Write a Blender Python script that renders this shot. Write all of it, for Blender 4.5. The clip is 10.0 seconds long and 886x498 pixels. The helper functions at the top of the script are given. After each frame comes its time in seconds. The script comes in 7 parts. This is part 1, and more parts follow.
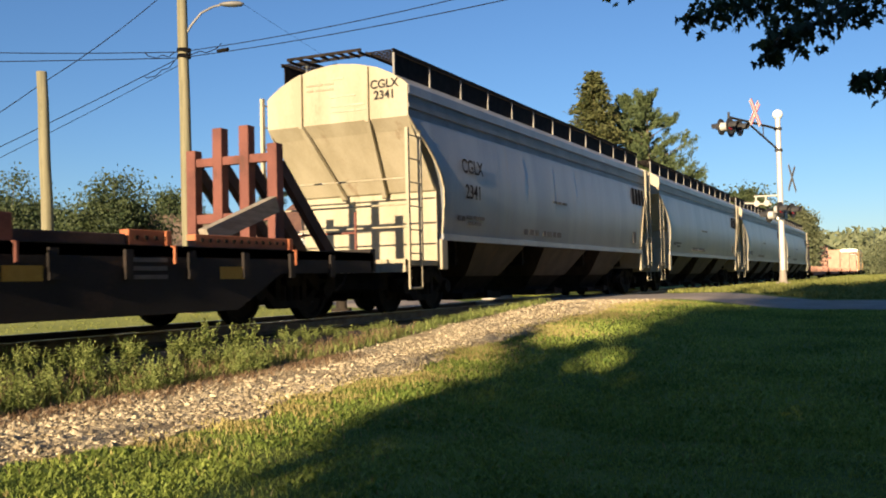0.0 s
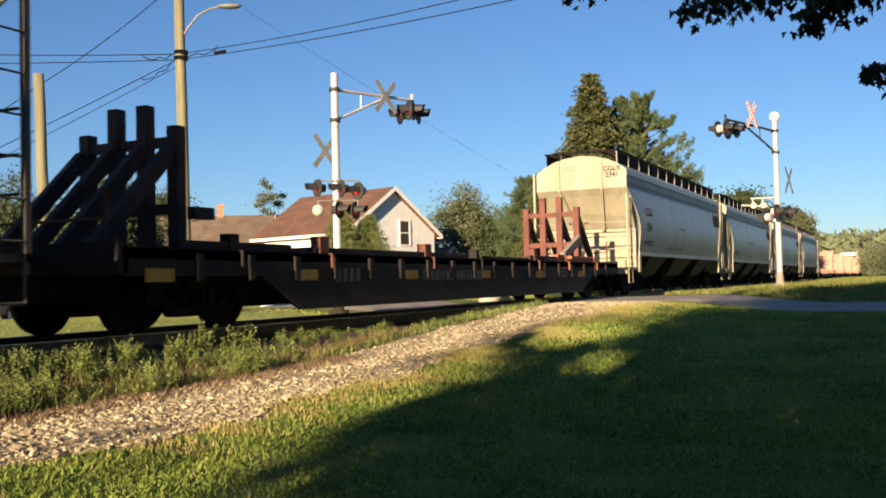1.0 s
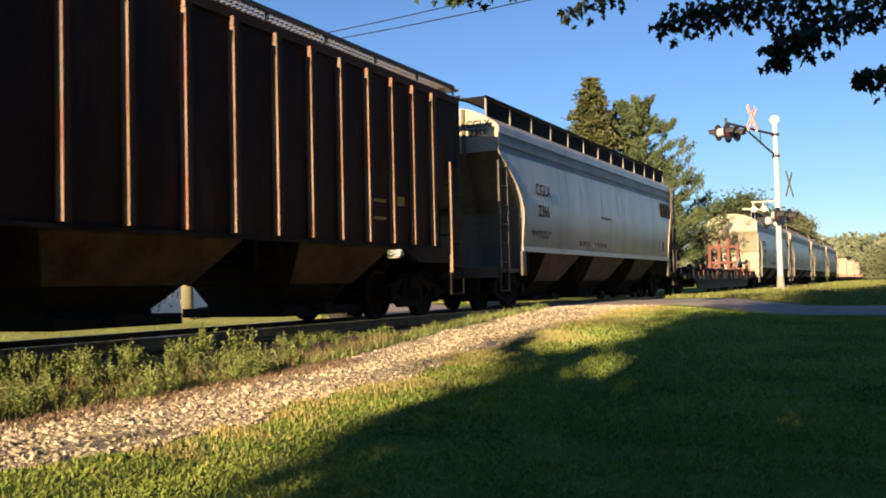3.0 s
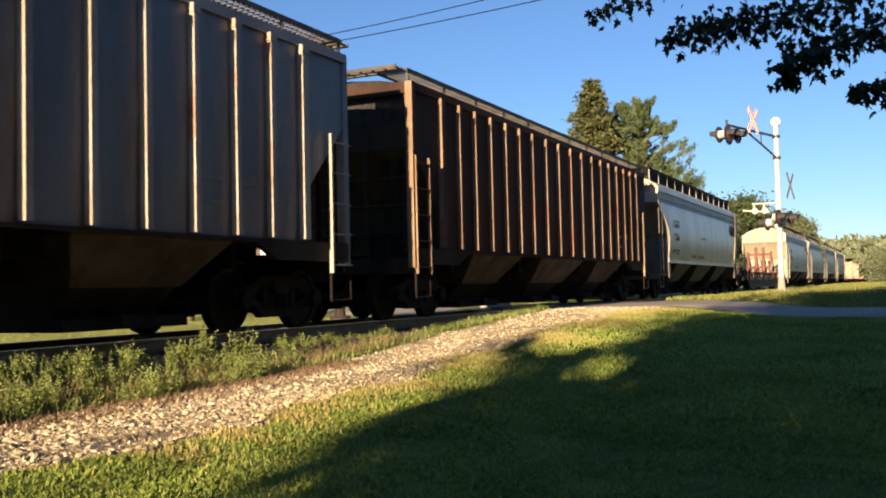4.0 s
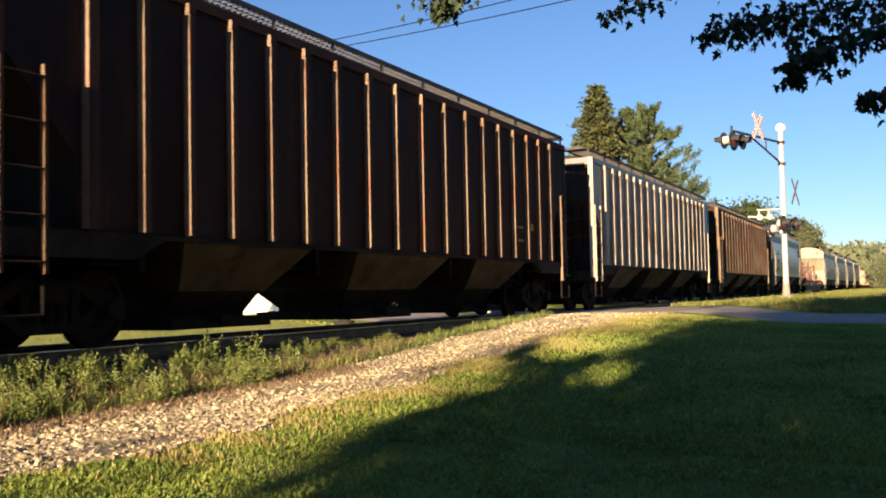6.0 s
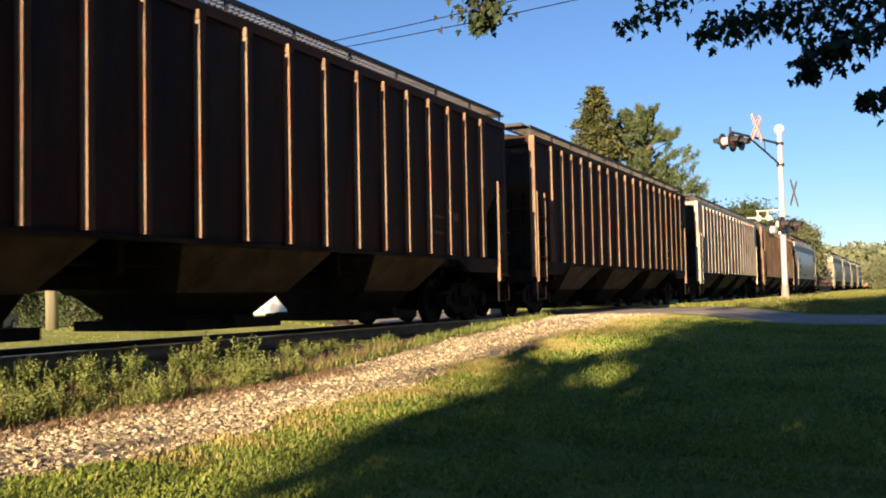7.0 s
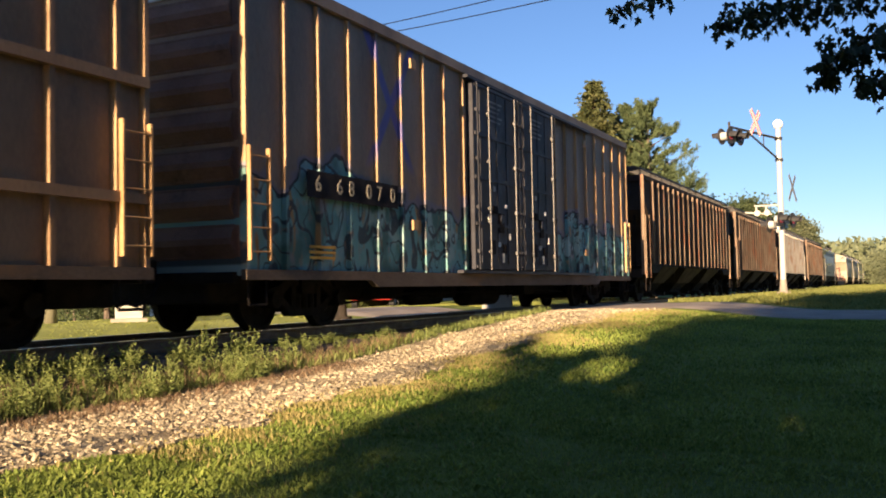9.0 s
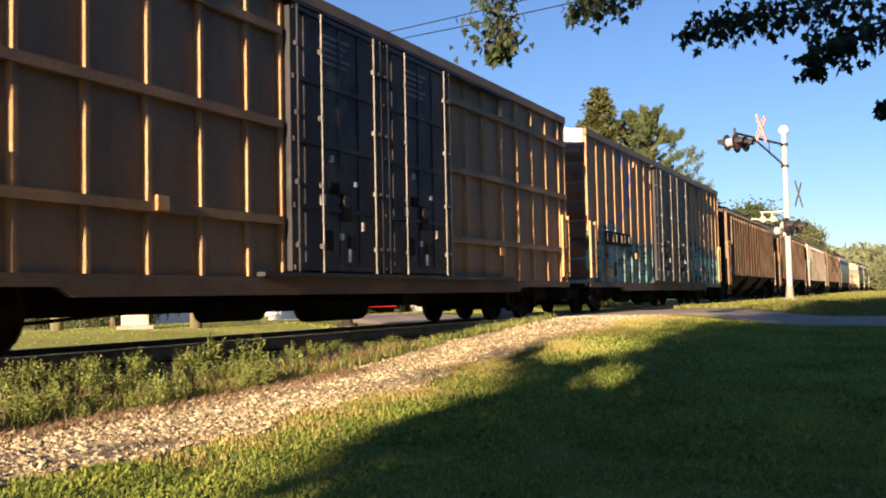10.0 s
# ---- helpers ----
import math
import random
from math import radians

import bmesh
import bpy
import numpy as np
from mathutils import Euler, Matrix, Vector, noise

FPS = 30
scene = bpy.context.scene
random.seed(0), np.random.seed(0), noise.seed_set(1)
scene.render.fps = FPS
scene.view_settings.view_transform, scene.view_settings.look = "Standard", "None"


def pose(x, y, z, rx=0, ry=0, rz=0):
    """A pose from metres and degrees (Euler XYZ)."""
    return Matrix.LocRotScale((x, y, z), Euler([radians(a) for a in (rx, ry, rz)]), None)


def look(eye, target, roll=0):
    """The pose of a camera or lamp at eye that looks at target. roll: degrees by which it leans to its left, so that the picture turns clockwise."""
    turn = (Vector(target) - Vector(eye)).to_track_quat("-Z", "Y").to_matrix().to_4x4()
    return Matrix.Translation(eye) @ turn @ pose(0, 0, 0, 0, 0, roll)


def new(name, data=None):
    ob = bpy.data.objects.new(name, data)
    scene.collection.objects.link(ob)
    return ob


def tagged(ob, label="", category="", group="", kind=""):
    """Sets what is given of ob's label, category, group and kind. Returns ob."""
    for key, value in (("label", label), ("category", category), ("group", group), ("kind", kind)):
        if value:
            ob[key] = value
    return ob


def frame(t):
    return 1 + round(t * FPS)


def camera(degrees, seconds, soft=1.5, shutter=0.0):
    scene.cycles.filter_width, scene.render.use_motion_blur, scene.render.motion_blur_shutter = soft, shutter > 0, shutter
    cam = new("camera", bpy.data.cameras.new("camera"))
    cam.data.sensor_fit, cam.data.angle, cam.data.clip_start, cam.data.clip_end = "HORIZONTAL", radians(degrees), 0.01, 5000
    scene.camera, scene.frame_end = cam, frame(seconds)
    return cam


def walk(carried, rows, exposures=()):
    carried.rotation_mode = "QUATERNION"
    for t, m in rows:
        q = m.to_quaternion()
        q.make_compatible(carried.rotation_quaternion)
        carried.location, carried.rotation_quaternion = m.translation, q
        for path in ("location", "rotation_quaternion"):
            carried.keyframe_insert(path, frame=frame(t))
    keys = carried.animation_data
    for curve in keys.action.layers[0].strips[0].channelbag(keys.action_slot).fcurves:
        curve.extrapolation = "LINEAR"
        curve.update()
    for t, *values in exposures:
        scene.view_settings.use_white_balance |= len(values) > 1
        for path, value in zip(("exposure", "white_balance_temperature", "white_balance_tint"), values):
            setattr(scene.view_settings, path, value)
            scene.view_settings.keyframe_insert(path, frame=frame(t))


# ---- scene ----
# World: x runs along the railway the way the train goes, y across it away from the camera, z up, rail tops at z = 0.
cam = camera(49.52, 10.0, soft=1.9, shutter=0.07)
EYE = Vector((0.0, 0.0, 0.55))


def aim(yaw, pitch, roll):
    a, p = radians(yaw), radians(pitch)
    return look(EYE, EYE + Vector((math.cos(a) * math.cos(p), math.sin(a) * math.cos(p), math.sin(p))), roll)


walk(cam, [(t, aim(*a)) for t, *a in (
    (0, 25.75, 1.95, -1.31),
    (0.5, 25.68, 1.97, -1.33),
    (1, 25.58, 2.07, -1.33),
    (1.5, 25.51, 2.14, -1.32),
    (2, 25.58, 2.18, -1.32),
    (2.5, 25.59, 2.24, -1.33),
    (4, 25.65, 2.40, -1.33),
    (4.5, 25.62, 2.53, -1.24),
    (5, 25.78, 2.65, -1.16),
    (5.5, 25.91, 2.67, -1.14),
    (7, 25.84, 2.79, -1.20),
    (7.5, 25.82, 2.57, -1.22),
    (8, 25.60, 2.45, -1.27),
    (8.5, 25.59, 2.46, -1.23),
    (9, 25.76, 2.46, -1.12),
    (9.5, 25.98, 2.69, -1.20),
    (10, 26.08, 2.87, -1.20),
)], exposures=[(0, 1.33, 6240, 16), (1, 1.32, 6250, 17), (1.5, 1.28, 6260, 17), (2, 1.40, 6300, 18), (2.6, 1.50, 6330, 19), (5, 1.59, 6400, 20), (8, 1.61, 6480, 22), (10, 1.63, 6560, 24)])

# ---- world and sun ----
SUN_UP, SUN_SIDE = 12.2, -1.6
sun_from = Vector((-math.cos(radians(SUN_UP)) * math.cos(radians(SUN_SIDE)), math.cos(radians(SUN_UP)) * math.sin(radians(SUN_SIDE)), math.sin(radians(SUN_UP))))
world = bpy.data.worlds.new("sky")
scene.world = world
world.use_nodes = True
wn = world.node_tree
sky = wn.nodes.new("ShaderNodeTexSky")
sky.sky_type, sky.sun_disc = "NISHITA", False
sky.sun_elevation, sky.sun_rotation = radians(SUN_UP), radians(-90 + SUN_SIDE)
sky.air_density, sky.dust_density, sky.ozone_density = 1.0, 0.0, 4.7
wn.links.new(sky.outputs[0], wn.nodes["Background"].inputs[0])
wn.nodes["Background"].inputs[1].default_value = 0.052
sun = new("sun", bpy.data.lights.new("sun", "SUN"))
sun.data.energy, sun.data.angle, sun.data.color = 5.0, radians(0.6), (1.0, 0.76, 0.44)
sun.matrix_world = look(sun_from * 100, (0, 0, 0))


# ---- materials ----
def surface(name, base, alt, rough=0.8, scale=3.0, grain=40.0, bump=0.3, metal=0.0, stretch=(1, 1, 1), mix=0.5, rust=None, rust_at=0.62, by_part=0.0, gloss=0.5, depth=0.02):
    """Two colours mixed by coarse and fine noise, rust or stains on top, fine relief."""
    m = bpy.data.materials.new(name)
    m.use_nodes = True
    nt = m.node_tree
    b = nt.nodes["Principled BSDF"]
    b.inputs["Roughness"].default_value, b.inputs["Metallic"].default_value = rough, metal
    b.inputs["Specular IOR Level"].default_value = gloss
    co = nt.nodes.new("ShaderNodeTexCoord")
    mp = nt.nodes.new("ShaderNodeMapping")
    mp.inputs["Scale"].default_value = stretch
    nt.links.new(co.outputs["Object"], mp.inputs[0])
    n1, n2 = nt.nodes.new("ShaderNodeTexNoise"), nt.nodes.new("ShaderNodeTexNoise")
    n1.inputs["Scale"].default_value, n1.inputs["Detail"].default_value = scale, 5
    n2.inputs["Scale"].default_value, n2.inputs["Detail"].default_value = grain, 3
    for n in (n1, n2):
        nt.links.new(mp.outputs[0], n.inputs["Vector"])
    ad = nt.nodes.new("ShaderNodeMath")
    ad.operation = "MULTIPLY_ADD"
    nt.links.new(n2.outputs["Fac"], ad.inputs[0])
    ad.inputs[1].default_value = 0.45
    nt.links.new(n1.outputs["Fac"], ad.inputs[2])
    rp = nt.nodes.new("ShaderNodeValToRGB")
    rp.color_ramp.elements[0].position, rp.color_ramp.elements[1].position = 0.72 - mix * 0.3, 0.72 + mix * 0.3
    rp.color_ramp.elements[0].color, rp.color_ramp.elements[1].color = (*base, 1), (*alt, 1)
    nt.links.new(ad.outputs[0], rp.inputs[0])
    col = rp.outputs[0]
    if rust:
        n3 = nt.nodes.new("ShaderNodeTexNoise")
        n3.inputs["Scale"].default_value, n3.inputs["Detail"].default_value, n3.inputs["Roughness"].default_value = scale * 0.7, 8, 0.7
        nt.links.new(mp.outputs[0], n3.inputs["Vector"])
        r3 = nt.nodes.new("ShaderNodeValToRGB")
        r3.color_ramp.elements[0].position, r3.color_ramp.elements[1].position = rust_at - 0.06, rust_at + 0.06
        nt.links.new(n3.outputs["Fac"], r3.inputs[0])
        mx = nt.nodes.new("ShaderNodeMix")
        mx.data_type = "RGBA"
        nt.links.new(r3.outputs[0], mx.inputs["Factor"])
        nt.links.new(col, mx.inputs[6])
        mx.inputs[7].default_value = (*rust, 1)
        col = mx.outputs[2]
    if by_part:
        oi = nt.nodes.new("ShaderNodeObjectInfo")
        ge = nt.nodes.new("ShaderNodeNewGeometry")
        sm = nt.nodes.new("ShaderNodeMath")
        nt.links.new(oi.outputs["Random"], sm.inputs[0])
        nt.links.new(ge.outputs["Random Per Island"], sm.inputs[1])
        fr = nt.nodes.new("ShaderNodeMath")
        fr.operation = "FRACT"
        nt.links.new(sm.outputs[0], fr.inputs[0])
        mr = nt.nodes.new("ShaderNodeMapRange")
        mr.inputs["To Min"].default_value, mr.inputs["To Max"].default_value = 1 - by_part, 1 + by_part
        nt.links.new(fr.outputs[0], mr.inputs["Value"])
        hs = nt.nodes.new("ShaderNodeHueSaturation")
        nt.links.new(mr.outputs[0], hs.inputs["Value"])
        nt.links.new(col, hs.inputs["Color"])
        col = hs.outputs[0]
    nt.links.new(col, b.inputs["Base Color"])
    bp = nt.nodes.new("ShaderNodeBump")
    bp.inputs["Strength"].default_value, bp.inputs["Distance"].default_value = bump, depth
    nt.links.new(ad.outputs[0], bp.inputs["Height"])
    nt.links.new(bp.outputs[0], b.inputs["Normal"])
    return m


def leafy(name, base, alt, rough=0.6, through_light=0.25):
    """Leaves: two greens, different from leaf to leaf, that let a little light through."""
    m = bpy.data.materials.new(name)
    m.use_nodes = True
    nt = m.node_tree
    b = nt.nodes["Principled BSDF"]
    ge = nt.nodes.new("ShaderNodeNewGeometry")
    co = nt.nodes.new("ShaderNodeTexCoord")
    n1 = nt.nodes.new("ShaderNodeTexNoise")
    n1.inputs["Scale"].default_value = 0.8
    nt.links.new(co.outputs["Object"], n1.inputs["Vector"])
    av = nt.nodes.new("ShaderNodeMath")
    av.operation = "MULTIPLY_ADD"
    nt.links.new(ge.outputs["Random Per Island"], av.inputs[0])
    av.inputs[1].default_value = 0.5
    nt.links.new(n1.outputs["Fac"], av.inputs[2])
    rp = nt.nodes.new("ShaderNodeValToRGB")
    rp.color_ramp.elements[0].position, rp.color_ramp.elements[1].position = 0.4, 1.05
    rp.color_ramp.elements[0].color, rp.color_ramp.elements[1].color = (*base, 1), (*alt, 1)
    nt.links.new(av.outputs[0], rp.inputs[0])
    nt.links.new(rp.outputs[0], b.inputs["Base Color"])
    b.inputs["Roughness"].default_value = rough
    b.inputs["Specular IOR Level"].default_value = 0.3
    if through_light:
        tr = nt.nodes.new("ShaderNodeBsdfTranslucent")
        nt.links.new(rp.outputs[0], tr.inputs["Color"])
        ms = nt.nodes.new("ShaderNodeMixShader")
        ms.inputs[0].default_value = through_light
        nt.links.new(b.outputs[0], ms.inputs[1])
        nt.links.new(tr.outputs[0], ms.inputs[2])
        nt.links.new(ms.outputs[0], nt.nodes["Material Output"].inputs[0])
    return m


GRASS = surface("grass_soil", (0.095, 0.138, 0.03), (0.225, 0.26, 0.065), 0.95, 0.6, 14, 0.5, by_part=0, gloss=0.1, depth=0.05)
LAWN = leafy("lawn_blades", (0.112, 0.192, 0.036), (0.37, 0.45, 0.10), 0.7, 0.35)
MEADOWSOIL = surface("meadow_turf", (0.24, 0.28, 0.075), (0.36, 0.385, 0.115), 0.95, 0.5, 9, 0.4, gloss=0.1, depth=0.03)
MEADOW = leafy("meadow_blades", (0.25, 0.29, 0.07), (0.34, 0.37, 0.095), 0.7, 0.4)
DRY = leafy("dry_grass", (0.28, 0.24, 0.085), (0.47, 0.405, 0.17), 0.8)
WEED = leafy("weed_leaves", (0.105, 0.16, 0.042), (0.37, 0.42, 0.14), 0.7, 0.4)
GRAVEL = surface("gravel_bed", (0.295, 0.23, 0.14), (0.545, 0.46, 0.295), 0.95, 2.2, 38, 1.0, gloss=0.1, depth=0.06)
STONE = surface("gravel_stones", (0.262, 0.218, 0.15), (0.51, 0.445, 0.315), 0.9, 6, 60, 0.4, by_part=0.40, gloss=0.15)
BALLAST = surface("track_ballast", (0.10, 0.085, 0.07), (0.20, 0.17, 0.14), 0.95, 8, 30, 1.0, gloss=0.1, depth=0.05)
ROAD = surface("old_asphalt", (0.27, 0.24, 0.205), (0.36, 0.32, 0.275), 0.9, 1.2, 80, 0.3, gloss=0.2)
RAIL = surface("rail_steel", (0.16, 0.10, 0.07), (0.24, 0.17, 0.12), 0.6, 6, 60, 0.2, metal=0.4)
RAILTOP = surface("polished_rail_head", (0.55, 0.53, 0.50), (0.65, 0.63, 0.60), 0.3, 6, 60, 0.05, metal=0.9)
TIE = surface("creosoted_wood", (0.05, 0.04, 0.03), (0.10, 0.08, 0.06), 0.9, 4, 40, 0.5, stretch=(6, 1, 6))
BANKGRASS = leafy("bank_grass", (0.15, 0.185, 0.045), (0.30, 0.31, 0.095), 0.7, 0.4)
# Far leaf greens with the distance haze mixed into the colour.
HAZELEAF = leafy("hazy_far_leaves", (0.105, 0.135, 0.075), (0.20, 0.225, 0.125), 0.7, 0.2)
SALMON = surface("faded_salmon_gondola", (0.40, 0.21, 0.15), (0.50, 0.29, 0.21), 0.75, 2, 40, 0.2, rust=(0.30, 0.13, 0.08), rust_at=0.64)
# Paler brown for post edges, with the low sun put into the colour.
RIBEDGE = surface("sunlit_rib_edge", (0.14, 0.088, 0.052), (0.26, 0.185, 0.12), 0.7, 2, 40, 0.2, stretch=(1, 1, 0.4), rust=(0.24, 0.09, 0.04), rust_at=0.56)
BLACK = surface("black_running_gear", (0.011, 0.010, 0.0095), (0.024, 0.020, 0.018), 0.9, 5, 40, 0.4, rust=(0.032, 0.020, 0.014), rust_at=0.66, gloss=0.12)
WHEEL = surface("wheel_steel", (0.010, 0.008, 0.007), (0.026, 0.019, 0.014), 0.8, 5, 40, 0.2, metal=0.1, gloss=0.2)
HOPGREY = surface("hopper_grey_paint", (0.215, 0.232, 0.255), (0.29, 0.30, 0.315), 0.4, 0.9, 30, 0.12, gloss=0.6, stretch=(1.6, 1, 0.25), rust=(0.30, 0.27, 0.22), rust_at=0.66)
HOPDULL = surface("blotchy_hopper_grey_paint", (0.228, 0.233, 0.242), (0.335, 0.337, 0.335), 0.36, 0.9, 30, 0.1, gloss=0.7, stretch=(1.6, 1, 0.25), rust=(0.18, 0.162, 0.14), rust_at=0.62)
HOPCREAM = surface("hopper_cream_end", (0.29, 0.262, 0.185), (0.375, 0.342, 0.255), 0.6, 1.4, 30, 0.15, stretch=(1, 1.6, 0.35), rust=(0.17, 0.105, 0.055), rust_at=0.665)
BAY = surface("hopper_bay_brown", (0.038, 0.030, 0.023), (0.068, 0.055, 0.041), 0.8, 2, 30, 0.2, rust=(0.08, 0.054, 0.034), rust_at=0.62)
RUSTRED = surface("oxide_red_hopper", (0.022, 0.011, 0.009), (0.050, 0.024, 0.016), 0.8, 1.2, 30, 0.2, stretch=(1.5, 1, 0.3), mix=0.7, rust=(0.085, 0.036, 0.018), rust_at=0.62, gloss=0.25)
RUSTDARK = surface("dark_brown_hopper", (0.024, 0.014, 0.011), (0.052, 0.029, 0.02), 0.8, 1.2, 30, 0.2, stretch=(1.5, 1, 0.3), mix=0.7, rust=(0.09, 0.042, 0.022), rust_at=0.62, gloss=0.25)
RIBGREY = surface("weathered_grey_hopper", (0.076, 0.078, 0.082), (0.18, 0.18, 0.183), 0.45, 0.7, 30, 0.15, stretch=(1.3, 1, 0.4), mix=0.8, rust=(0.12, 0.08, 0.055), rust_at=0.64, gloss=0.6)
# Pale edge paint with rust patches; its paleness stands in for sunlight.
RIBPAINT = surface("rusty_sunlit_rib_edge", (0.37, 0.315, 0.245), (0.50, 0.455, 0.385), 0.7, 2, 40, 0.2, stretch=(1, 1, 0.4), rust=(0.32, 0.15, 0.065), rust_at=0.58)
FLATRUST = surface("flatcar_oxide", (0.010, 0.008, 0.008), (0.020, 0.015, 0.013), 0.85, 1.5, 30, 0.3, stretch=(0.6, 1, 1), rust=(0.045, 0.025, 0.018), rust_at=0.64)
ORANGE = surface("orange_oxide_rack", (0.30, 0.088, 0.035), (0.40, 0.14, 0.06), 0.75, 2, 40, 0.2, rust=(0.25, 0.08, 0.04), rust_at=0.64)
BULKRED = surface("bulkhead_red_oxide", (0.105, 0.034, 0.026), (0.165, 0.058, 0.043), 0.75, 2, 40, 0.2, rust=(0.08, 0.03, 0.02), rust_at=0.6)
WOOD = surface("weathered_timber", (0.22, 0.19, 0.15), (0.34, 0.30, 0.24), 0.9, 3, 40, 0.4, stretch=(1, 6, 6))
POLEWOOD = surface("pole_wood", (0.145, 0.138, 0.086), (0.235, 0.22, 0.142), 0.9, 2, 30, 0.5, stretch=(5, 5, 0.3))
YELLOW = surface("yellow_marking", (0.45, 0.26, 0.03), (0.55, 0.34, 0.05), 0.7, 3, 40, 0.1)
WHITEPAINT = surface("white_paint", (0.74, 0.73, 0.70), (0.82, 0.81, 0.78), 0.6, 2, 40, 0.1, rust=(0.55, 0.50, 0.42), rust_at=0.72)
SILVER = surface("aluminium_paint", (0.47, 0.47, 0.46), (0.58, 0.575, 0.56), 0.45, 2, 40, 0.1, metal=0.2)
DARKLET = surface("dark_lettering", (0.022, 0.022, 0.026), (0.04, 0.04, 0.045), 0.95, 3, 40, 0.05, gloss=0.05)
# Darker grey that paints the overhang's shade on the recessed roof band.
HOPBAND = surface("shaded_hopper_roof_band", (0.11, 0.115, 0.125), (0.17, 0.175, 0.185), 0.5, 0.9, 30, 0.1, stretch=(1.6, 1, 0.6), rust=(0.10, 0.095, 0.085), rust_at=0.62)
DIMLET = surface("dim_worn_lettering", (0.10, 0.095, 0.09), (0.16, 0.15, 0.14), 0.8, 3, 40, 0.05)
# Dark copy of the cream end paint, with the shade in its colour.
HOPSHADE = surface("shaded_hopper_end", (0.07, 0.066, 0.057), (0.13, 0.12, 0.102), 0.75, 1.4, 30, 0.15, stretch=(1, 1.6, 0.35), rust=(0.09, 0.07, 0.05), rust_at=0.56)
SILLBROWN = surface("dirty_brown_sill", (0.075, 0.055, 0.042), (0.135, 0.10, 0.075), 0.8, 1.5, 30, 0.2, stretch=(0.6, 1, 1), rust=(0.17, 0.10, 0.055), rust_at=0.64)
DARKGRATE = surface("dark_walkway_grating", (0.045, 0.043, 0.04), (0.085, 0.08, 0.074), 0.7, 3, 40, 0.1, metal=0.2)
LITTER = leafy("dead_brown_weeds", (0.10, 0.062, 0.036), (0.30, 0.21, 0.125), 0.9, 0.1)
# Dark oxide; on the rear bulkhead it paints in the shade.
BULKDARK = surface("dark_bulkhead_oxide", (0.045, 0.024, 0.02), (0.085, 0.044, 0.036), 0.85, 2, 40, 0.2)
BOXEND = surface("rusty_boxcar_end", (0.13, 0.072, 0.05), (0.21, 0.12, 0.082), 0.75, 1.5, 30, 0.2, rust=(0.07, 0.04, 0.03), rust_at=0.64)
CABGREY = surface("dull_cream_cabinet", (0.42, 0.41, 0.36), (0.52, 0.50, 0.44), 0.7, 2, 30, 0.1, rust=(0.36, 0.32, 0.25), rust_at=0.66)
# Near-black brown that paints in the shade under and between the cars.
SHADEBROWN = surface("painted_shade_brown", (0.020, 0.017, 0.0145), (0.046, 0.038, 0.031), 0.9, 1.3, 30, 0.2, stretch=(1, 1.5, 0.4), rust=(0.06, 0.038, 0.025), rust_at=0.64, gloss=0.15)
BAYDARK = surface("ribbed_hopper_bay", (0.062, 0.049, 0.037), (0.108, 0.086, 0.063), 0.9, 2, 30, 0.2, rust=(0.052, 0.036, 0.025), rust_at=0.6, gloss=0.15)
# Grey for crossbuck blades in shade; the shade is in the colour.
GREYSHADE = surface("shaded_grey_sign", (0.17, 0.175, 0.18), (0.23, 0.235, 0.24), 0.6, 3, 40, 0.1)
SIGRED = surface("red_sign_border", (0.42, 0.03, 0.03), (0.50, 0.05, 0.045), 0.6, 3, 40, 0.05)
PALELET = surface("faded_white_lettering", (0.16, 0.15, 0.14), (0.22, 0.21, 0.20), 0.8, 3, 40, 0.05)
FADED = surface("faded_grey_lettering", (0.33, 0.30, 0.23), (0.40, 0.37, 0.29), 0.8, 3, 40, 0.05)
WALKGREY = surface("dull_galvanised_grating", (0.16, 0.16, 0.155), (0.24, 0.235, 0.225), 0.6, 3, 40, 0.1, metal=0.3)
REDLET = surface("red_lettering", (0.46, 0.20, 0.14), (0.52, 0.26, 0.19), 0.7, 3, 40, 0.05)
BOXTAN = surface("boxcar_tan", (0.165, 0.118, 0.088), (0.335, 0.247, 0.175), 0.65, 1.1, 30, 0.15, stretch=(1.3, 1, 0.35), mix=0.8, rust=(0.26, 0.14, 0.07), rust_at=0.64)
BOXOCHRE = surface("boxcar_ochre", (0.15, 0.094, 0.056), (0.315, 0.203, 0.114), 0.65, 1.0, 30, 0.15, stretch=(1.3, 1, 0.4), mix=0.8, rust=(0.27, 0.145, 0.058), rust_at=0.64)
# On boxcar post edges this bright tan paints in the sunlight.
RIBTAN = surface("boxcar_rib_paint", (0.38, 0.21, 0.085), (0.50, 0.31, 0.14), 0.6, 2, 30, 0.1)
DOORBLUE = surface("boxcar_door_blue_black", (0.013, 0.0135, 0.02), (0.034, 0.036, 0.048), 0.6, 1.6, 30, 0.3, stretch=(1.2, 1, 0.8), rust=(0.07, 0.07, 0.075), rust_at=0.6, gloss=0.3)
ROOFWHITE = surface("galvanised_roof", (0.68, 0.68, 0.66), (0.78, 0.78, 0.76), 0.5, 2, 30, 0.1, metal=0.2)
SIDING = surface("white_siding", (0.74, 0.75, 0.76), (0.82, 0.82, 0.82), 0.7, 2, 30, 0.1)
SHINGLE = surface("red_brown_shingles", (0.10, 0.05, 0.037), (0.15, 0.078, 0.054), 0.9, 1.5, 18, 0.5)
SHINGLE2 = surface("brown_shingles", (0.125, 0.09, 0.064), (0.185, 0.138, 0.10), 0.9, 1.5, 18, 0.5)
BRICK = surface("chimney_brick", (0.35, 0.16, 0.09), (0.45, 0.23, 0.14), 0.9, 6, 40, 0.4)
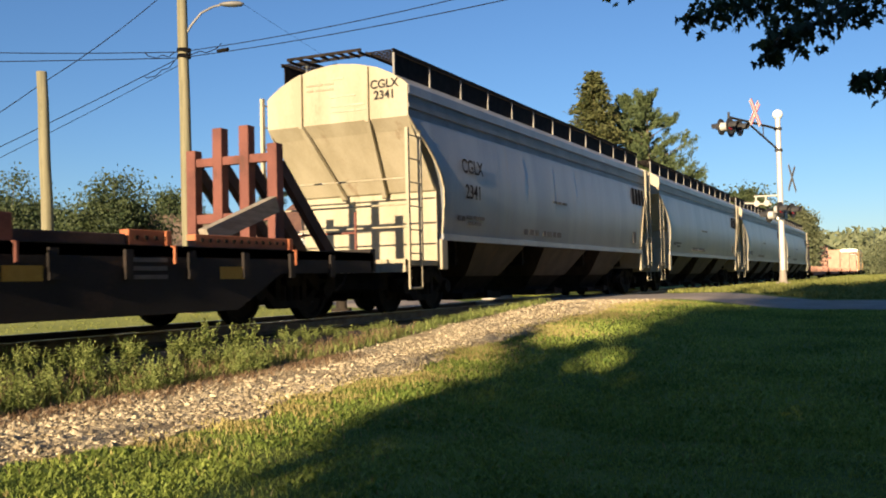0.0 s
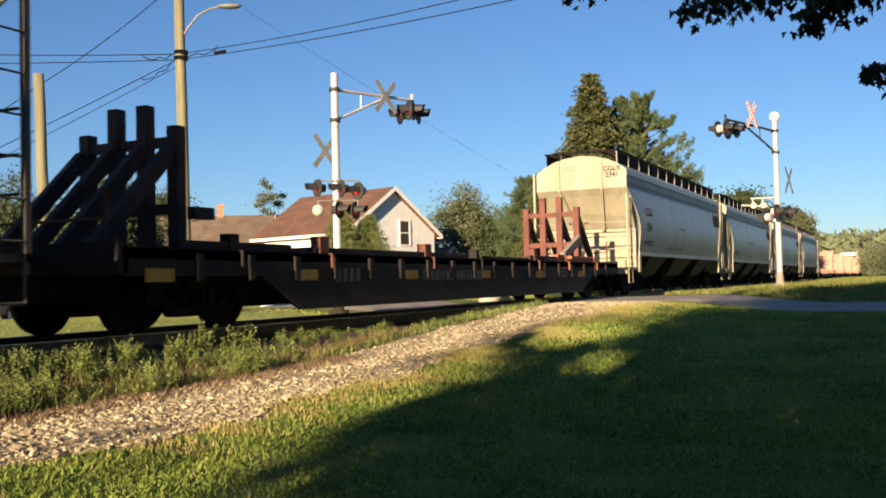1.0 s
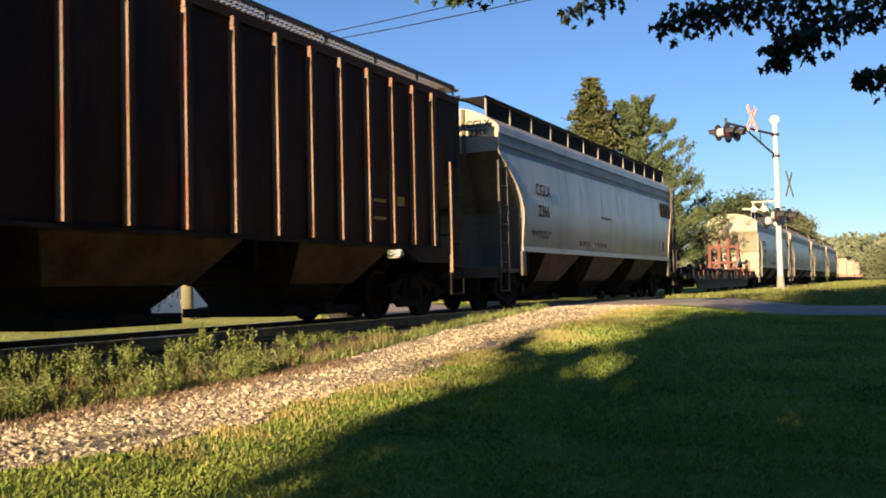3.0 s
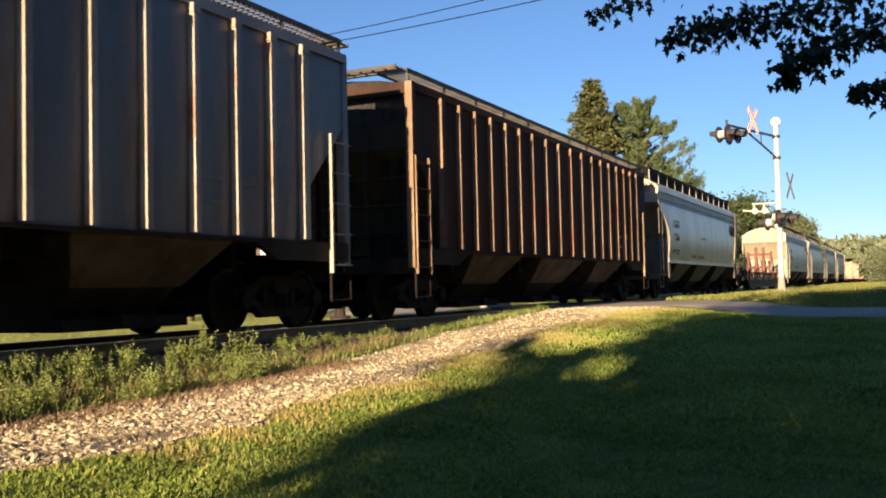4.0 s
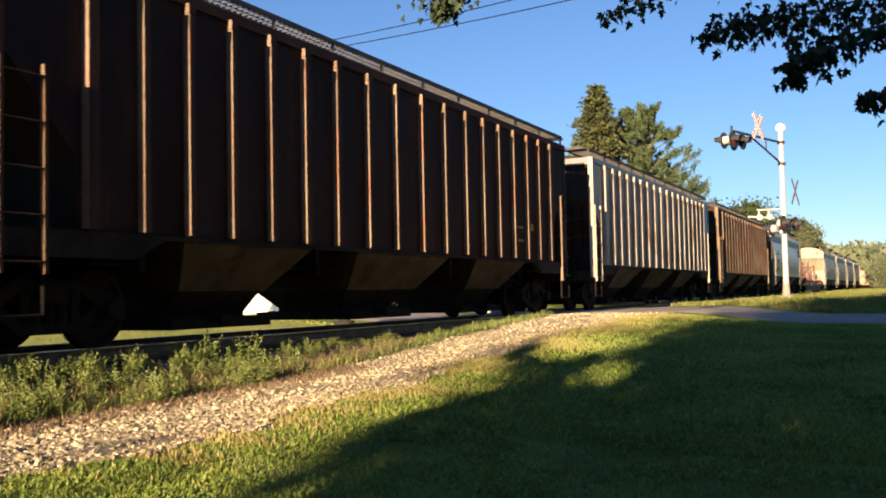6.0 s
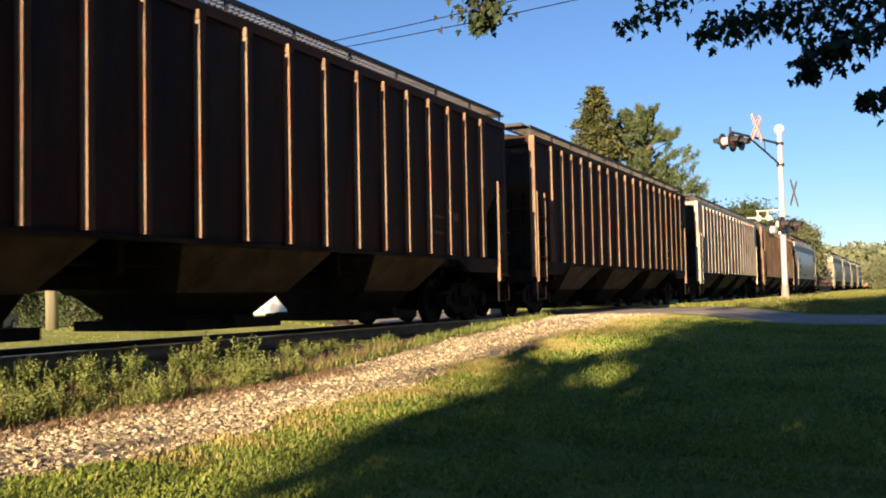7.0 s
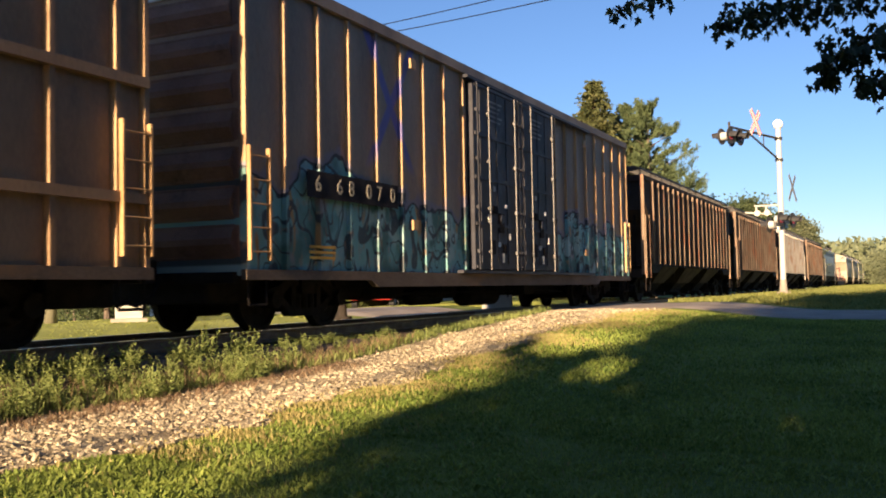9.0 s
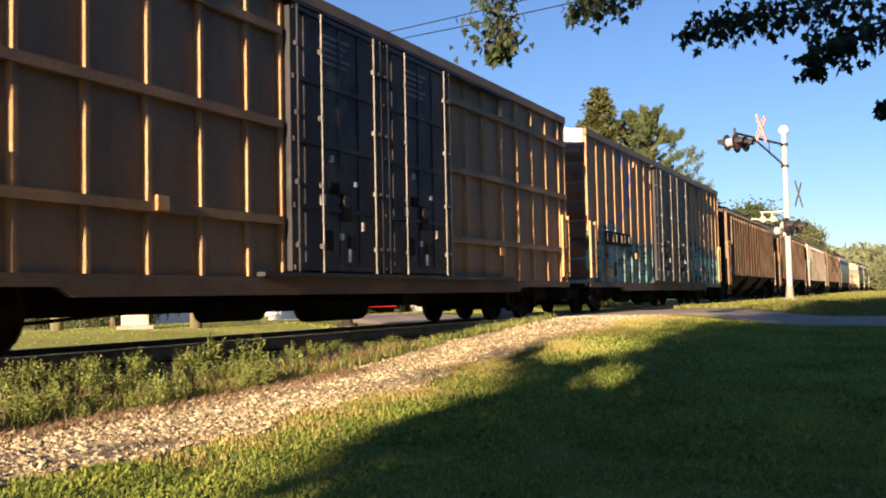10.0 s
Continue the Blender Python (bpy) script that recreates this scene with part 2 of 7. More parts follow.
GLASS = surface("dark_window_glass", (0.03, 0.035, 0.04), (0.05, 0.055, 0.06), 0.08, 1, 5, 0.0)
LENS = surface("red_signal_lens", (0.25, 0.012, 0.012), (0.32, 0.02, 0.02), 0.2, 3, 30, 0.0)
SIGBLACK = surface("black_signal_paint", (0.02, 0.02, 0.022), (0.04, 0.04, 0.042), 0.6, 3, 40, 0.1)
WIRE = surface("black_cable", (0.006, 0.006, 0.007), (0.012, 0.012, 0.012), 0.95, 3, 40, 0.0, gloss=0.05)
BARK = surface("tree_bark", (0.09, 0.07, 0.05), (0.17, 0.135, 0.10), 0.95, 4, 30, 0.7, stretch=(3, 3, 0.6))
SPRUCE = leafy("spruce_needles", (0.035, 0.052, 0.018), (0.12, 0.125, 0.045), 0.7, 0.1)
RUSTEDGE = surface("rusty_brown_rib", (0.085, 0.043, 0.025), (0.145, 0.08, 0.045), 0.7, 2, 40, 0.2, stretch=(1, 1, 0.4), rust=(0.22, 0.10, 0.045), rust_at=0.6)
PINE = leafy("pine_needles", (0.035, 0.060, 0.028), (0.11, 0.145, 0.06), 0.7, 0.1)
BROAD = leafy("broad_leaves", (0.030, 0.052, 0.022), (0.078, 0.103, 0.042), 0.6, 0.25)
PALELEAF = leafy("grey_green_leaves", (0.07, 0.09, 0.045), (0.16, 0.18, 0.10), 0.6, 0.25)
HEDGE = leafy("cedar_hedge", (0.065, 0.095, 0.025), (0.18, 0.215, 0.065), 0.7, 0.15)
# Near-black greens: the crown's shade on the twigs is in the leaf colour.
MAPLE = leafy("shaded_maple_leaves", (0.014, 0.026, 0.010), (0.036, 0.058, 0.020), 0.7, 0.0)


# ---- mesh tools ----
def box(bm, x0, y0, z0, x1, y1, z1):
    v = [bm.verts.new(p) for p in ((x0, y0, z0), (x1, y0, z0), (x1, y1, z0), (x0, y1, z0), (x0, y0, z1), (x1, y0, z1), (x1, y1, z1), (x0, y1, z1))]
    for f in ((3, 2, 1, 0), (4, 5, 6, 7), (0, 1, 5, 4), (1, 2, 6, 5), (2, 3, 7, 6), (3, 0, 4, 7)):
        bm.faces.new([v[i] for i in f])


def rod(bm, p, q, r, r2=None, n=8, caps=True):
    p, q = Vector(p), Vector(q)
    r2 = r if r2 is None else r2
    d = (q - p).normalized()
    a = d.orthogonal().normalized()
    b = d.cross(a)
    ring = [[bm.verts.new(c + (a * math.cos(k * math.tau / n) + b * math.sin(k * math.tau / n)) * rr) for k in range(n)] for c, rr in ((p, r), (q, r2))]
    for k in range(n):
        bm.faces.new((ring[0][k], ring[0][(k + 1) % n], ring[1][(k + 1) % n], ring[1][k]))
    if caps:
        bm.faces.new(ring[0][::-1])
        bm.faces.new(ring[1])


def bar(bm, p, q, w, h, up=(0, 0, 1)):
    """A square bar from p to q, w wide and h high."""
    p, q, up = Vector(p), Vector(q), Vector(up)
    d = (q - p).normalized()
    s = d.cross(up).normalized() * w / 2
    u = s.cross(d).normalized() * h / 2
    v = [bm.verts.new(c + e) for c in (p, q) for e in (-s - u, s - u, s + u, -s + u)]
    for f in ((0, 1, 5, 4), (1, 2, 6, 5), (2, 3, 7, 6), (3, 0, 4, 7), (3, 2, 1, 0), (4, 5, 6, 7)):
        bm.faces.new([v[i] for i in f])


def loft(bm, loops, close=True):
    """Skin through loops of equal length."""
    rings = [[bm.verts.new(p) for p in lp] for lp in loops]
    n = len(rings[0])
    for a, b in zip(rings, rings[1:]):
        for k in range(n):
            bm.faces.new((a[k], a[(k + 1) % n], b[(k + 1) % n], b[k]))
    if close:
        bm.faces.new(rings[0][::-1])
        bm.faces.new(rings[-1])


def prism(bm, outline, y0, y1, axis="y"):
    """An outline in x and z drawn out from y0 to y1 (or in y and z along x)."""
    put = (lambda u, w, e: (u, e, w)) if axis == "y" else (lambda u, w, e: (e, u, w))
    loft(bm, [[put(u, w, e) for u, w in outline] for e in (y0, y1)])


def part(name, bm, material, parent=None, label="", smooth=False, bevel=0.0):
    bmesh.ops.recalc_face_normals(bm, faces=bm.faces)
    me = bpy.data.meshes.new(name)
    bm.to_mesh(me)
    bm.free()
    me.materials.append(material)
    if smooth:
        me.polygons.foreach_set("use_smooth", [True] * len(me.polygons))
    ob = new(name, me)
    ob.parent = parent
    if bevel:
        mod = ob.modifiers.new("edge", "BEVEL")
        mod.width, mod.segments, mod.limit_method = bevel, 2, "ANGLE"
    return tagged(ob, label)


def lit_edge_paint(ob, material):
    """Give the narrow faces across the track a second paint, paler where sunlight is painted on."""
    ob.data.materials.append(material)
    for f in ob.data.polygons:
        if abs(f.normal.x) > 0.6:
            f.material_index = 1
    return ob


def raw(name, verts, faces, material, parent=None):
    me = bpy.data.meshes.new(name)
    me.from_pydata(verts, [], faces)
    me.materials.append(material)
    ob = new(name, me)
    ob.parent = parent
    return ob


def thing(name, label, category, m=None, group="", kind=""):
    ob = new(name)
    ob.empty_display_size = 0.3
    if m is not None:
        ob.matrix_basis = m
    return tagged(ob, label, category, group, kind)


def lettering(name, text, size, material, parent, m, label="", thick=0.003, bold=0.0):
    cu = bpy.data.curves.new(name, "FONT")
    cu.body, cu.size, cu.extrude, cu.align_x, cu.align_y = text, size, thick, "CENTER", "CENTER"
    cu.offset = bold
    tmp = bpy.data.objects.new(name, cu)
    scene.collection.objects.link(tmp)
    me = bpy.data.meshes.new_from_object(tmp.evaluated_get(bpy.context.evaluated_depsgraph_get()))
    bpy.data.objects.remove(tmp)
    me.materials.clear()
    me.materials.append(material)
    ob = new(name, me)
    ob.parent = parent
    ob.matrix_basis = m
    return tagged(ob, label)


# ---- ground, road and railway ----
def ease(a, b, v):
    t = np.clip((np.asarray(v, float) - a) / (b - a), 0, 1)
    return t * t * (3 - 2 * t)


def ripple(x, y):
    return 0.5 * (np.sin(x * 0.61 + 1.3 * np.sin(y * 0.37)) + np.sin(y * 0.83 + 1.7 * np.sin(x * 0.29 + 1)))


def ground_z(x, y):
    """Height of the ground: a path that climbs to the crossing, the lawn below it, a bank past the road, the flat far side."""
    x, y = np.asarray(x, float), np.asarray(y, float)
    path = -0.55 + 0.55 * ease(7, 21, x)
    near = path - 0.27 * (1 - ease(1.8, 5.2, y)) + 0.02 * ripple(x * 1.7, y * 1.7)
    bank = 0.28 * ease(31.5, 39, x) + 0.22 * ease(42, 95, x)
    near = near + bank * (1 - ease(2.0, 7.0, y)) - 0.25 * ease(0, 14, -y)
    bed = ease(7.3, 7.9, y)
    far = -0.47 + 0.40 * ease(11.5, 16, y) + 0.02 * ripple(x, y)
    far = far - 0.6 * ease(19, 27, y) * (1 - ease(45, 52, x)) - 0.04 * ease(45, 52, x)
    mid = np.where(y < 9.5, -0.45, far)
    return near * (1 - bed) + mid * bed


def grid(name, xs, ys, z, material, kind="structure", label="", category=""):
    gx, gy = np.meshgrid(xs, ys, indexing="ij")
    gz = z(gx, gy)
    nx, ny = gx.shape
    verts = np.stack([gx, gy, gz], -1).reshape(-1, 3).tolist()
    faces = [(i * ny + j, (i + 1) * ny + j, (i + 1) * ny + j + 1, i * ny + j + 1) for i in range(nx - 1) for j in range(ny - 1)]
    ob = raw(name, verts, faces, material)
    ob.data.polygons.foreach_set("use_smooth", [True] * len(ob.data.polygons))
    return tagged(ob, label, category, kind=kind)


far_steps = [60, 75, 95, 120, 160, 220, 320, 500, 900, 1600, 2600]
grid("ground", np.array([-v for v in far_steps[::-1]] + list(np.arange(-45, 60, 0.5)) + far_steps, float),
     np.array([-v for v in far_steps[::-1]] + list(np.arange(-40, -4, 3.0)) + list(np.arange(-4, 12, 0.2)) + list(np.arange(12, 58, 2.0)) + far_steps, float),
     ground_z, GRASS, label="green grassy ground with a mown lawn beside the railway", category="ground")


def edge_wave(x, k):
    return 0.13 * np.sin(x * 1.7 + k) + 0.08 * np.sin(x * 4.3 + 2 * k) + 0.05 * np.sin(x * 9.1 + k)


def strip(name, xs, near, far, lift, material, label, category, n=14):
    """A sheet between two wavering edges, laid on the ground."""
    verts, faces = [], []
    for x in xs:
        a, b = near(x), far(x)
        for j in range(n + 1):
            y = a + (b - a) * j / n
            e = min(j, n - j) / n
            verts.append((x, y, float(ground_z(x, y)) + (lift if e > 0 else -0.03)))
    for i in range(len(xs) - 1):
        for j in range(n):
            k = i * (n + 1) + j
            faces.append((k, k + n + 1, k + n + 2, k + 1))
    ob = raw(name, verts, faces, material)
    ob.data.polygons.foreach_set("use_smooth", [True] * len(ob.data.polygons))
    return tagged(ob, label, category, kind="structure")


def path_near(x):
    return 4.82 + 0.45 * float(ease(2, 12, x)) - 0.3 * float(ease(14, 22, x)) + float(edge_wave(x, 0.4))


def path_far(x):
    return 7.15 + 0.35 * float(ease(8, 16, x)) + float(edge_wave(x, 2.0)) * 0.8


gravel_path = strip("path", np.arange(-22, 23.5, 0.15), path_near, path_far, 0.02, GRAVEL, "tan gravel path with loose stones along the track", "path")


def road_x(y):
    return 22.2 + 0.12 * np.asarray(y, float), 30.2 + 0.16 * np.asarray(y, float)


def road_z(x, y):
    over = np.exp(-((np.asarray(y, float) - 9.5) / 3.2) ** 4)
    return ground_z(np.clip(x, 21.5, 31), y) * (1 - over) + -0.012 * over + 0.03


ry = np.concatenate([np.arange(-60, 0, 2.0), np.arange(0, 18, 0.5), np.arange(18, 90, 3.0)])
rv, rf = [], []
for y in ry:
    a, b = road_x(y)
    for k in range(9):
        x = a + (b - a) * k / 8 + (0.15 * math.sin(y * 1.3 + k) if k in (0, 8) else 0)
        rv.append((x, y, float(road_z(x, y)) - (0.12 if k in (0, 8) else 0)))
for i in range(len(ry) - 1):
    for k in range(8):
        n = i * 9 + k
        rf.append((n, n + 1, n + 10, n + 9))
tagged(raw("road", rv, rf, ROAD), "worn grey asphalt road that crosses the railway", "road", kind="structure")

# track
TRACK_Y, GAUGE = 9.5, 1.435
def sweep(bm, outline):
    """An outline across the track drawn out along it."""
    loft(bm, [[(x, TRACK_Y + u, w) for u, w in outline] for x in (-200, 0, 40, 120, 300, 600)])


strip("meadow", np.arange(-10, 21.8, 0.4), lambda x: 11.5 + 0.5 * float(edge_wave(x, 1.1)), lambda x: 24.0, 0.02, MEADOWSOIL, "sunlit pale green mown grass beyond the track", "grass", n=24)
track = thing("railway_track", "single railway track on dark ballast with wooden ties", "railway track", kind="structure")
bm = bmesh.new()
sweep(bm, ((-2.0, -0.55), (-1.55, -0.2), (1.55, -0.2), (2.0, -0.6)))
part("ballast_bed", bm, BALLAST, track)
for side in (-1, 1):
    yr = TRACK_Y + side * (GAUGE / 2 + 0.035)
    bm = bmesh.new()
    sweep(bm, [(yr - TRACK_Y + u, w) for u, w in ((-0.075, -0.175), (0.075, -0.175), (0.075, -0.16), (0.012, -0.14), (0.012, -0.045), (0.036, -0.035), (0.036, -0.006), (-0.036, -0.006), (-0.036, -0.035), (-0.012, -0.045), (-0.012, -0.14), (-0.075, -0.16))])
    rail = part("rail", bm, RAIL, track)
    bm = bmesh.new()
    sweep(bm, [(yr - TRACK_Y + u, w) for u, w in ((-0.033, -0.006), (0.033, -0.006), (0.033, 0), (-0.033, 0))])
    part("rail_head", bm, RAILTOP, rail, "polished steel running surface")
bm = bmesh.new()
box(bm, -0.11, TRACK_Y - 1.3, -0.33, 0.11, TRACK_Y + 1.3, -0.175)
tie0 = part("tie", bm, TIE, track)
for k in range(1, 150):
    t = new("tie", tie0.data)
    t.parent = track
    t.location = (-18 + k * 0.56, random.uniform(-0.04, 0.04), random.uniform(-0.015, 0))
tie0.location = (-18, 0, 0)
# planked crossing
bm = bmesh.new()
for y0, y1 in ((8.05, 8.66), (8.86, 10.14), (10.34, 10.95)):
    box(bm, 22.9, y0, -0.2, 32.0, y1, -0.008)
tagged(part("crossing_panel", bm, ROAD, None), "worn asphalt crossing panels between the rails", "crossing", kind="structure")

# loose ballast and path stones
rng = np.random.default_rng(5)


def stone_shape(seed):
    r = random.Random(seed)
    bm = bmesh.new()
    for k in range(11):
        d = Vector((r.gauss(0, 1), r.gauss(0, 1), r.gauss(0, 1))).normalized() * r.uniform(0.42, 0.62)
        bm.verts.new((d.x * 1.15, d.y * 0.95, d.z * 0.7))
    hull = bmesh.ops.convex_hull(bm, input=bm.verts)
    bmesh.ops.delete(bm, geom=[v for v in bm.verts if not v.link_faces], context="VERTS")
    bmesh.ops.recalc_face_normals(bm, faces=bm.faces)
    me = bpy.data.meshes.new("stone")
    bm.to_mesh(me)
    bm.free()
    me.materials.append(STONE)
    return me


stones = [stone_shape(k) for k in range(9)]


def scatter_stones(name, n, place, size, label):
    """Many stones joined into one mesh."""
    verts, faces, base = [], [], 0
    src = [(np.array([v.co for v in s.vertices]), np.array([list(p.vertices) for p in s.polygons])) for s in stones]
    for k in range(n):
        x, y = place()
        c, f = src[k % 9]
        a, s = rng.uniform(0, math.tau), size(x, y)
        ca, sa = math.cos(a), math.sin(a)
        p = c * s * rng.uniform(0.7, 1.2, 3)
        q = np.stack([p[:, 0] * ca - p[:, 1] * sa + x, p[:, 0] * sa + p[:, 1] * ca + y, p[:, 2] + float(ground_z(x, y)) + s * rng.uniform(-0.12, 0.22) + 0.018], 1)
        verts.append(q)
        faces.append(f + base)
        base += len(q)
    ob = raw(name, np.concatenate(verts).tolist(), np.concatenate(faces).tolist(), STONE)
    return tagged(ob, label, "stones", kind="stuff")


def on_path():
    while True:
        x = 2.5 + 20 * rng.random() ** 1.5
        a, b = path_near(x), path_far(x)
        y = a + (b - a) * (0.04 + 0.94 * rng.random() ** 0.9)
        if rng.random() < 0.6 + 1.0 * float(noise.noise(Vector((x * 0.8, y * 1.5, 3.0)))) + 0.12 * (x < 9):
            return x, y


scatter_stones("loose_gravel", 40000, on_path, lambda x, y: 0.010 + 0.055 * rng.random() ** 3.8, "pale broken stones scattered over the gravel path")
for k in range(300):
    x = 3.6 + 8 * rng.random() ** 1.2
    a, b = path_near(x), path_far(x)
    y = a + (b - a) * (0.15 + 0.8 * rng.random())
    s = new("stone", stones[k % 9])
    s.parent = gravel_path
    d = 0.03 + 0.065 * rng.random() ** 2.4
    s.matrix_basis = Matrix.LocRotScale((x, y, float(ground_z(x, y)) + d * 0.12 + 0.015), Euler((rng.uniform(-0.3, 0.3), rng.uniform(-0.3, 0.3), rng.uniform(0, 6.28))), (d, d, d))


# grass
def blades(name, xy, height, width, material, label, category="grass", lean=0.5, fold=True):
    """Bent blades, three corners and a tip each, in one mesh."""
    n = len(xy)
    h = height * rng.uniform(0.5, 1.4, n)
    a = rng.uniform(0, math.tau, n)
    z = ground_z(xy[:, 0], xy[:, 1]) - 0.005
    w = width * rng.uniform(0.7, 1.3, n)
    dx, dy = np.cos(a), np.sin(a)
    b = a + math.pi / 2 + rng.uniform(-0.6, 0.6, n)
    l = lean * h * rng.uniform(0.2, 1.3, n)
    lx, ly = np.cos(b) * l, np.sin(b) * l
    p = np.stack([np.stack([xy[:, 0] - dx * w, xy[:, 1] - dy * w, z], 1), np.stack([xy[:, 0] + dx * w, xy[:, 1] + dy * w, z], 1),
                  np.stack([xy[:, 0] + dx * w * 0.7 + lx * 0.4, xy[:, 1] + dy * w * 0.7 + ly * 0.4, z + h * 0.6], 1),
                  np.stack([xy[:, 0] - dx * w * 0.7 + lx * 0.4, xy[:, 1] - dy * w * 0.7 + ly * 0.4, z + h * 0.6], 1),
                  np.stack([xy[:, 0] + lx, xy[:, 1] + ly, z + h], 1)], 1).reshape(-1, 3)
    k = np.arange(n) * 5
    faces = np.stack([k, k + 1, k + 2, k + 3], 1).tolist() + np.stack([k + 3, k + 2, k + 4], 1).tolist()
    return tagged(raw(name, p.tolist(), faces, material), label, category, kind="stuff")


def lawn_points(n, x0, x1, y0, power):
    x = x0 + (x1 - x0) * rng.random(n) ** power
    top = np.array([path_near(v) for v in x]) + 0.05
    y = y0 + (top - y0) * rng.random(n)
    return np.stack([x, y], 1)


p = lawn_points(70000, 2.6, 9, -0.6, 1.3)
blades("lawn_grass", p, 0.026, 0.005, LAWN, "short green mown lawn with clover")
p = lawn_points(50000, 8, 22.5, -1.0, 1.2)
blades("lawn_grass", p, 0.038, 0.012, LAWN, "short green mown lawn with clover")
x = 3 + 19 * rng.random(30000)
y = np.array([path_near(v) for v in x]) + rng.normal(-0.10, 0.22, 30000) * (1 + 0.5 * (x > 10))
keep = np.sin(x * 2.3 + 1.1 * np.sin(x * 5.1)) + 1.0 * (x > 7.0) > rng.normal(0.45, 0.4, 30000)
blades("dry_grass", np.stack([x, y], 1)[keep], 0.045, 0.007, DRY, "dry straw-coloured grass along the path edge")
x = 31 + 60 * rng.random(26000) ** 1.6
y = -3 + 10.3 * rng.random(26000)
keep = x > 31 + 0.16 * y
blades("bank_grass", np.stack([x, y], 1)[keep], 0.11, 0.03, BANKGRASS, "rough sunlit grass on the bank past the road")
x = -6 + 48 * rng.random(90000)
y = 11.4 + 12 * rng.random(90000) ** 1.5
keep = (x < 22.5) | (x > 34)
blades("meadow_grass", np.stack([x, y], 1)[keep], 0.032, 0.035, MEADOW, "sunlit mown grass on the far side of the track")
p = lawn_points(42000, 2.6, 13, -0.6, 1.3)
patch = np.array([noise.noise(Vector((a * 1.3, b * 1.3, 7.0))) for a, b in p]) > -0.08
blades("clover", p[patch], 0.034, 0.012, LAWN, "low clover and broad weeds in the lawn", lean=1.5)
p = lawn_points(450, 2.6, 9, 1.0, 1.2)
blades("clover_flower", p, 0.05, 0.009, DRY, "pale clover heads and dead leaves in the lawn", lean=0.6)
# ---- the train ----
S_TIMES = [0.5 * k for k in range(21)]


def travelled(t):
    return 15.30 * t - 0.0247 * t * t


WHEEL_R = 0.46
SIDE = pose(0, 0, 0, 90, 0, 0)                       # writing on the near side
REAR = Matrix(((0, 0, -1, 0), (-1, 0, 0, 0), (0, 1, 0, 0), (0, 0, 0, 1)))  # writing on the end that faces backwards


def put(x, y, z, turn):
    return Matrix.Translation((x, y, z)) @ turn


def wheelset_mesh():
    bm = bmesh.new()
    rod(bm, (0, -0.85, 0), (0, 0.85, 0), 0.085, n=10)
    for s in (-1, 1):
        prof = ((0.70, 0.10), (0.70, 0.20), (0.735, 0.24), (0.735, 0.36), (0.69, 0.40), (0.69, 0.485), (0.715, 0.488), (0.725, 0.465), (0.825, 0.458), (0.83, 0.40), (0.79, 0.37), (0.78, 0.22), (0.83, 0.18), (0.83, 0.10))
        n = 28
        loft(bm, [[(r * math.cos(k * math.tau / n), s * u, r * math.sin(k * math.tau / n)) for k in range(n)] for u, r in prof], close=False)
    bmesh.ops.recalc_face_normals(bm, faces=bm.faces)
    me = bpy.data.meshes.new("wheelset")
    bm.to_mesh(me)
    bm.free()
    me.materials.append(WHEEL)
    return me


def truck_mesh():
    """Cast side frames with springs, bolster and bearing caps, about the truck's middle."""
    bm = bmesh.new()
    for s in (-1, 1):
        ya, yb = sorted((s * 0.93, s * 1.07))
        prism(bm, ((-1.08, 0.40), (-1.08, 0.60), (-0.72, 0.66), (-0.45, 0.80), (0.45, 0.80), (0.72, 0.66), (1.08, 0.60), (1.08, 0.40), (0.72, 0.46), (0.42, 0.66), (-0.42, 0.66), (-0.72, 0.46)), ya, yb)
        prism(bm, ((-0.74, 0.46), (-0.42, 0.20), (0.42, 0.20), (0.74, 0.46), (0.60, 0.48), (0.36, 0.32), (-0.36, 0.32), (-0.60, 0.48)), ya, yb)
        for x in (-0.34, 0.34):
            box(bm, x - 0.06, ya, 0.30, x + 0.06, yb, 0.68)
        for x in (-0.18, 0, 0.18):
            rod(bm, (x, s * 1.0, 0.30), (x, s * 1.0, 0.56), 0.075, n=8)
        for x in (-0.89, 0.89):
            rod(bm, (x, s * 0.9, WHEEL_R), (x, s * 1.16, WHEEL_R), 0.13, n=12)
    box(bm, -0.20, -1.12, 0.54, 0.20, 1.12, 0.76)
    box(bm, -0.3, -0.3, 0.76, 0.3, 0.3, 0.90)
    for x in (-0.42, 0.42):
        box(bm, x - 0.06, -0.85, 0.34, x + 0.06, 0.85, 0.44)
    # solid block added to close the view between the wheels
    box(bm, -0.62, -0.66, 0.26, 0.62, 0.66, 0.62)
    bmesh.ops.recalc_face_normals(bm, faces=bm.faces)
    me = bpy.data.meshes.new("truck_frame")
    bm.to_mesh(me)
    bm.free()
    me.materials.append(BLACK)
    return me


WHEELS, TRUCK = wheelset_mesh(), truck_mesh()
train, spinning = [], []


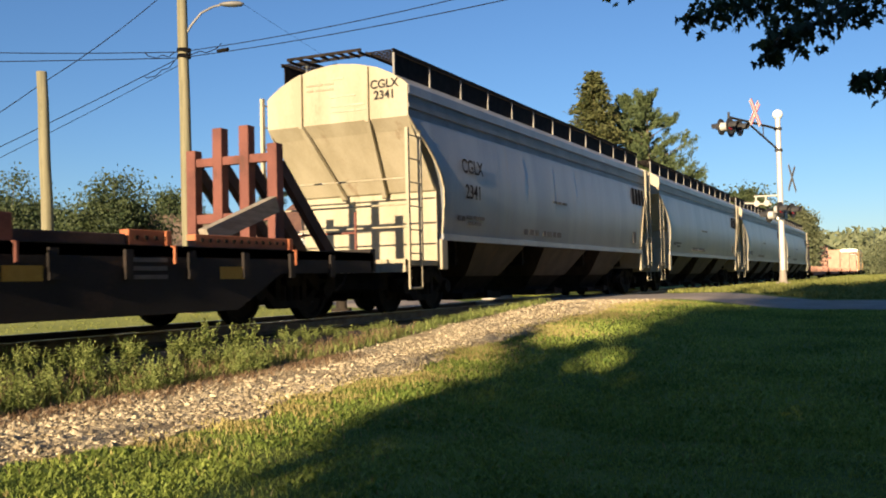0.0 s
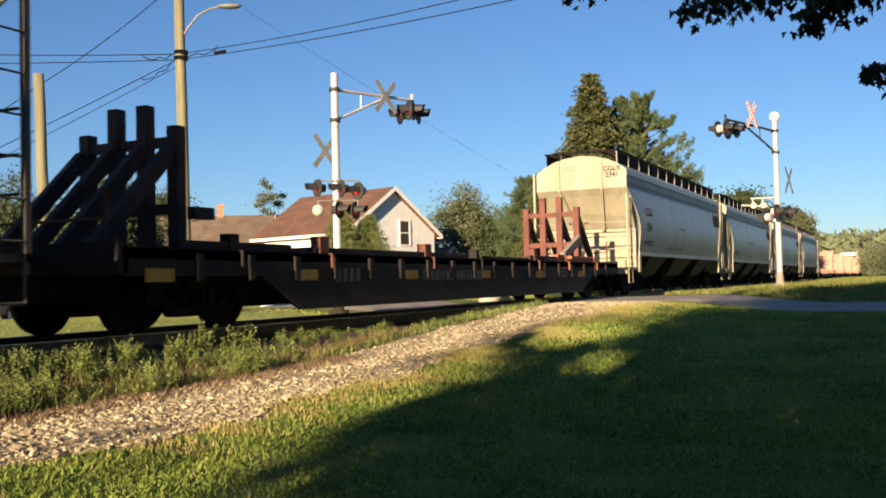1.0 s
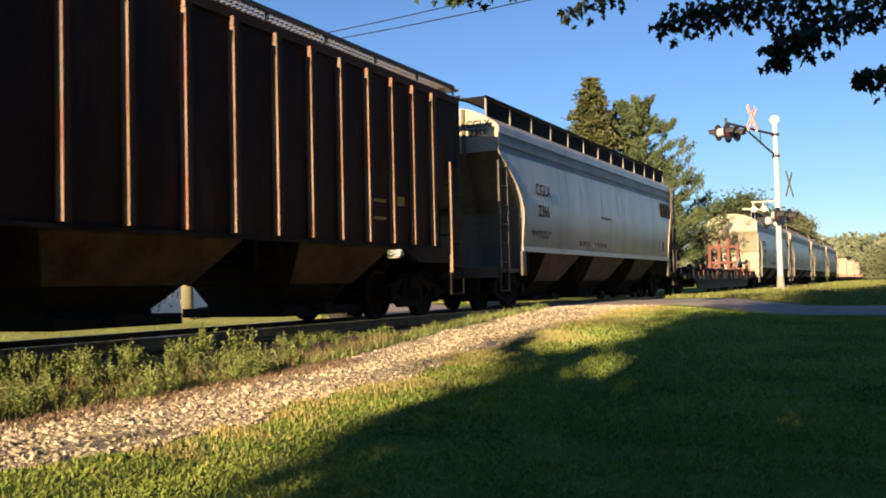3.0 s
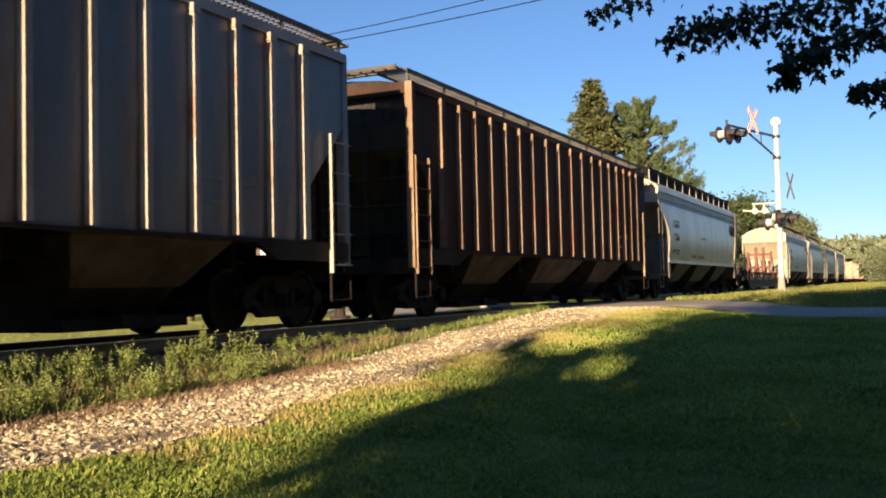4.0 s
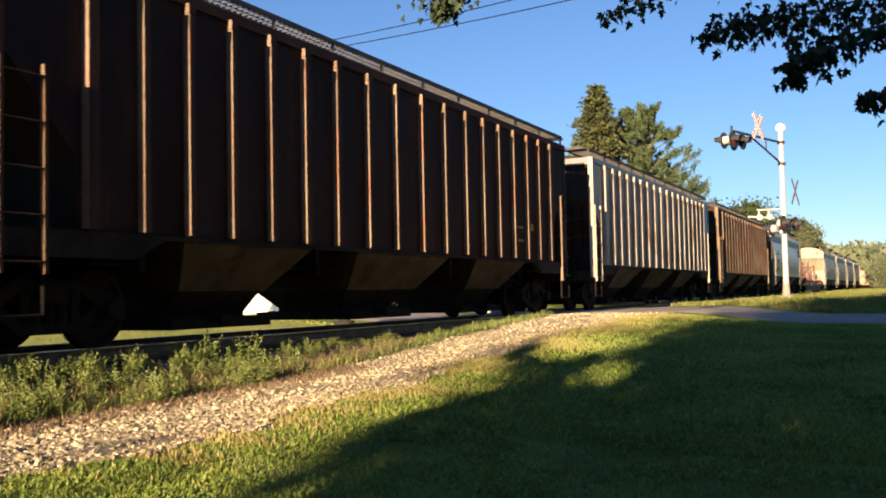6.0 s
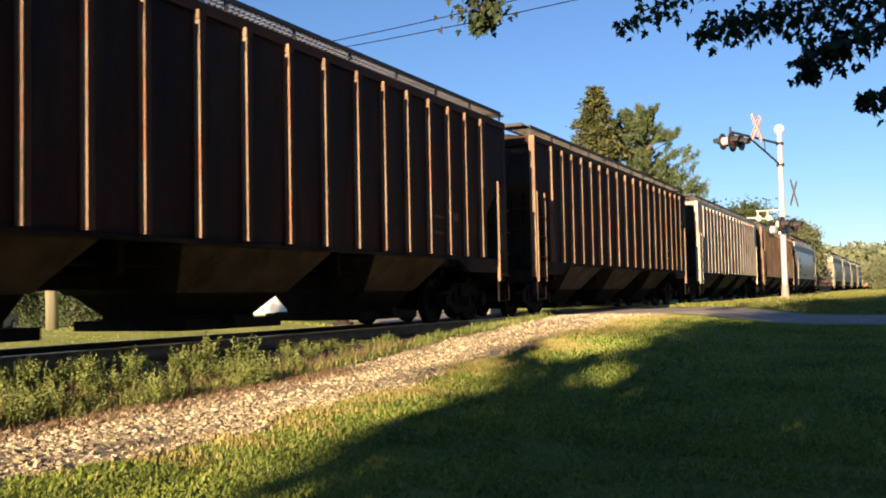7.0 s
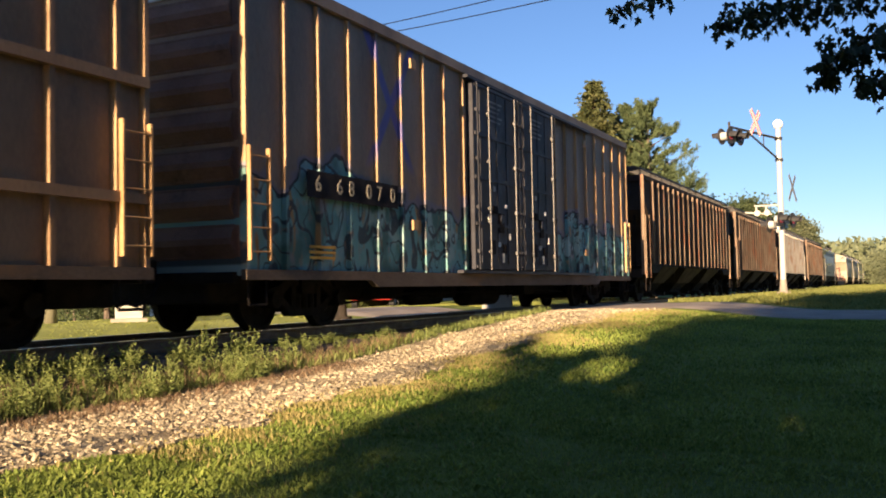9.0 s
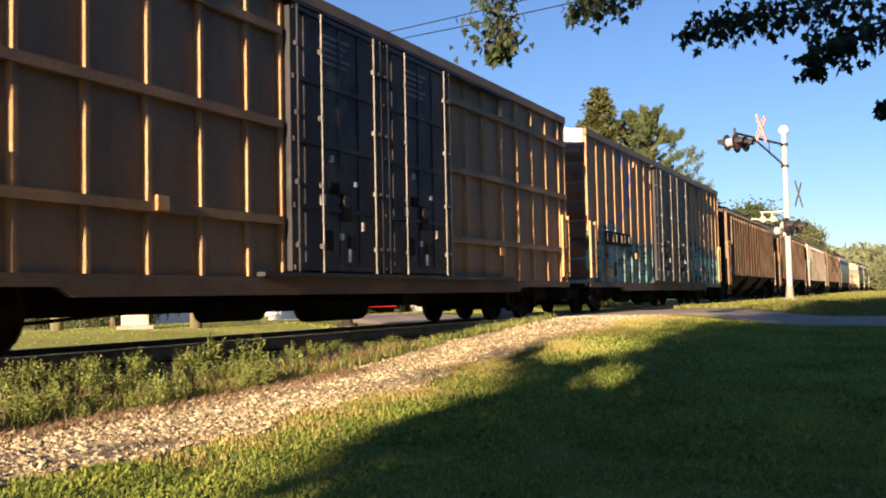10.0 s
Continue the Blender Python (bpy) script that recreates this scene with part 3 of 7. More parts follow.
def start_car(name, label, category, x0, at, striker, spin=True):
    """A car's empty at its middle, with trucks, wheels, couplers and centre sill."""
    car = thing(name, label, category, pose(x0, TRACK_Y, 0), group="cars of the freight train")
    train.append((car, x0))
    for s in (-1, 1):
        tr = new("truck_frame", TRUCK)
        tr.parent, tr.location = car, (s * at, 0, 0)
        for d in (-0.89, 0.89):
            w = new("wheelset", WHEELS)
            w.parent, w.location = car, (s * at + d, 0, WHEEL_R)
            if spin:
                spinning.append((w, s * at + d))
        bm = bmesh.new()
        box(bm, s * striker - 0.15, -0.16, 0.72, s * striker + 0.15, 0.16, 1.05)
        box(bm, min(s * striker, s * (striker + 0.5)), -0.07, 0.80, max(s * striker, s * (striker + 0.5)), 0.07, 0.94)
        box(bm, s * (striker + 0.5) - 0.14, -0.15, 0.74, s * (striker + 0.5) + 0.14, 0.15, 1.02)
        part("coupler", bm, BLACK, car, bevel=0.02)
        bm = bmesh.new()
        xa, xb = sorted((s * (at + 1.2), s * (striker - 0.2)))
        if xb - xa > 0.2:
            # plain black box added to close the view below the car's end
            box(bm, xa, -0.95, 0.42, xb, 0.95, 0.86)
            part("underframe_filler", bm, BLACK, car, bevel=0.04)
        bm = bmesh.new()
        pts = [(s * striker, -0.35, 0.8), (s * (striker + 0.2), -0.38, 0.55), (s * (striker + 0.45), -0.36, 0.42), (s * (striker + 0.75), -0.3, 0.5)]
        for a, b in zip(pts, pts[1:]):
            rod(bm, a, b, 0.025, n=6)
        part("brake_hose", bm, BLACK, car)
    return car


def ladder(car, xa, xb, y, z0, z1, n, material, w=0.06, outer=True):
    """Two stiles, or one where the rungs end on a corner post, and round rungs."""
    bm = bmesh.new()
    if outer:
        box(bm, xa - w / 2, y - 0.03, z0, xa + w / 2, y + 0.03, z1)
    box(bm, xb - w / 2, y - 0.03, z0, xb + w / 2, y + 0.03, z1)
    lad = part("ladder", bm, material, car)
    for k in range(n):
        z = z0 + 0.12 + (z1 - z0 - 0.25) * k / (n - 1)
        bm = bmesh.new()
        rod(bm, (xa, y - 0.02, z), (xb, y - 0.02, z), 0.012, n=6)
        part("rung", bm, material, lad)
    return lad


def hopper_bays(car, z_top, material, z_low=0.22, y_top=1.5):
    """Three tapering discharge bays with black outlets, the centre sill between them."""
    for c, half in ((-4.42, 1.38), (0, 1.68), (4.42, 1.38)):
        bm = bmesh.new()
        loops = []
        for z, a, y in ((z_top, half, y_top), (z_top - 0.08, half, y_top), (0.80, half - 0.36, 1.12), (0.66, half - 0.46, 1.0)):
            loops.append([(c - a, -y, z), (c + a, -y, z), (c + a, y, z), (c - a, y, z)])
        loft(bm, loops)
        bay = part("hopper_bay", bm, material, car)
        bay.data.materials.append(SHADEBROWN)
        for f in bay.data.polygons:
            # bay ends and undersides carry their shade as colour
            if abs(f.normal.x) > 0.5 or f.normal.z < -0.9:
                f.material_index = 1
        bm = bmesh.new()
        loops = []
        for z, a, y in ((0.70, half - 0.5, 0.98), (z_low + 0.14, 0.85, 0.66), (z_low, 0.85, 0.66)):
            loops.append([(c - a, -y, z), (c + a, -y, z), (c + a, y, z), (c - a, y, z)])
        loft(bm, loops)
        part("outlet_chute", bm, BLACK, bay)
        bm = bmesh.new()
        box(bm, c - 1.05, -1.0, z_low - 0.06, c + 1.05, 1.0, z_low + 0.08)
        rod(bm, (c - 0.3, -1.28, z_low + 0.05), (c - 0.3, 1.28, z_low + 0.05), 0.04, n=8)
        box(bm, c - 0.42, -1.3, z_low - 0.02, c - 0.18, -1.22, z_low + 0.12)
        part("outlet_gate", bm, BLACK, bay)
    bm = bmesh.new()
    box(bm, -6.4, -0.32, 0.72, 6.4, 0.32, z_top - 0.01)
    part("centre_sill", bm, BLACK, car)
    for x in (-2.4, 2.4, -6.2, 6.2):
        bm = bmesh.new()
        box(bm, x - 0.05, -1.2, 0.9, x + 0.05, 1.2, z_top - 0.012)
        part("cross_bearer", bm, BLACK, car)
    for y in (-0.95, 0.95):
        bm = bmesh.new()
        rod(bm, (-6.8, y, 1.0), (6.8, y, 1.0), 0.025, n=6)
        part("brake_pipe", bm, BLACK, car)


def walkway(car, x0, x1, y0, y1, z, material, posts, foot, post_mat=None):
    """A raised grating: two side angles, cross bars, and posts down to the roof."""
    bm = bmesh.new()
    for y in (y0, y1):
        box(bm, x0, y - 0.015, z - 0.05, x1, y + 0.015, z + 0.02)
    n = int(abs(x1 - x0) / 0.12)
    for k in range(n + 1):
        x = x0 + (x1 - x0) * k / n
        box(bm, x - 0.012, y0, z - 0.02, x + 0.012, y1, z)
    for k in range(1, 5):
        y = y0 + (y1 - y0) * k / 5
        box(bm, x0, y - 0.008, z - 0.015, x1, y + 0.008, z + 0.005)
    way = part("roof_walkway", bm, material, car)
    for x in posts:
        bm = bmesh.new()
        box(bm, x - 0.016, min(y0, y1) - 0.01, foot, x + 0.016, min(y0, y1) + 0.03, z)
        part("walkway_post", bm, post_mat or material, way)


def bars(bm, x, y, z, widths, h, gap, turn="side"):
    """Unreadable writing: a row of plain bars."""
    for w in widths:
        if turn == "side":
            box(bm, x, y - 0.004, z, x + w, y + 0.004, z + h)
            x += w + gap
        else:
            box(bm, y - 0.004, x - w, z, y + 0.004, x, z + h)
            x -= w + gap


def round_hopper(x0, label, number=None, spin=True, lower=HOPCREAM, side=HOPGREY):
    """Bulging-sided covered hopper: 18 m long, 4.7 m high."""
    car = start_car("covered_hopper", label, "hopper car", x0, 7.4, 9.05, spin)
    slices = [(1.38, 1.55, 7.55), (1.46, 1.58, 7.55), (1.46, 1.52, 7.55), (1.60, 1.545, 7.55), (2.0, 1.60, 7.55), (2.18, 1.61, 7.57), (2.35, 1.615, 7.6), (2.48, 1.614, 7.65), (2.6, 1.61, 7.72), (2.72, 1.60, 7.81), (2.85, 1.59, 7.92), (2.98, 1.575, 8.05), (3.1, 1.56, 8.2), (3.22, 1.545, 8.37), (3.35, 1.53, 8.55), (3.45, 1.52, 8.66), (3.55, 1.51, 8.75),
              (3.70, 1.50, 8.76), (3.705, 1.535, 8.76), (3.80, 1.535, 8.76), (3.805, 1.50, 8.76), (3.95, 1.50, 8.76), (3.955, 1.54, 8.76), (4.12, 1.54, 8.76), (4.20, 1.45, 8.76), (4.36, 1.2, 8.76), (4.50, 0.9, 8.76), (4.60, 0.5, 8.76), (4.65, 0.15, 8.76)]
    folds = [-6.5 + 1.78 * k + 0.12 * math.sin(k * 2.3) for k in range(8)]
    stations = sorted({round(-1 + k / 46, 4) for k in range(93)} | {round((f + d) / 8.2, 4) for f in folds for d in (-0.12, -0.05, 0.0, 0.03)})

    def dent(x, z):
        """The sheet is pulled in behind each inner post and springs back at a crease."""
        near = min(folds, key=lambda f: abs(x - f - 0.0))
        d = x - near
        deep = max(0.0, 1 - ((z - 2.85) / 0.85) ** 2) * (0.7 + 0.3 * math.sin(near * 3.1))
        if d > 0.03:
            return -0.011 * deep * max(0.0, 1 - (d - 0.03) / 0.16)
        return (0.008 * max(0.0, 1 + d / 0.5) if d > -0.5 else 0.0) * deep

    bm = bmesh.new()
    loops = []
    for z, w, e in slices:
        side_line = [(e * s, w + dent(e * s, z), z) for s in stations]
        loops.append([(x, -y, q) for x, y, q in side_line] + [(x, y, q) for x, y, q in side_line[::-1]])
    loft(bm, loops)
    body = part("body", bm, side, car, smooth=False)
    body.data.materials.append(HOPBAND)
    body.data.materials.append(SHADEBROWN)
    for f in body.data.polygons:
        # recessed band below the roof edge: overhang shade as colour
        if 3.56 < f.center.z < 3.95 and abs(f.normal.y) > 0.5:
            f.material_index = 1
        # underside shade is painted on
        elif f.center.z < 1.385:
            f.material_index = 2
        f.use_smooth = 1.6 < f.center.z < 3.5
    for s in (-1, 1):
        bm = bmesh.new()
        box(bm, -7.6, s * 1.56 - 0.05, 1.34, 7.6, s * 1.56 + 0.05, 1.46)
        part("side_sill", bm, side, car)
        for e in (-1, 1):
            bm = bmesh.new()
            xe = e * 7.55
            box(bm, xe - 0.13, s * 1.56 - 0.05, 0.78, xe + 0.13, s * 1.56 + 0.05, 1.36)
            part("jacking_leg", bm, lower, car, bevel=0.02)
            bm = bmesh.new()
            edge = [(8.78, 1.52, 3.55), (8.57, 1.55, 3.35), (8.22, 1.585, 3.1), (7.94, 1.615, 2.85), (7.74, 1.635, 2.6), (7.62, 1.64, 2.35), (7.57, 1.62, 2.0), (7.57, 1.57, 1.46)]
            for p, q in zip(edge, edge[1:]):
                bar(bm, (e * p[0], s * p[1], p[2]), (e * q[0], s * q[1], q[2]), 0.03, 0.03)
            part("edge_trim", bm, HOPCREAM, car)
    for e in (-1, 1):
        bm = bmesh.new()
        arc = [(1.53, 3.55), (1.53, 4.12), (1.45, 4.2), (1.2, 4.36), (0.9, 4.5), (0.5, 4.6), (0, 4.66), (-0.5, 4.6), (-0.9, 4.5), (-1.2, 4.36), (-1.45, 4.2), (-1.53, 4.12), (-1.53, 3.55)]
        xa, xb = sorted((e * 8.765, e * 8.80))
        loft(bm, [[(x, y, z) for y, z in arc] for x in (xa, xb)])
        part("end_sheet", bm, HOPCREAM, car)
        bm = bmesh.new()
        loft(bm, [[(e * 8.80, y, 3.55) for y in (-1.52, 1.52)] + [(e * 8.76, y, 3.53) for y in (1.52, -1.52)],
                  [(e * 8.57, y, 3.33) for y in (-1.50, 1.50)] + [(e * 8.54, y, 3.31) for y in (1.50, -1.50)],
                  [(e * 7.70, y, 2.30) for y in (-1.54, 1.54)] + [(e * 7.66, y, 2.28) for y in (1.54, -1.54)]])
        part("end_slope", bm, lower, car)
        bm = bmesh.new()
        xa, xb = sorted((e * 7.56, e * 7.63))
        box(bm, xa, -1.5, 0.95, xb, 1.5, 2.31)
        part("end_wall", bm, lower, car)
        for y in (-0.71, 0.74):
            bm = bmesh.new()
            bar(bm, (e * 8.82, y, 4.52), (e * 8.82, y, 3.5), 0.07, 0.09, up=(1, 0, 0))
            bar(bm, (e * 8.82, y, 3.52), (e * 7.74, y * 0.62, 2.2), 0.07, 0.09, up=(0, 1, 0))
            part("end_rib", bm, lower, car)
        bm = bmesh.new()
        xa, xb = sorted((e * 7.5, e * 9.0))
        box(bm, xa, -1.52, 0.86, xb, 1.52, 0.95)
        box(bm, e * 8.95 - 0.05, -1.52, 0.74, e * 8.95 + 0.05, 1.52, 0.97)
        part("end_platform", bm, lower, car)
        tall, low = (1, -1) if e < 0 else (-1, 1)
        ladder(car, e * 8.9, e * 8.42, low * 1.55, 0.95, 3.32, 6, lower)
        ladder(car, e * 8.9, e * 8.42, tall * 1.58, 0.95, 4.15, 8, lower, w=0.08)
        for y in (-1.55, 1.55):
            bm = bmesh.new()
            rod(bm, (e * 8.9, y, 0.95), (e * 8.9, y, 0.45), 0.02, n=6)
            rod(bm, (e * 8.42, y, 0.95), (e * 8.42, y, 0.45), 0.02, n=6)
            rod(bm, (e * 8.9, y, 0.45), (e * 8.42, y, 0.45), 0.02, n=6)
            part("stirrup", bm, lower, car)
        for z in (1.55, 1.95, 2.42):
            bm = bmesh.new()
            rod(bm, (e * 8.88, -1.5, z), (e * 8.88, 1.5, z), 0.018, n=6)
            part("end_handrail", bm, lower, car)
    hopper_bays(car, 1.40, BAY)
    for s in (-1, 1):
        walkway(car, -8.75, 8.75, s * 1.22, s * 0.66, 4.80, BLACK, [-8.7 + k * 1.45 for k in range(13)], 4.3, WALKGREY)
        # black sheet added in place of the shade below the walkway
        bm = bmesh.new()
        box(bm, -8.7, s * 1.19 - 0.01, 4.34, 8.7, s * 1.19 + 0.01, 4.74)
        part("walkway_shade_panel", bm, BLACK, car)
    for e in (-1, 1):
        bm = bmesh.new()
        for k in range(8):
            y = -0.75 + k * 0.214
            box(bm, e * 8.98 - 0.2, y - 0.015, 4.74 - abs(y) * 0.06, e * 8.98 + 0.2, y + 0.015, 4.78 - abs(y) * 0.06)
        box(bm, e * 9.17 - 0.015, -0.8, 4.73, e * 9.17 + 0.015, 0.8, 4.78)
        box(bm, e * 8.79 - 0.015, -0.8, 4.73, e * 8.79 + 0.015, 0.8, 4.78)
        part("end_walkway", bm, BLACK, car)
    for k in range(5):
        bm = bmesh.new()
        rod(bm, (-6 + k * 3, 0, 4.62), (-6 + k * 3, 0, 4.74), 0.38, n=16)
        part("roof_hatch", bm, side, car)
    if number:
        lettering("lettering", "CGLX", 0.40, DARKLET, car, put(-6.2, -1.625, 2.84, pose(0, 0, 0, 85, 0, 0)), bold=0.004)
        lettering("lettering", number, 0.40, DARKLET, car, put(-6.2, -1.640, 2.33, SIDE), bold=0.004)
        lettering("lettering", "CGLX", 0.22, DARKLET, car, put(-8.81, -1.06, 4.17, REAR), bold=0.005)
        lettering("lettering", number, 0.22, DARKLET, car, put(-8.81, -1.06, 3.97, REAR), bold=0.005)
    bm = bmesh.new()
    # owner's mark as plain slanted blocks
    for k in range(4):
        x = 6.55 + k * 0.40
        a = [bm.verts.new(q) for q in ((x, -1.600, 2.92), (x + 0.28, -1.600, 2.92), (x + 0.35, -1.552, 3.46), (x + 0.07, -1.552, 3.46))]
        bm.faces.new(a)
    part("owner_mark", bm, DARKLET, car, "dark faded block lettering")
    bm = bmesh.new()
    bars(bm, -6.5, -1.604, 1.80, (0.3, 0.18, 0.3), 0.07, 0.06)
    bars(bm, -6.4, -1.600, 1.68, (0.25, 0.3), 0.07, 0.06)
    bars(bm, -3.2, -1.560, 1.60, (0.24, 0.3, 0.26), 0.13, 0.10)
    bars(bm, -1.9, -1.560, 1.60, (0.2, 0.34, 0.22, 0.3), 0.13, 0.09)
    bars(bm, -1.3, -1.625, 2.44, (0.3, 0.25, 0.4), 0.06, 0.08)
    bars(bm, -6.9, -1.60, 1.75, (0.16, 0.12), 0.1, 0.05)
    tagged(part("small_lettering", bm, DIMLET, car, "rows of small faded grey markings"), kind="stuff")
    bm = bmesh.new()
    bars(bm, 6.5, -1.60, 1.66, (0.34,), 0.36, 0.1)
    part("data_panel", bm, DIMLET, car, "small dark stencilled data panel")
    bm = bmesh.new()
    for z, ws in ((4.36, (0.3,)), (4.02, (0.28, 0.2)), (3.84, (0.25, 0.4)), (3.74, (0.5, 0.3))):
        bars(bm, 0.1, -8.806, z, ws, 0.035, 0.06, "end")
    tagged(part("small_lettering", bm, FADED, car), kind="stuff")
    bm = bmesh.new()
    bars(bm, 0.62, -8.806, 4.28, (0.35, 0.2), 0.035, 0.05, "end")
    bars(bm, 0.62, -8.806, 4.18, (0.15, 0.4), 0.035, 0.05, "end")
    tagged(part("warning_lettering", bm, REDLET, car, "small faded red warning writing"), kind="stuff")
    return car


MARKS = {RIBGREY.name: PALELET, RUSTRED.name: YELLOW, RUSTDARK.name: RUSTEDGE}


RIB_X = (0.49, 1.44, 2.40, 3.27, 4.11, 4.96, 5.79, 6.57, 7.38)   # post spacing, wider over the middle bay


def ribbed_hopper(x0, label, paint, ends, half=8.6, brace=False):
    """Straight-sided covered hopper with outside posts."""
    car = start_car("ribbed_hopper", label, "hopper car", x0, 7.45, half + 0.25)
    stations = [k / 8 for k in range(-8, 9)]
    bm = bmesh.new()
    loops = []
    for z, w, e in ((1.30, 1.52, 7.5), (2.1, 1.54, 7.55), (3.0, 1.55, half - 0.2), (3.15, 1.55, half - 0.06), (4.24, 1.55, half - 0.06), (4.30, 1.50, half - 0.06), (4.42, 0.9, half - 0.06), (4.48, 0.2, half - 0.06)):
        loops.append([(e * s, -w, z) for s in stations] + [(e * s, w, z) for s in stations[::-1]])
    loft(bm, loops)
    body = part("body", bm, paint, car)
    body.data.materials.append(SHADEBROWN)
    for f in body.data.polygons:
        # shade between cars is painted on the ends, and below on the underside
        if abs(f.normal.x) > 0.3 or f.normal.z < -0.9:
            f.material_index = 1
    for s in (-1, 1):
        bm = bmesh.new()
        box(bm, -half, s * 1.56 - 0.04, 4.18, half, s * 1.56 + 0.04, 4.32)
        part("top_chord", bm, paint, car)
        bm = bmesh.new()
        prism(bm, ((-half, 1.02), (-6.7, 1.02), (-6.2, 1.26), (6.2, 1.26), (6.7, 1.02), (half, 1.02), (half, 1.31), (-half, 1.31)), s * 1.53 - 0.05, s * 1.53 + 0.05)
        part("side_sill", bm, SHADEBROWN, car)
        for x in [e * v for v in RIB_X for e in (-1, 1)]:
            wide = 0.075 if abs(x) > 7.3 else 0.05
            bm = bmesh.new()
            a, b = s * 1.55, s * 1.64
            loft(bm, [[(x - wide - 0.02, a, z), (x - wide, b, z), (x + wide, b, z), (x + wide + 0.02, a, z)] for z in (1.33, 4.14)])
            box(bm, x - wide - 0.02, min(a, b) - 0.01, 4.08, x + wide + 0.02, max(a, b) + 0.01, 4.2)
            lit_edge_paint(part("side_post", bm, paint, car), ends)
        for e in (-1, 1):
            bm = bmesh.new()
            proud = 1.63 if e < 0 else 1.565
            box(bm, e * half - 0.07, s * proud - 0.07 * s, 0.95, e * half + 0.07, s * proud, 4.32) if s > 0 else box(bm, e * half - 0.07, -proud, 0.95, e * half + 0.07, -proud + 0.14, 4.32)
            lit_edge_paint(part("corner_post", bm, paint, car), ends)
            lad = lit_edge_paint(ladder(car, e * (half - 0.02), e * (half - 0.56), s * 1.63, 0.84, 2.98, 5, paint, w=0.05, outer=e < 0), ends)
            bm = bmesh.new()
            for x in (half, half - 0.56):
                rod(bm, (e * x, s * 1.6, 0.9), (e * x, s * 1.6, 0.42), 0.02, n=6)
            rod(bm, (e * half, s * 1.6, 0.42), (e * (half - 0.56), s * 1.6, 0.42), 0.02, n=6)
            part("stirrup", bm, BLACK, car)
            if brace and e < 0:
                bm = bmesh.new()
                rod(bm, (e * (half - 0.1), s * 1.6, 3.4), (e * (half - 1.1), s * 1.6, 2.0), 0.03, n=6)
                rod(bm, (e * (half - 1.1), s * 1.6, 2.0), (e * (half - 1.1), s * 1.6, 1.45), 0.03, n=6)
                part("brace", bm, ends, car)
        walkway(car, -half, half, s * 1.5, s * 0.9, 4.56, DARKGRATE, [-half + 0.05 + k * (2 * half - 0.1) / 11 for k in range(12)], 4.3)
    for e in (-1, 1):
        bm = bmesh.new()
        box(bm, e * half - 0.05, -1.5, 4.12, e * half + 0.05, 1.5, 4.32)
        lit_edge_paint(part("end_beam", bm, paint, car), paint)
        bm = bmesh.new()
        box(bm, e * half - 0.06, -1.5, 0.85, e * half + 0.06, 1.5, 1.12)
        part("end_beam", bm, SHADEBROWN, car)
        bm = bmesh.new()
        xa, xb = sorted((e * (half - 1.0), e * (half + 0.05)))
        box(bm, xa, -1.5, 1.10, xb, 1.5, 1.14)
        part("end_platform", bm, SHADEBROWN, car)
        bm = bmesh.new()
        xa, xb = sorted((e * (half - 0.15), e * (half - 0.5)))
        box(bm, xa, -1.0, 1.14, xb, -0.55, 1.55)
        part("brake_cylinder", bm, BLACK, car)
        bm = bmesh.new()
        rod(bm, (xa + 0.05, 0.2, 1.5), (xb - 0.05, 0.2, 1.5), 0.28, n=12)
        box(bm, xa + 0.06, 0.05, 1.14, xb - 0.06, 0.35, 1.3)
        part("brake_gear", bm, BLACK, car)
        for y in (-1.2, -0.9, 0.8, 1.1):
            bm = bmesh.new()
            box(bm, e * (half - 0.25) - 0.03, y - 0.03, 1.14, e * (half - 0.25) + 0.03, y + 0.03, 3.2)
            part("end_post", bm, BLACK, car)
        for k in range(3):
            bm = bmesh.new()
            rod(bm, (e * (half - 0.02), -1.5, 1.6 + 0.5 * k), (e * (half - 0.02), 1.5, 1.6 + 0.5 * k), 0.02, n=6)
            part("end_handrail", bm, SHADEBROWN, car)
        bm = bmesh.new()
        for y in (-0.55, 0.55):
            bar(bm, (e * (half - 0.1), y, 3.2), (e * (half - 0.15), y, 1.0), 0.09, 0.09, up=(0, 1, 0))
        part("end_strut", bm, SHADEBROWN, car)
        bm = bmesh.new()
        for k in range(12):
            y = -1.4 + k * 0.2545
            box(bm, e * (half + 0.12) - 0.2, y - 0.012, 4.55, e * (half + 0.12) + 0.2, y + 0.012, 4.58)
        for d in (-0.2, 0, 0.2):
            box(bm, e * (half + 0.12) + d - 0.012, -1.45, 4.53, e * (half + 0.12) + d + 0.012, 1.45, 4.59)
        part("end_walkway", bm, DARKGRATE, car)
        bm = bmesh.new()
        xa, xb = sorted((e * 6.1, e * half))
        box(bm, xa, -0.2, 0.75, xb, 0.2, 1.1)
        part("draft_sill", bm, BLACK, car)
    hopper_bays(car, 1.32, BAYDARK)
    for k in range(4):
        bm = bmesh.new()
        box(bm, -6 + k * 3.4, -0.35, 4.48, -4.4 + k * 3.4, 0.35, 4.62)
        part("roof_hatch", bm, paint, car)
    bm = bmesh.new()
    if paint is RIBGREY:
        bars(bm, -6.3, -1.556, 2.9, (0.35, 0.3, 0.32), 0.28, 0.5)
        bars(bm, -6.3, -1.556, 2.4, (0.35, 0.3, 0.3), 0.28, 0.5)
    bars(bm, 5.1, -1.556, 1.72, (0.48,), 0.05, 0.5)
    bars(bm, 5.1, -1.556, 2.02, (0.48,), 0.05, 0.5)
    bars(bm, 5.95, -1.556, 2.0, (0.3,), 0.16, 0.5)
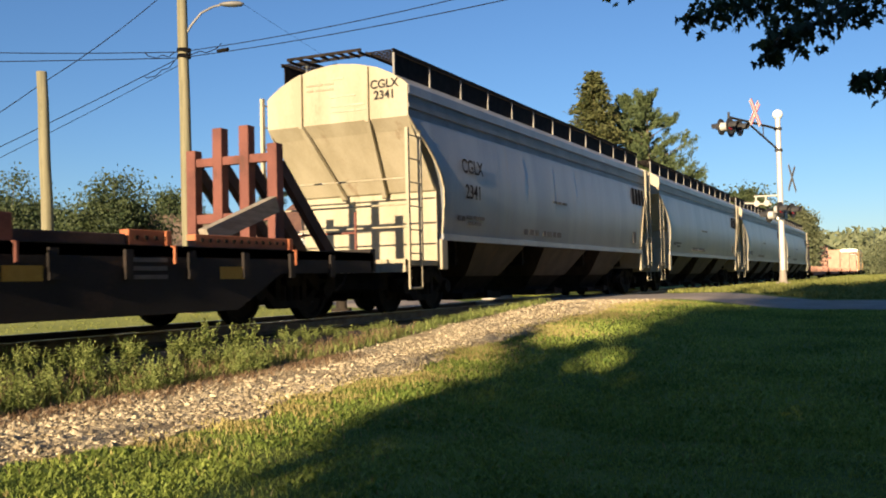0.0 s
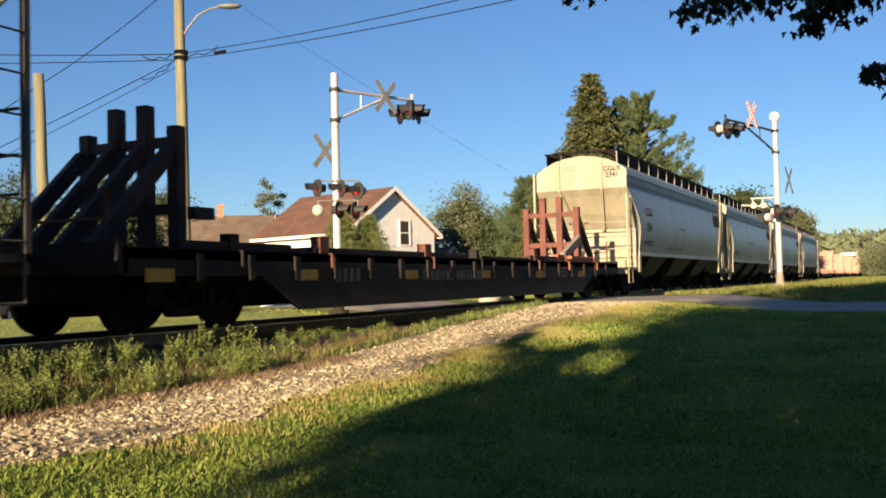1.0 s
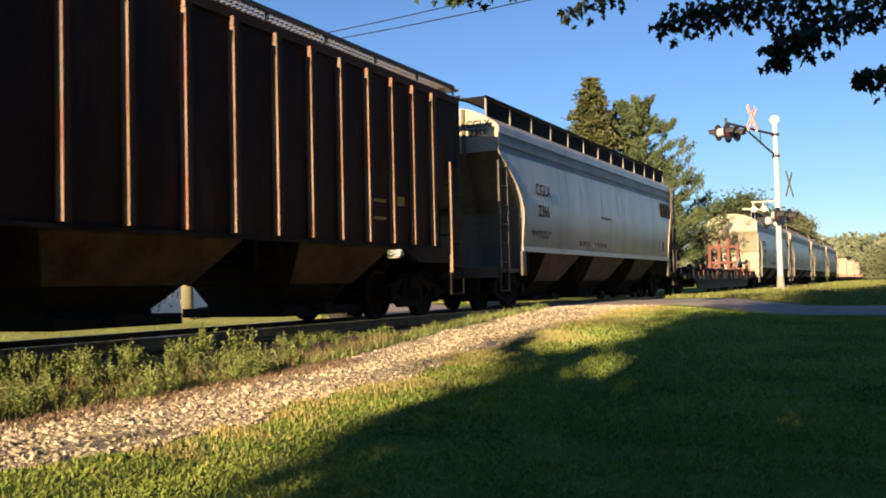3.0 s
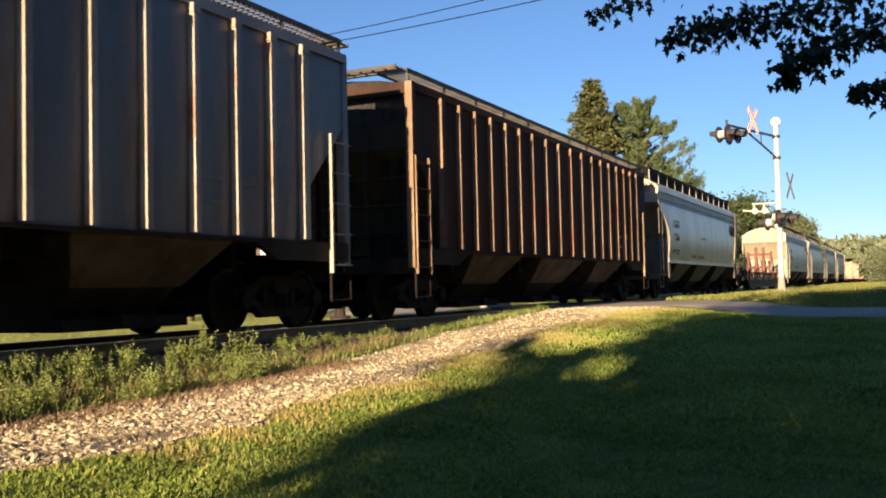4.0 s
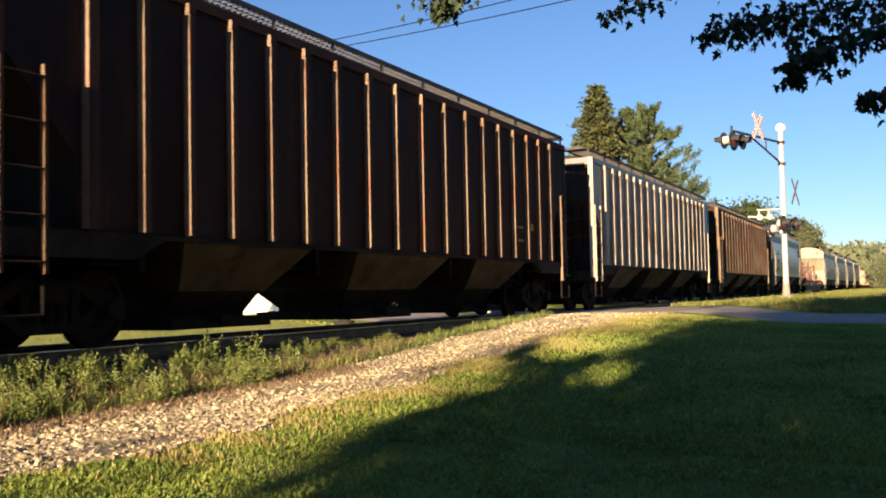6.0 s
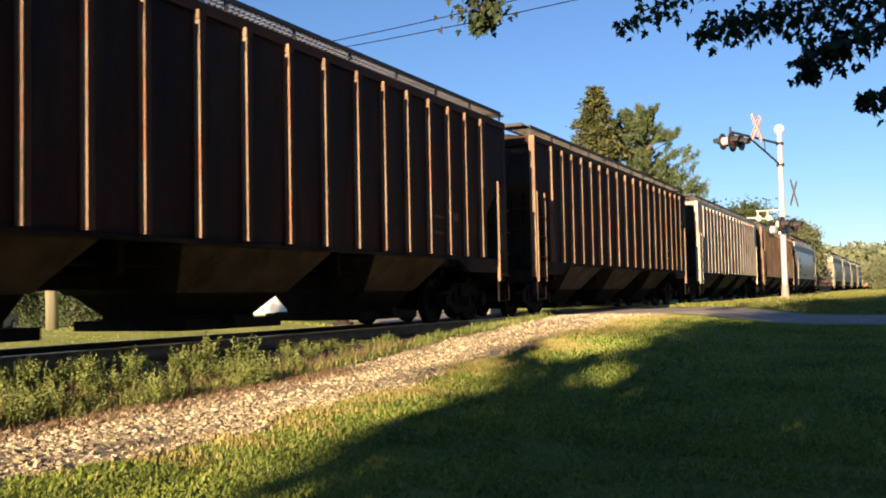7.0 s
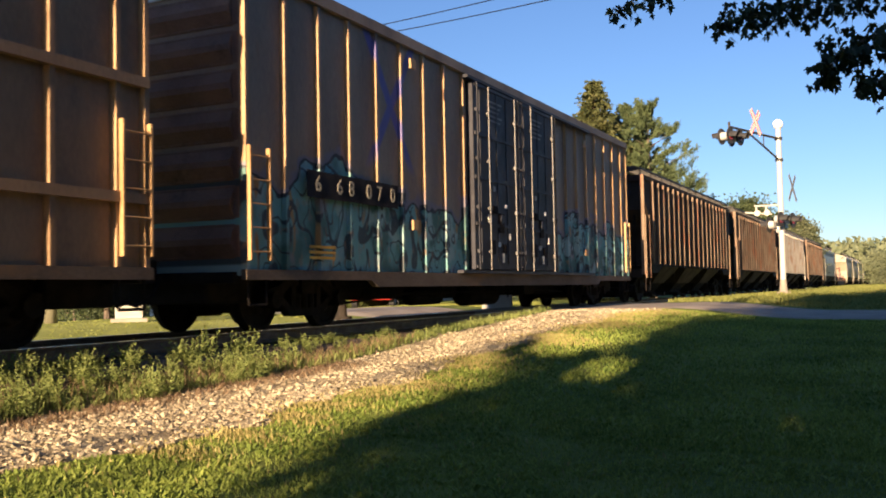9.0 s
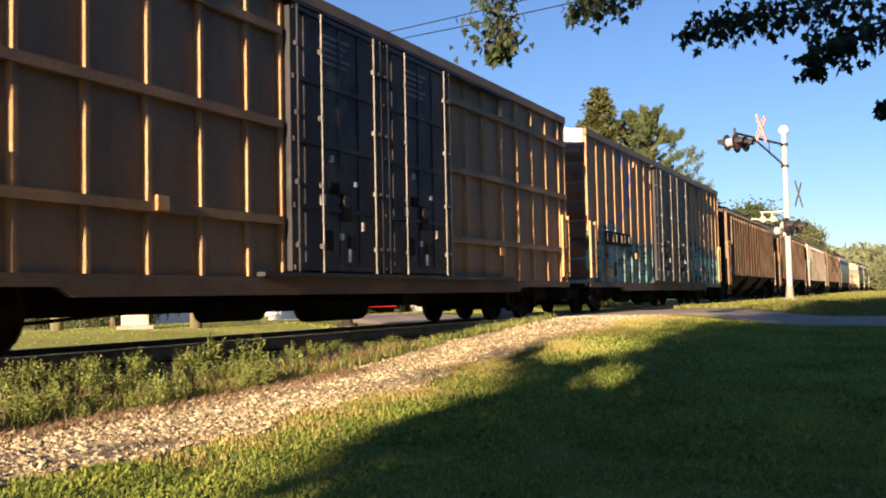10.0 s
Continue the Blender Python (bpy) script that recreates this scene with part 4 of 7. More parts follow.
    tagged(part("small_lettering", bm, MARKS[paint.name], car, "faded painted markings"), kind="stuff")
    bm = bmesh.new()
    bars(bm, -0.35, -(half - 0.05), 3.9, (0.16, 0.16, 0.16, 0.16), 0.16, 0.06, "end")
    bars(bm, -0.35, -(half - 0.05), 3.65, (0.16, 0.16, 0.16, 0.16), 0.16, 0.06, "end")
    tagged(part("end_lettering", bm, DARKLET, car), kind="stuff")
    return car


def bulkhead_flat(x0, label, half):
    """Flat car with post bulkheads, racks and stakes on its deck."""
    car = start_car("bulkhead_flatcar", label, "flat car", x0, half - 1.75, half - 0.1)
    bm = bmesh.new()
    box(bm, -half, -1.5, 0.92, half, 1.5, 1.05)
    part("deck", bm, FLATRUST, car)
    for s in (-1, 1):
        bm = bmesh.new()
        prism(bm, ((-half, 0.72), (-half + 2.6, 0.72), (-half + 3.6, 0.22), (half - 3.6, 0.24), (half - 2.6, 0.72), (half, 0.72), (half, 1.06), (-half, 1.06)), s * 1.46 - 0.04, s * 1.46 + 0.04)
        part("side_sill", bm, FLATRUST, car)
        for k in range(18):
            x = -half + 1.3 + k * (2 * half - 2.6) / 17
            bm = bmesh.new()
            box(bm, x - 0.06, s * 1.5 - 0.04, 0.66, x + 0.06, s * 1.5 + 0.03 * s + 0.04 * (s < 0) - 0.0, 1.0)
            part("stake_pocket", bm, FLATRUST, car)
    # racks on the deck: two orange perforated rails near the front, dark ones behind
    for x0r, x1r, top, colour in ((half - 5.55, half - 4.87, 1.24, ORANGE), (half - 4.4, half - 2.32, 1.22, ORANGE), (half - 7.6, half - 5.6, 1.18, BULKDARK), (-half + 4.0, half - 11.2, 1.15, FLATRUST), (half - 10.2, half - 7.7, 1.12, FLATRUST), (-half + 1.0, -half + 3.4, 1.17, FLATRUST)):
        for s in (-1, 1):
            bm = bmesh.new()
            box(bm, x0r, s * 1.40 - 0.07, 1.05, x1r, s * 1.40 + 0.07, top)
            rail = part("rack_rail", bm, colour, car, bevel=0.01)
            if colour is ORANGE:
                for k in range(int((x1r - x0r) / 0.16)):
                    bm = bmesh.new()
                    box(bm, x0r + 0.1 + k * 0.16, s * 1.475 - 0.006, 1.12, x0r + 0.15 + k * 0.16, s * 1.475 + 0.006, 1.17)
                    part("rail_hole", bm, BLACK, rail)
    for x, top, w, colour in ((-2.62, 1.30, 0.13, BULKRED), (-0.3, 1.24, 0.09, FLATRUST), (3.2, 1.34, 0.10, BULKRED), (5.55, 1.24, 0.05, ORANGE), (8.1, 1.22, 0.05, ORANGE), (-6.2, 1.32, 0.13, BULKRED), (-8.4, 1.28, 0.1, FLATRUST)):
        for s in (-1, 1):
            bm = bmesh.new()
            box(bm, x - w, s * 1.40 - 0.09, 1.05, x + w, s * 1.40 + 0.09, top)
            part("stake", bm, colour, car, bevel=0.01)
            bm = bmesh.new()
            box(bm, x + w - 0.03, s * 1.55 - 0.015, 0.84, x + w, s * 1.55 + 0.015, 1.06)
            box(bm, x + w - 0.03, min(s * 1.40, s * 1.56), 1.04, x + w, max(s * 1.40, s * 1.56), 1.06)
            part("stake_strap", bm, colour, car)
        bm = bmesh.new()
        box(bm, x - 0.1, -1.31, 1.05, x + 0.08, 1.31, 1.16)
        part("rack_bearer", bm, colour, car)
    for e in (-1, 1):
        xb = e * (half - 1.73)
        for y, top in ((-0.79, 2.74), (-0.26, 3.06), (0.26, 3.06), (0.79, 2.74)):
            bm = bmesh.new()
            box(bm, xb - 0.09, y - 0.09, 1.05, xb + 0.09, y + 0.09, top)
            # rear bulkhead takes the dark copy, its shade put into the colour
            part("bulkhead_post", bm, BULKRED if e > 0 else BULKDARK, car, bevel=0.01)
            bm = bmesh.new()
            bar(bm, (xb + e * 0.1, y, 2.42), (e * (half - 0.2), y, 1.02), 0.12, 0.2)
            part("bulkhead_brace", bm, BULKDARK, car)
        for z, h in ((2.47, 0.13), (1.56, 0.14)):
            bm = bmesh.new()
            box(bm, xb - 0.06, -0.79, z, xb + 0.06, 0.79, z + h)
            part("bulkhead_rail", bm, BULKRED if e > 0 else BULKDARK, car)
        bm = bmesh.new()
        box(bm, e * half - 0.08, -1.5, 0.75, e * half + 0.08, 1.5, 1.12)
        part("end_sill", bm, FLATRUST, car)
        bm = bmesh.new()
        rod(bm, (e * (half - 0.05), -1.2, 1.0), (e * (half - 0.05), -1.2, 1.75), 0.025, n=6)
        rod(bm, (e * (half - 0.05), 1.2, 1.0), (e * (half - 0.05), 1.2, 1.75), 0.025, n=6)
        rod(bm, (e * (half - 0.05), -1.2, 1.4), (e * (half - 0.05), 1.2, 1.4), 0.02, n=6)
        part("end_handrail", bm, BULKRED, car)
    bm = bmesh.new()
    bar(bm, (half - 3.6, -0.95, 1.22), (half - 1.95, -0.92, 1.78), 0.14, 0.24)
    part("loose_plank", bm, WOOD, car, "grey weathered plank leaning on the bulkhead")
    bm = bmesh.new()
    box(bm, -half + 1.85, -1.0, 1.5, -half + 2.25, -0.86, 1.66)
    part("end_block", bm, BULKDARK, car)
    for x in (-9.85, -6.68, -3.35, 0.05, 3.4, 6.73):
        bm = bmesh.new()
        box(bm, x - 0.25, -1.508, 0.65, x + 0.25, -1.503, 0.81)
        part("reflector_plate", bm, YELLOW, car, "dull yellow reflector plate")
    for start in (-2.9, -1.42):
        for k in range(8):
            bm = bmesh.new()
            x = start + k * 0.168
            box(bm, x, -1.507, 0.62, x + random.choice((0.09, 0.11, 0.125)), -1.502, 0.81)
            part("letter_bar", bm, DIMLET, car)
    for k in range(4):
        bm = bmesh.new()
        box(bm, -5.9 + k * 0.2, -1.507, 0.62, -5.77 + k * 0.2, -1.502, 0.84)
        part("letter_bar", bm, DIMLET, car)
    for k in range(3):
        bm = bmesh.new()
        box(bm, half - 5.6, -1.507, 0.66 + k * 0.1, half - 4.95, -1.502, 0.71 + k * 0.1)
        part("letter_bar", bm, DIMLET, car)
    return car


def boxcar(x0, label, paint, half, top, door, beams, first=-2.65, last=9.07, pitch=0.88):
    """Tall boxcar with outside posts and two plug doors."""
    car = start_car("boxcar", label, "boxcar", x0, half - 2.2, half + 0.25)
    d0, d1 = door
    bm = bmesh.new()
    loft(bm, [[(-half, -1.52, z), (half, -1.52, z), (half, 1.52, z), (-half, 1.52, z)] for z in (0.80, top - 0.1)])
    part("body", bm, paint, car)
    bm = bmesh.new()
    loft(bm, [[(-half - 0.02, -w, z), (half + 0.02, -w, z), (half + 0.02, w, z), (-half - 0.02, w, z)] for z, w in ((top - 0.12, 1.50), (top - 0.04, 1.50), (top + 0.04, 0.9), (top + 0.07, 0.1))])
    part("roof", bm, ROOFWHITE, car, "white galvanised roof")
    bm = bmesh.new()
    for k in range(14):
        x = -half + 0.6 + k * (2 * half - 1.2) / 13
        box(bm, x - 0.03, -0.85, top + 0.02, x + 0.03, 0.85, top + 0.1)
    part("roof_seam", bm, ROOFWHITE, car)
    for s in (-1, 1):
        bm = bmesh.new()
        prism(bm, ((-half, 0.74), (-half, 0.88), (half, 0.88), (half, 0.74), (half - 3.3, 0.74), (half - 3.5, 0.63), (-half + 3.5, 0.63), (-half + 3.3, 0.74)), s * 1.56 - 0.05, s * 1.56 + 0.05)
        part("side_sill", bm, SILLBROWN, car)
        bm = bmesh.new()
        box(bm, -half, s * 1.56 - 0.045, top - 0.2, half, s * 1.56 + 0.045, top - 0.02)
        part("top_chord", bm, paint, car)
        xs = [-half + 0.07, half - 0.07] + [first - pitch * k for k in range(9) if first - pitch * k > -half + 0.4] + [last - pitch * k for k in range(9) if last - pitch * k > d1 + 0.3]
        if beams:
            xs.append(d0 - 0.08)
        for x in xs:
            bm = bmesh.new()
            a, b = s * 1.515, s * 1.585
            loft(bm, [[(x - 0.06, a, z), (x - 0.035, b, z), (x + 0.035, b, z), (x + 0.06, a, z)] for z in (0.88, top - 0.22)])
            lit_edge_paint(part("side_post", bm, paint, car), RIBTAN)
        for z in beams:
            for a, b in ((-half + 0.05, d0 - 0.1), (d1 + 0.1, half - 0.05)):
                bm = bmesh.new()
                box(bm, a, s * 1.565 - 0.05, z - 0.06, b, s * 1.565 + 0.045, z + 0.06)
                part("side_beam", bm, paint, car)
        mid = (d0 + d1) / 2
        for a, b in ((d0, mid - 0.02), (mid + 0.02, d1)):
            bm = bmesh.new()
            box(bm, a, s * 1.59 - 0.075, 0.96, b, s * 1.59 + 0.075, top - 0.3)
            door_ob = part("plug_door", bm, DOORBLUE, car, "dark blue-black plug door", bevel=0.012)
            w = b - a
            for z in (1.02, 1.9, 2.85, 3.75, top - 0.36):
                bm = bmesh.new()
                box(bm, a + 0.05, s * 1.675 - 0.02, z - 0.035, b - 0.05, s * 1.675 + 0.02, z + 0.035)
                part("door_beam", bm, DOORBLUE, door_ob)
            for f in (0.05, 0.29, 0.89, 0.975):
                bm = bmesh.new()
                rod(bm, (a + w * f, s * 1.710, 0.95), (a + w * f, s * 1.710, top - 0.32), 0.012, n=6)
                for z in (1.3, 2.2, 3.2, 4.2):
                    box(bm, a + w * f - 0.03, s * 1.690 - 0.035, z, a + w * f + 0.03, s * 1.690 + 0.035, z + 0.07)
                part("lock_rod", bm, WALKGREY if 0.1 < f < 0.9 else DOORBLUE, door_ob, "bare metal locking rod")
            for f, z, lw, lh, mat in ((0.30, 1.95, 0.05, 0.16, SILVER), (0.50, 1.45, 0.035, 0.10, SILVER), (0.74, 1.62, 0.03, 0.14, SILVER), (0.36, 1.28, 0.10, 0.30, BLACK), (0.66, 2.3, 0.04, 0.08, SILVER),
                                      (0.42, 2.15, 0.10, 0.16, BLACK), (0.55, 1.75, 0.13, 0.42, BLACK), (0.62, 1.3, 0.06, 0.22, BLACK), (0.40, 2.62, 0.03, 0.1, SILVER), (0.58, 1.12, 0.03, 0.2, SILVER)):
                bm = bmesh.new()
                box(bm, a + w * f - lw, s * 1.682 - 0.022, z, a + w * f + lw, s * 1.682 + 0.022, z + lh)
                part("door_latch", bm, mat, door_ob, "small metal door fitting")
            bm = bmesh.new()
            rod(bm, (a + w * 0.55, s * 1.690, 2.05), (a + w * 0.55, s * 1.720, 2.05), 0.10, n=14)
            part("gear_wheel", bm, DOORBLUE, door_ob)
            for k in range(5):
                bm = bmesh.new()
                box(bm, a + w * 0.3, s * 1.672 - 0.004, top - 0.62 - 0.1 * k, a + w * (0.62 - 0.04 * (k % 3)), s * 1.672 + 0.004, top - 0.58 - 0.1 * k)
                part("letter_bar", bm, PALELET, door_ob)
            for f in (0.14, 0.5, 0.72):
                bm = bmesh.new()
                box(bm, a + w * f - 0.03, s * 1.668 - 0.012, 1.1, a + w * f + 0.03, s * 1.668 + 0.012, top - 0.4)
                part("door_stiffener", bm, DOORBLUE, door_ob)
        bm = bmesh.new()
        box(bm, d0 - 0.7, s * 1.65 - 0.07, 0.88, d1 + 3.0, s * 1.65 + 0.07, 0.94)
        part("door_track", bm, DOORBLUE, car)
        bm = bmesh.new()
        box(bm, d0 - 0.3, s * 1.64 - 0.06, top - 0.3, d1 + 3.0, s * 1.64 + 0.06, top - 0.24)
        part("door_track", bm, DOORBLUE, car)
        for e in (-1, 1):
            ladder(car, e * (half - 0.06), e * (half - 0.5), s * 1.62, 1.0, 2.55, 5, RIBTAN, w=0.035)
            bm = bmesh.new()
            for x in (half - 0.1, half - 0.5):
                rod(bm, (e * x, s * 1.55, 0.8), (e * x, s * 1.55, 0.4), 0.02, n=6)
            rod(bm, (e * (half - 0.1), s * 1.55, 0.4), (e * (half - 0.5), s * 1.55, 0.4), 0.02, n=6)
            part("stirrup", bm, BLACK, car)
            for x, z in ((d0 - 2.55, 1.72), (d0 - 2.55, 4.62), (d1 + 2.6, 1.5), (d1 + 2.6, 4.5)):
                if e < 0:
                    bm = bmesh.new()
                    box(bm, x - 0.1, s * 1.63 - 0.02, z - 0.09, x + 0.1, s * 1.63 + 0.02, z + 0.09)
                    part("route_board", bm, RIBTAN, car)
    for e in (-1, 1):
        for k in range(7):
            z = 1.0 + k * (top - 1.45) / 7
            h = (top - 1.45) / 7
            bm = bmesh.new()
            prism(bm, ((-1.5, z + 0.05), (-1.5, z + h - 0.05), (1.5, z + h - 0.05), (1.5, z + 0.05)), e * half, e * (half + 0.02), "x")
            loft(bm, [[(e * half, y, z + 0.03), (e * (half + 0.09), y, z + h * 0.42), (e * (half + 0.09), y, z + h * 0.58), (e * half, y, z + h - 0.03)] for y in (-1.42, 1.42)])
            part("end_corrugation", bm, BOXEND, car)
        bm = bmesh.new()
        box(bm, e * half - 0.04, -1.5, top - 0.42, e * half + 0.04, 1.5, top - 0.03)
        part("end_cap", bm, ROOFWHITE, car, "white painted strip under the roof")
        bm = bmesh.new()
        xa, xb = sorted((e * (half - 3.4), e * half))
        box(bm, xa, -0.25, 0.62, xb, 0.25, 0.86)
        box(bm, e * half - 0.1, -1.45, 0.7, e * half + 0.1, 1.45, 0.85)
        part("draft_sill", bm, BLACK, car)
    bm = bmesh.new()
    box(bm, -half + 3, -0.2, 0.4, half - 3, 0.2, 0.82)
    rod(bm, (-1.5, 0.6, 0.55), (1.2, 0.6, 0.55), 0.2, n=12)
    box(bm, 2.0, -1.0, 0.42, 2.7, -0.5, 0.8)
    rod(bm, (-5, -0.7, 0.5), (4.8, -0.7, 0.5), 0.02, n=6)
    part("underframe", bm, BLACK, car)
    for x, length, r in ((-2.1, 1.3, 0.17), (0.7, 1.7, 0.24)):
        bm = bmesh.new()
        n = 16
        loft(bm, [[(x + u, -0.3 + q * r * math.cos(k * math.tau / n), 0.42 + q * r * math.sin(k * math.tau / n)) for k in range(n)] for u, q in ((-length / 2 - 0.1, 0.5), (-length / 2, 1), (length / 2, 1), (length / 2 + 0.1, 0.5))])
        part("air_reservoir", bm, BLACK, car)
    for p, q in (((-6.3, -0.8, 0.35), (-2.4, -0.6, 0.55)), ((1.8, -0.6, 0.6), (5.4, -0.8, 0.45))):
        bm = bmesh.new()
        rod(bm, p, q, 0.022, n=6)
        part("brake_rod", bm, BLACK, car)
    return car


hop = "grey covered hopper car with a sunlit cream end"
round_hopper(24.0, hop + " and tan bays", "2341")
round_hopper(43.4, hop)
round_hopper(62.8, hop)
round_hopper(82.2, hop)
bulkhead_flat(3.45, "empty dark bulkhead flat car with red and orange racks", 10.45)
round_hopper(-17.3, "pale grey covered hopper car in shade with dark lettering", "2366", lower=HOPSHADE, side=HOPDULL)
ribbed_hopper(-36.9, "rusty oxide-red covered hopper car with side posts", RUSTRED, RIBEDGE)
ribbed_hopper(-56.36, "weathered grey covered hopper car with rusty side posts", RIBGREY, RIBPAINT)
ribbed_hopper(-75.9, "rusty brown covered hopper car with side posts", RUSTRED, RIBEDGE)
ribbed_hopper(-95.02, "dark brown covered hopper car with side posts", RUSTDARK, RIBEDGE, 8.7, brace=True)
boxcar(-115.55, "tan boxcar with teal graffiti and dark plug doors", BOXTAN, 9.8, 5.12, (-2.4, 2.6), ())
boxcar(-136.9, "ochre boxcar with a grid of ribs and black doors", BOXOCHRE, 9.8, 5.12, (-2.45, 2.75), (1.67, 3.03, 4.37), -3.3, 9.28, 0.93)
# ---- small helpers for the surroundings ----
def bearing(az, slope, d):
    """A place d metres from the eye at a compass angle from the track, rising by slope."""
    a = radians(az)
    return Vector((EYE.x + d * math.cos(a), EYE.y + d * math.sin(a), EYE.z + slope * d))


def on_ground(az, d):
    p = bearing(az, 0, d)
    p.z = float(ground_z(p.x, p.y))
    return p


# ---- far cars at the head of the train ----
def bulkhead_gondola(x0, label, half, top):
    """A low flat deck between two tall panelled bulkheads."""
    car = start_car("panel_flatcar", label, "flat car", x0, half - 1.8, half + 0.1, spin=False)
    bm = bmesh.new()
    box(bm, -half, -1.5, 0.88, half, 1.5, 1.12)
    part("deck", bm, FLATRUST, car)
    for s in (-1, 1):
        bm = bmesh.new()
        prism(bm, ((-half, 0.72), (-half + 2.6, 0.72), (-half + 3.4, 0.4), (half - 3.4, 0.4), (half - 2.6, 0.72), (half, 0.72), (half, 1.16), (-half, 1.16)), s * 1.5 - 0.05, s * 1.5 + 0.05)
        part("side_sill", bm, BULKRED, car)
        for k in range(14):
            x = -half + 1.2 + k * (2 * half - 2.4) / 13
            bm = bmesh.new()
            box(bm, x - 0.07, s * 1.57 - 0.05, 0.7, x + 0.07, s * 1.57 + 0.05, 1.2)
            part("stake_pocket", bm, SALMON, car)
    for e in (-1, 1):
        xb = e * (half - 0.5)
        bm = bmesh.new()
        box(bm, xb - 0.06, -1.5, 1.1, xb + 0.06, 1.5, top)
        wall = part("bulkhead", bm, SALMON, car, "faded salmon-orange bulkhead panel")
        for y in (-1.42, -0.5, 0.5, 1.42):
            bm = bmesh.new()
            box(bm, xb + e * 0.06 - 0.06, y - 0.07, 1.1, xb + e * 0.06 + 0.06, y + 0.07, top + 0.04)
            bar(bm, (xb + e * 0.1, y, top * 0.7), (e * half, y, 1.1), 0.1, 0.12)
            part("bulkhead_post", bm, SALMON, wall)
        for z in (1.9, top - 0.1):
            bm = bmesh.new()
            box(bm, xb - 0.1, -1.52, z, xb + 0.1, 1.52, z + 0.12)
            part("bulkhead_rail", bm, SALMON, wall)
        bm = bmesh.new()
        bars(bm, 0.5, xb - 0.07, 2.45, (0.5, 0.4), 0.16, 0.1, "end")
        part("letter_bar", bm, BULKDARK, wall)
    return car


for x in (104.0, 127.1, 150.2, 173.0):
    bulkhead_gondola(x, "faded salmon-orange bulkhead flat car in the sun", 10.9, 3.55)
boxcar(197.5, "pale boxcar at the head of the train", WHITEPAINT, 9.8, 4.7, (-1.5, 1.5), ())


# ---- graffiti on the tan boxcar ----
def graffiti_paint(under):
    """Teal spray paint with dark outlines and pale fills over tan steel, up to a ragged height."""
    m = under.copy()
    m.name = "graffiti_over_" + under.name
    nt = m.node_tree
    b = nt.nodes["Principled BSDF"]
    base = b.inputs["Base Color"].links[0].from_socket
    co = nt.nodes.new("ShaderNodeTexCoord")
    sp = nt.nodes.new("ShaderNodeSeparateXYZ")
    nt.links.new(co.outputs["Object"], sp.inputs[0])

    def noise(scale, detail=2.0, stretch=(1, 0, 1), offset=(0, 0, 0)):
        mp = nt.nodes.new("ShaderNodeMapping")
        mp.inputs["Scale"].default_value, mp.inputs["Location"].default_value = stretch, offset
        nt.links.new(co.outputs["Object"], mp.inputs[0])
        n = nt.nodes.new("ShaderNodeTexNoise")
        n.inputs["Scale"].default_value, n.inputs["Detail"].default_value = scale, detail
        nt.links.new(mp.outputs[0], n.inputs["Vector"])
        return n.outputs["Fac"]

    def maths(op, a, b2, c=None):
        k = nt.nodes.new("ShaderNodeMath")
        k.operation = op
        for i, v in enumerate((a, b2, c)):
            if v is None:
                continue
            if isinstance(v, (int, float)):
                k.inputs[i].default_value = v
            else:
                nt.links.new(v, k.inputs[i])
        return k.outputs[0]

    def ramp(v, a, c):
        r = nt.nodes.new("ShaderNodeMapRange")
        r.inputs["From Min"].default_value, r.inputs["From Max"].default_value = a, c
        nt.links.new(v, r.inputs["Value"])
        return r.outputs[0]

    def mixed(fac, a, colour):
        k = nt.nodes.new("ShaderNodeMix")
        k.data_type = "RGBA"
        nt.links.new(fac, k.inputs["Factor"])
        nt.links.new(a, k.inputs[6])
        k.inputs[7].default_value = (*colour, 1)
        return k.outputs[2]

    edge = maths("MULTIPLY_ADD", noise(0.75, 3.0), 3.0, 0.78)
    body = maths("SUBTRACT", edge, sp.outputs[2])
    inside = ramp(body, -0.22, -0.12)
    rim = ramp(maths("ABSOLUTE", maths("SUBTRACT", body, 0.0), 0), 0.06, 0.035)
    halo = ramp(body, 0.0, -0.02)
    lines = None
    for sc, off, width in ((1.0, (3.1, 0, 1.7), 0.07), (1.9, (5.3, 0, 8.7), 0.05)):
        shapes = noise(sc, 1.5, (1, 0, 0.7), off)
        one = ramp(maths("ABSOLUTE", maths("SUBTRACT", maths("FRACT", maths("MULTIPLY", shapes, 6.0), 0), 0.5), 0), width + 0.03, width)
        lines = one if lines is None else maths("MAXIMUM", lines, one)
    fills = ramp(noise(1.5, 2.0, (1, 0, 1), (7.0, 0, 2.0)), 0.54, 0.60)
    dark = ramp(noise(0.9, 3.0, (1, 0, 1), (2.0, 0, 5.0)), 0.47, 0.55)
    pink = ramp(noise(1.1, 2.0, (1, 0, 1), (1.0, 0, 9.0)), 0.58, 0.64)
    orange = ramp(noise(1.4, 1.0, (2.5, 0, 0.7), (4.0, 0, 4.0)), 0.66, 0.70)
    worn = ramp(noise(9.0, 6.0, (1, 0, 0.5), (0, 0, 0)), 0.56, 0.66)
    plain = nt.nodes.new("ShaderNodeRGB").outputs[0]
    plain.default_value = (0.14, 0.36, 0.36, 1)
    teal = mixed(dark, plain, (0.05, 0.155, 0.135))
    teal = mixed(fills, teal, (0.27, 0.43, 0.42))
    teal = mixed(maths("MULTIPLY", pink, 0.7), teal, (0.25, 0.19, 0.22))
    teal = mixed(orange, teal, (0.36, 0.20, 0.07))
    teal = mixed(maths("MULTIPLY", lines, 0.9), teal, (0.022, 0.028, 0.038))
    teal = mixed(halo, teal, (0.19, 0.165, 0.20))
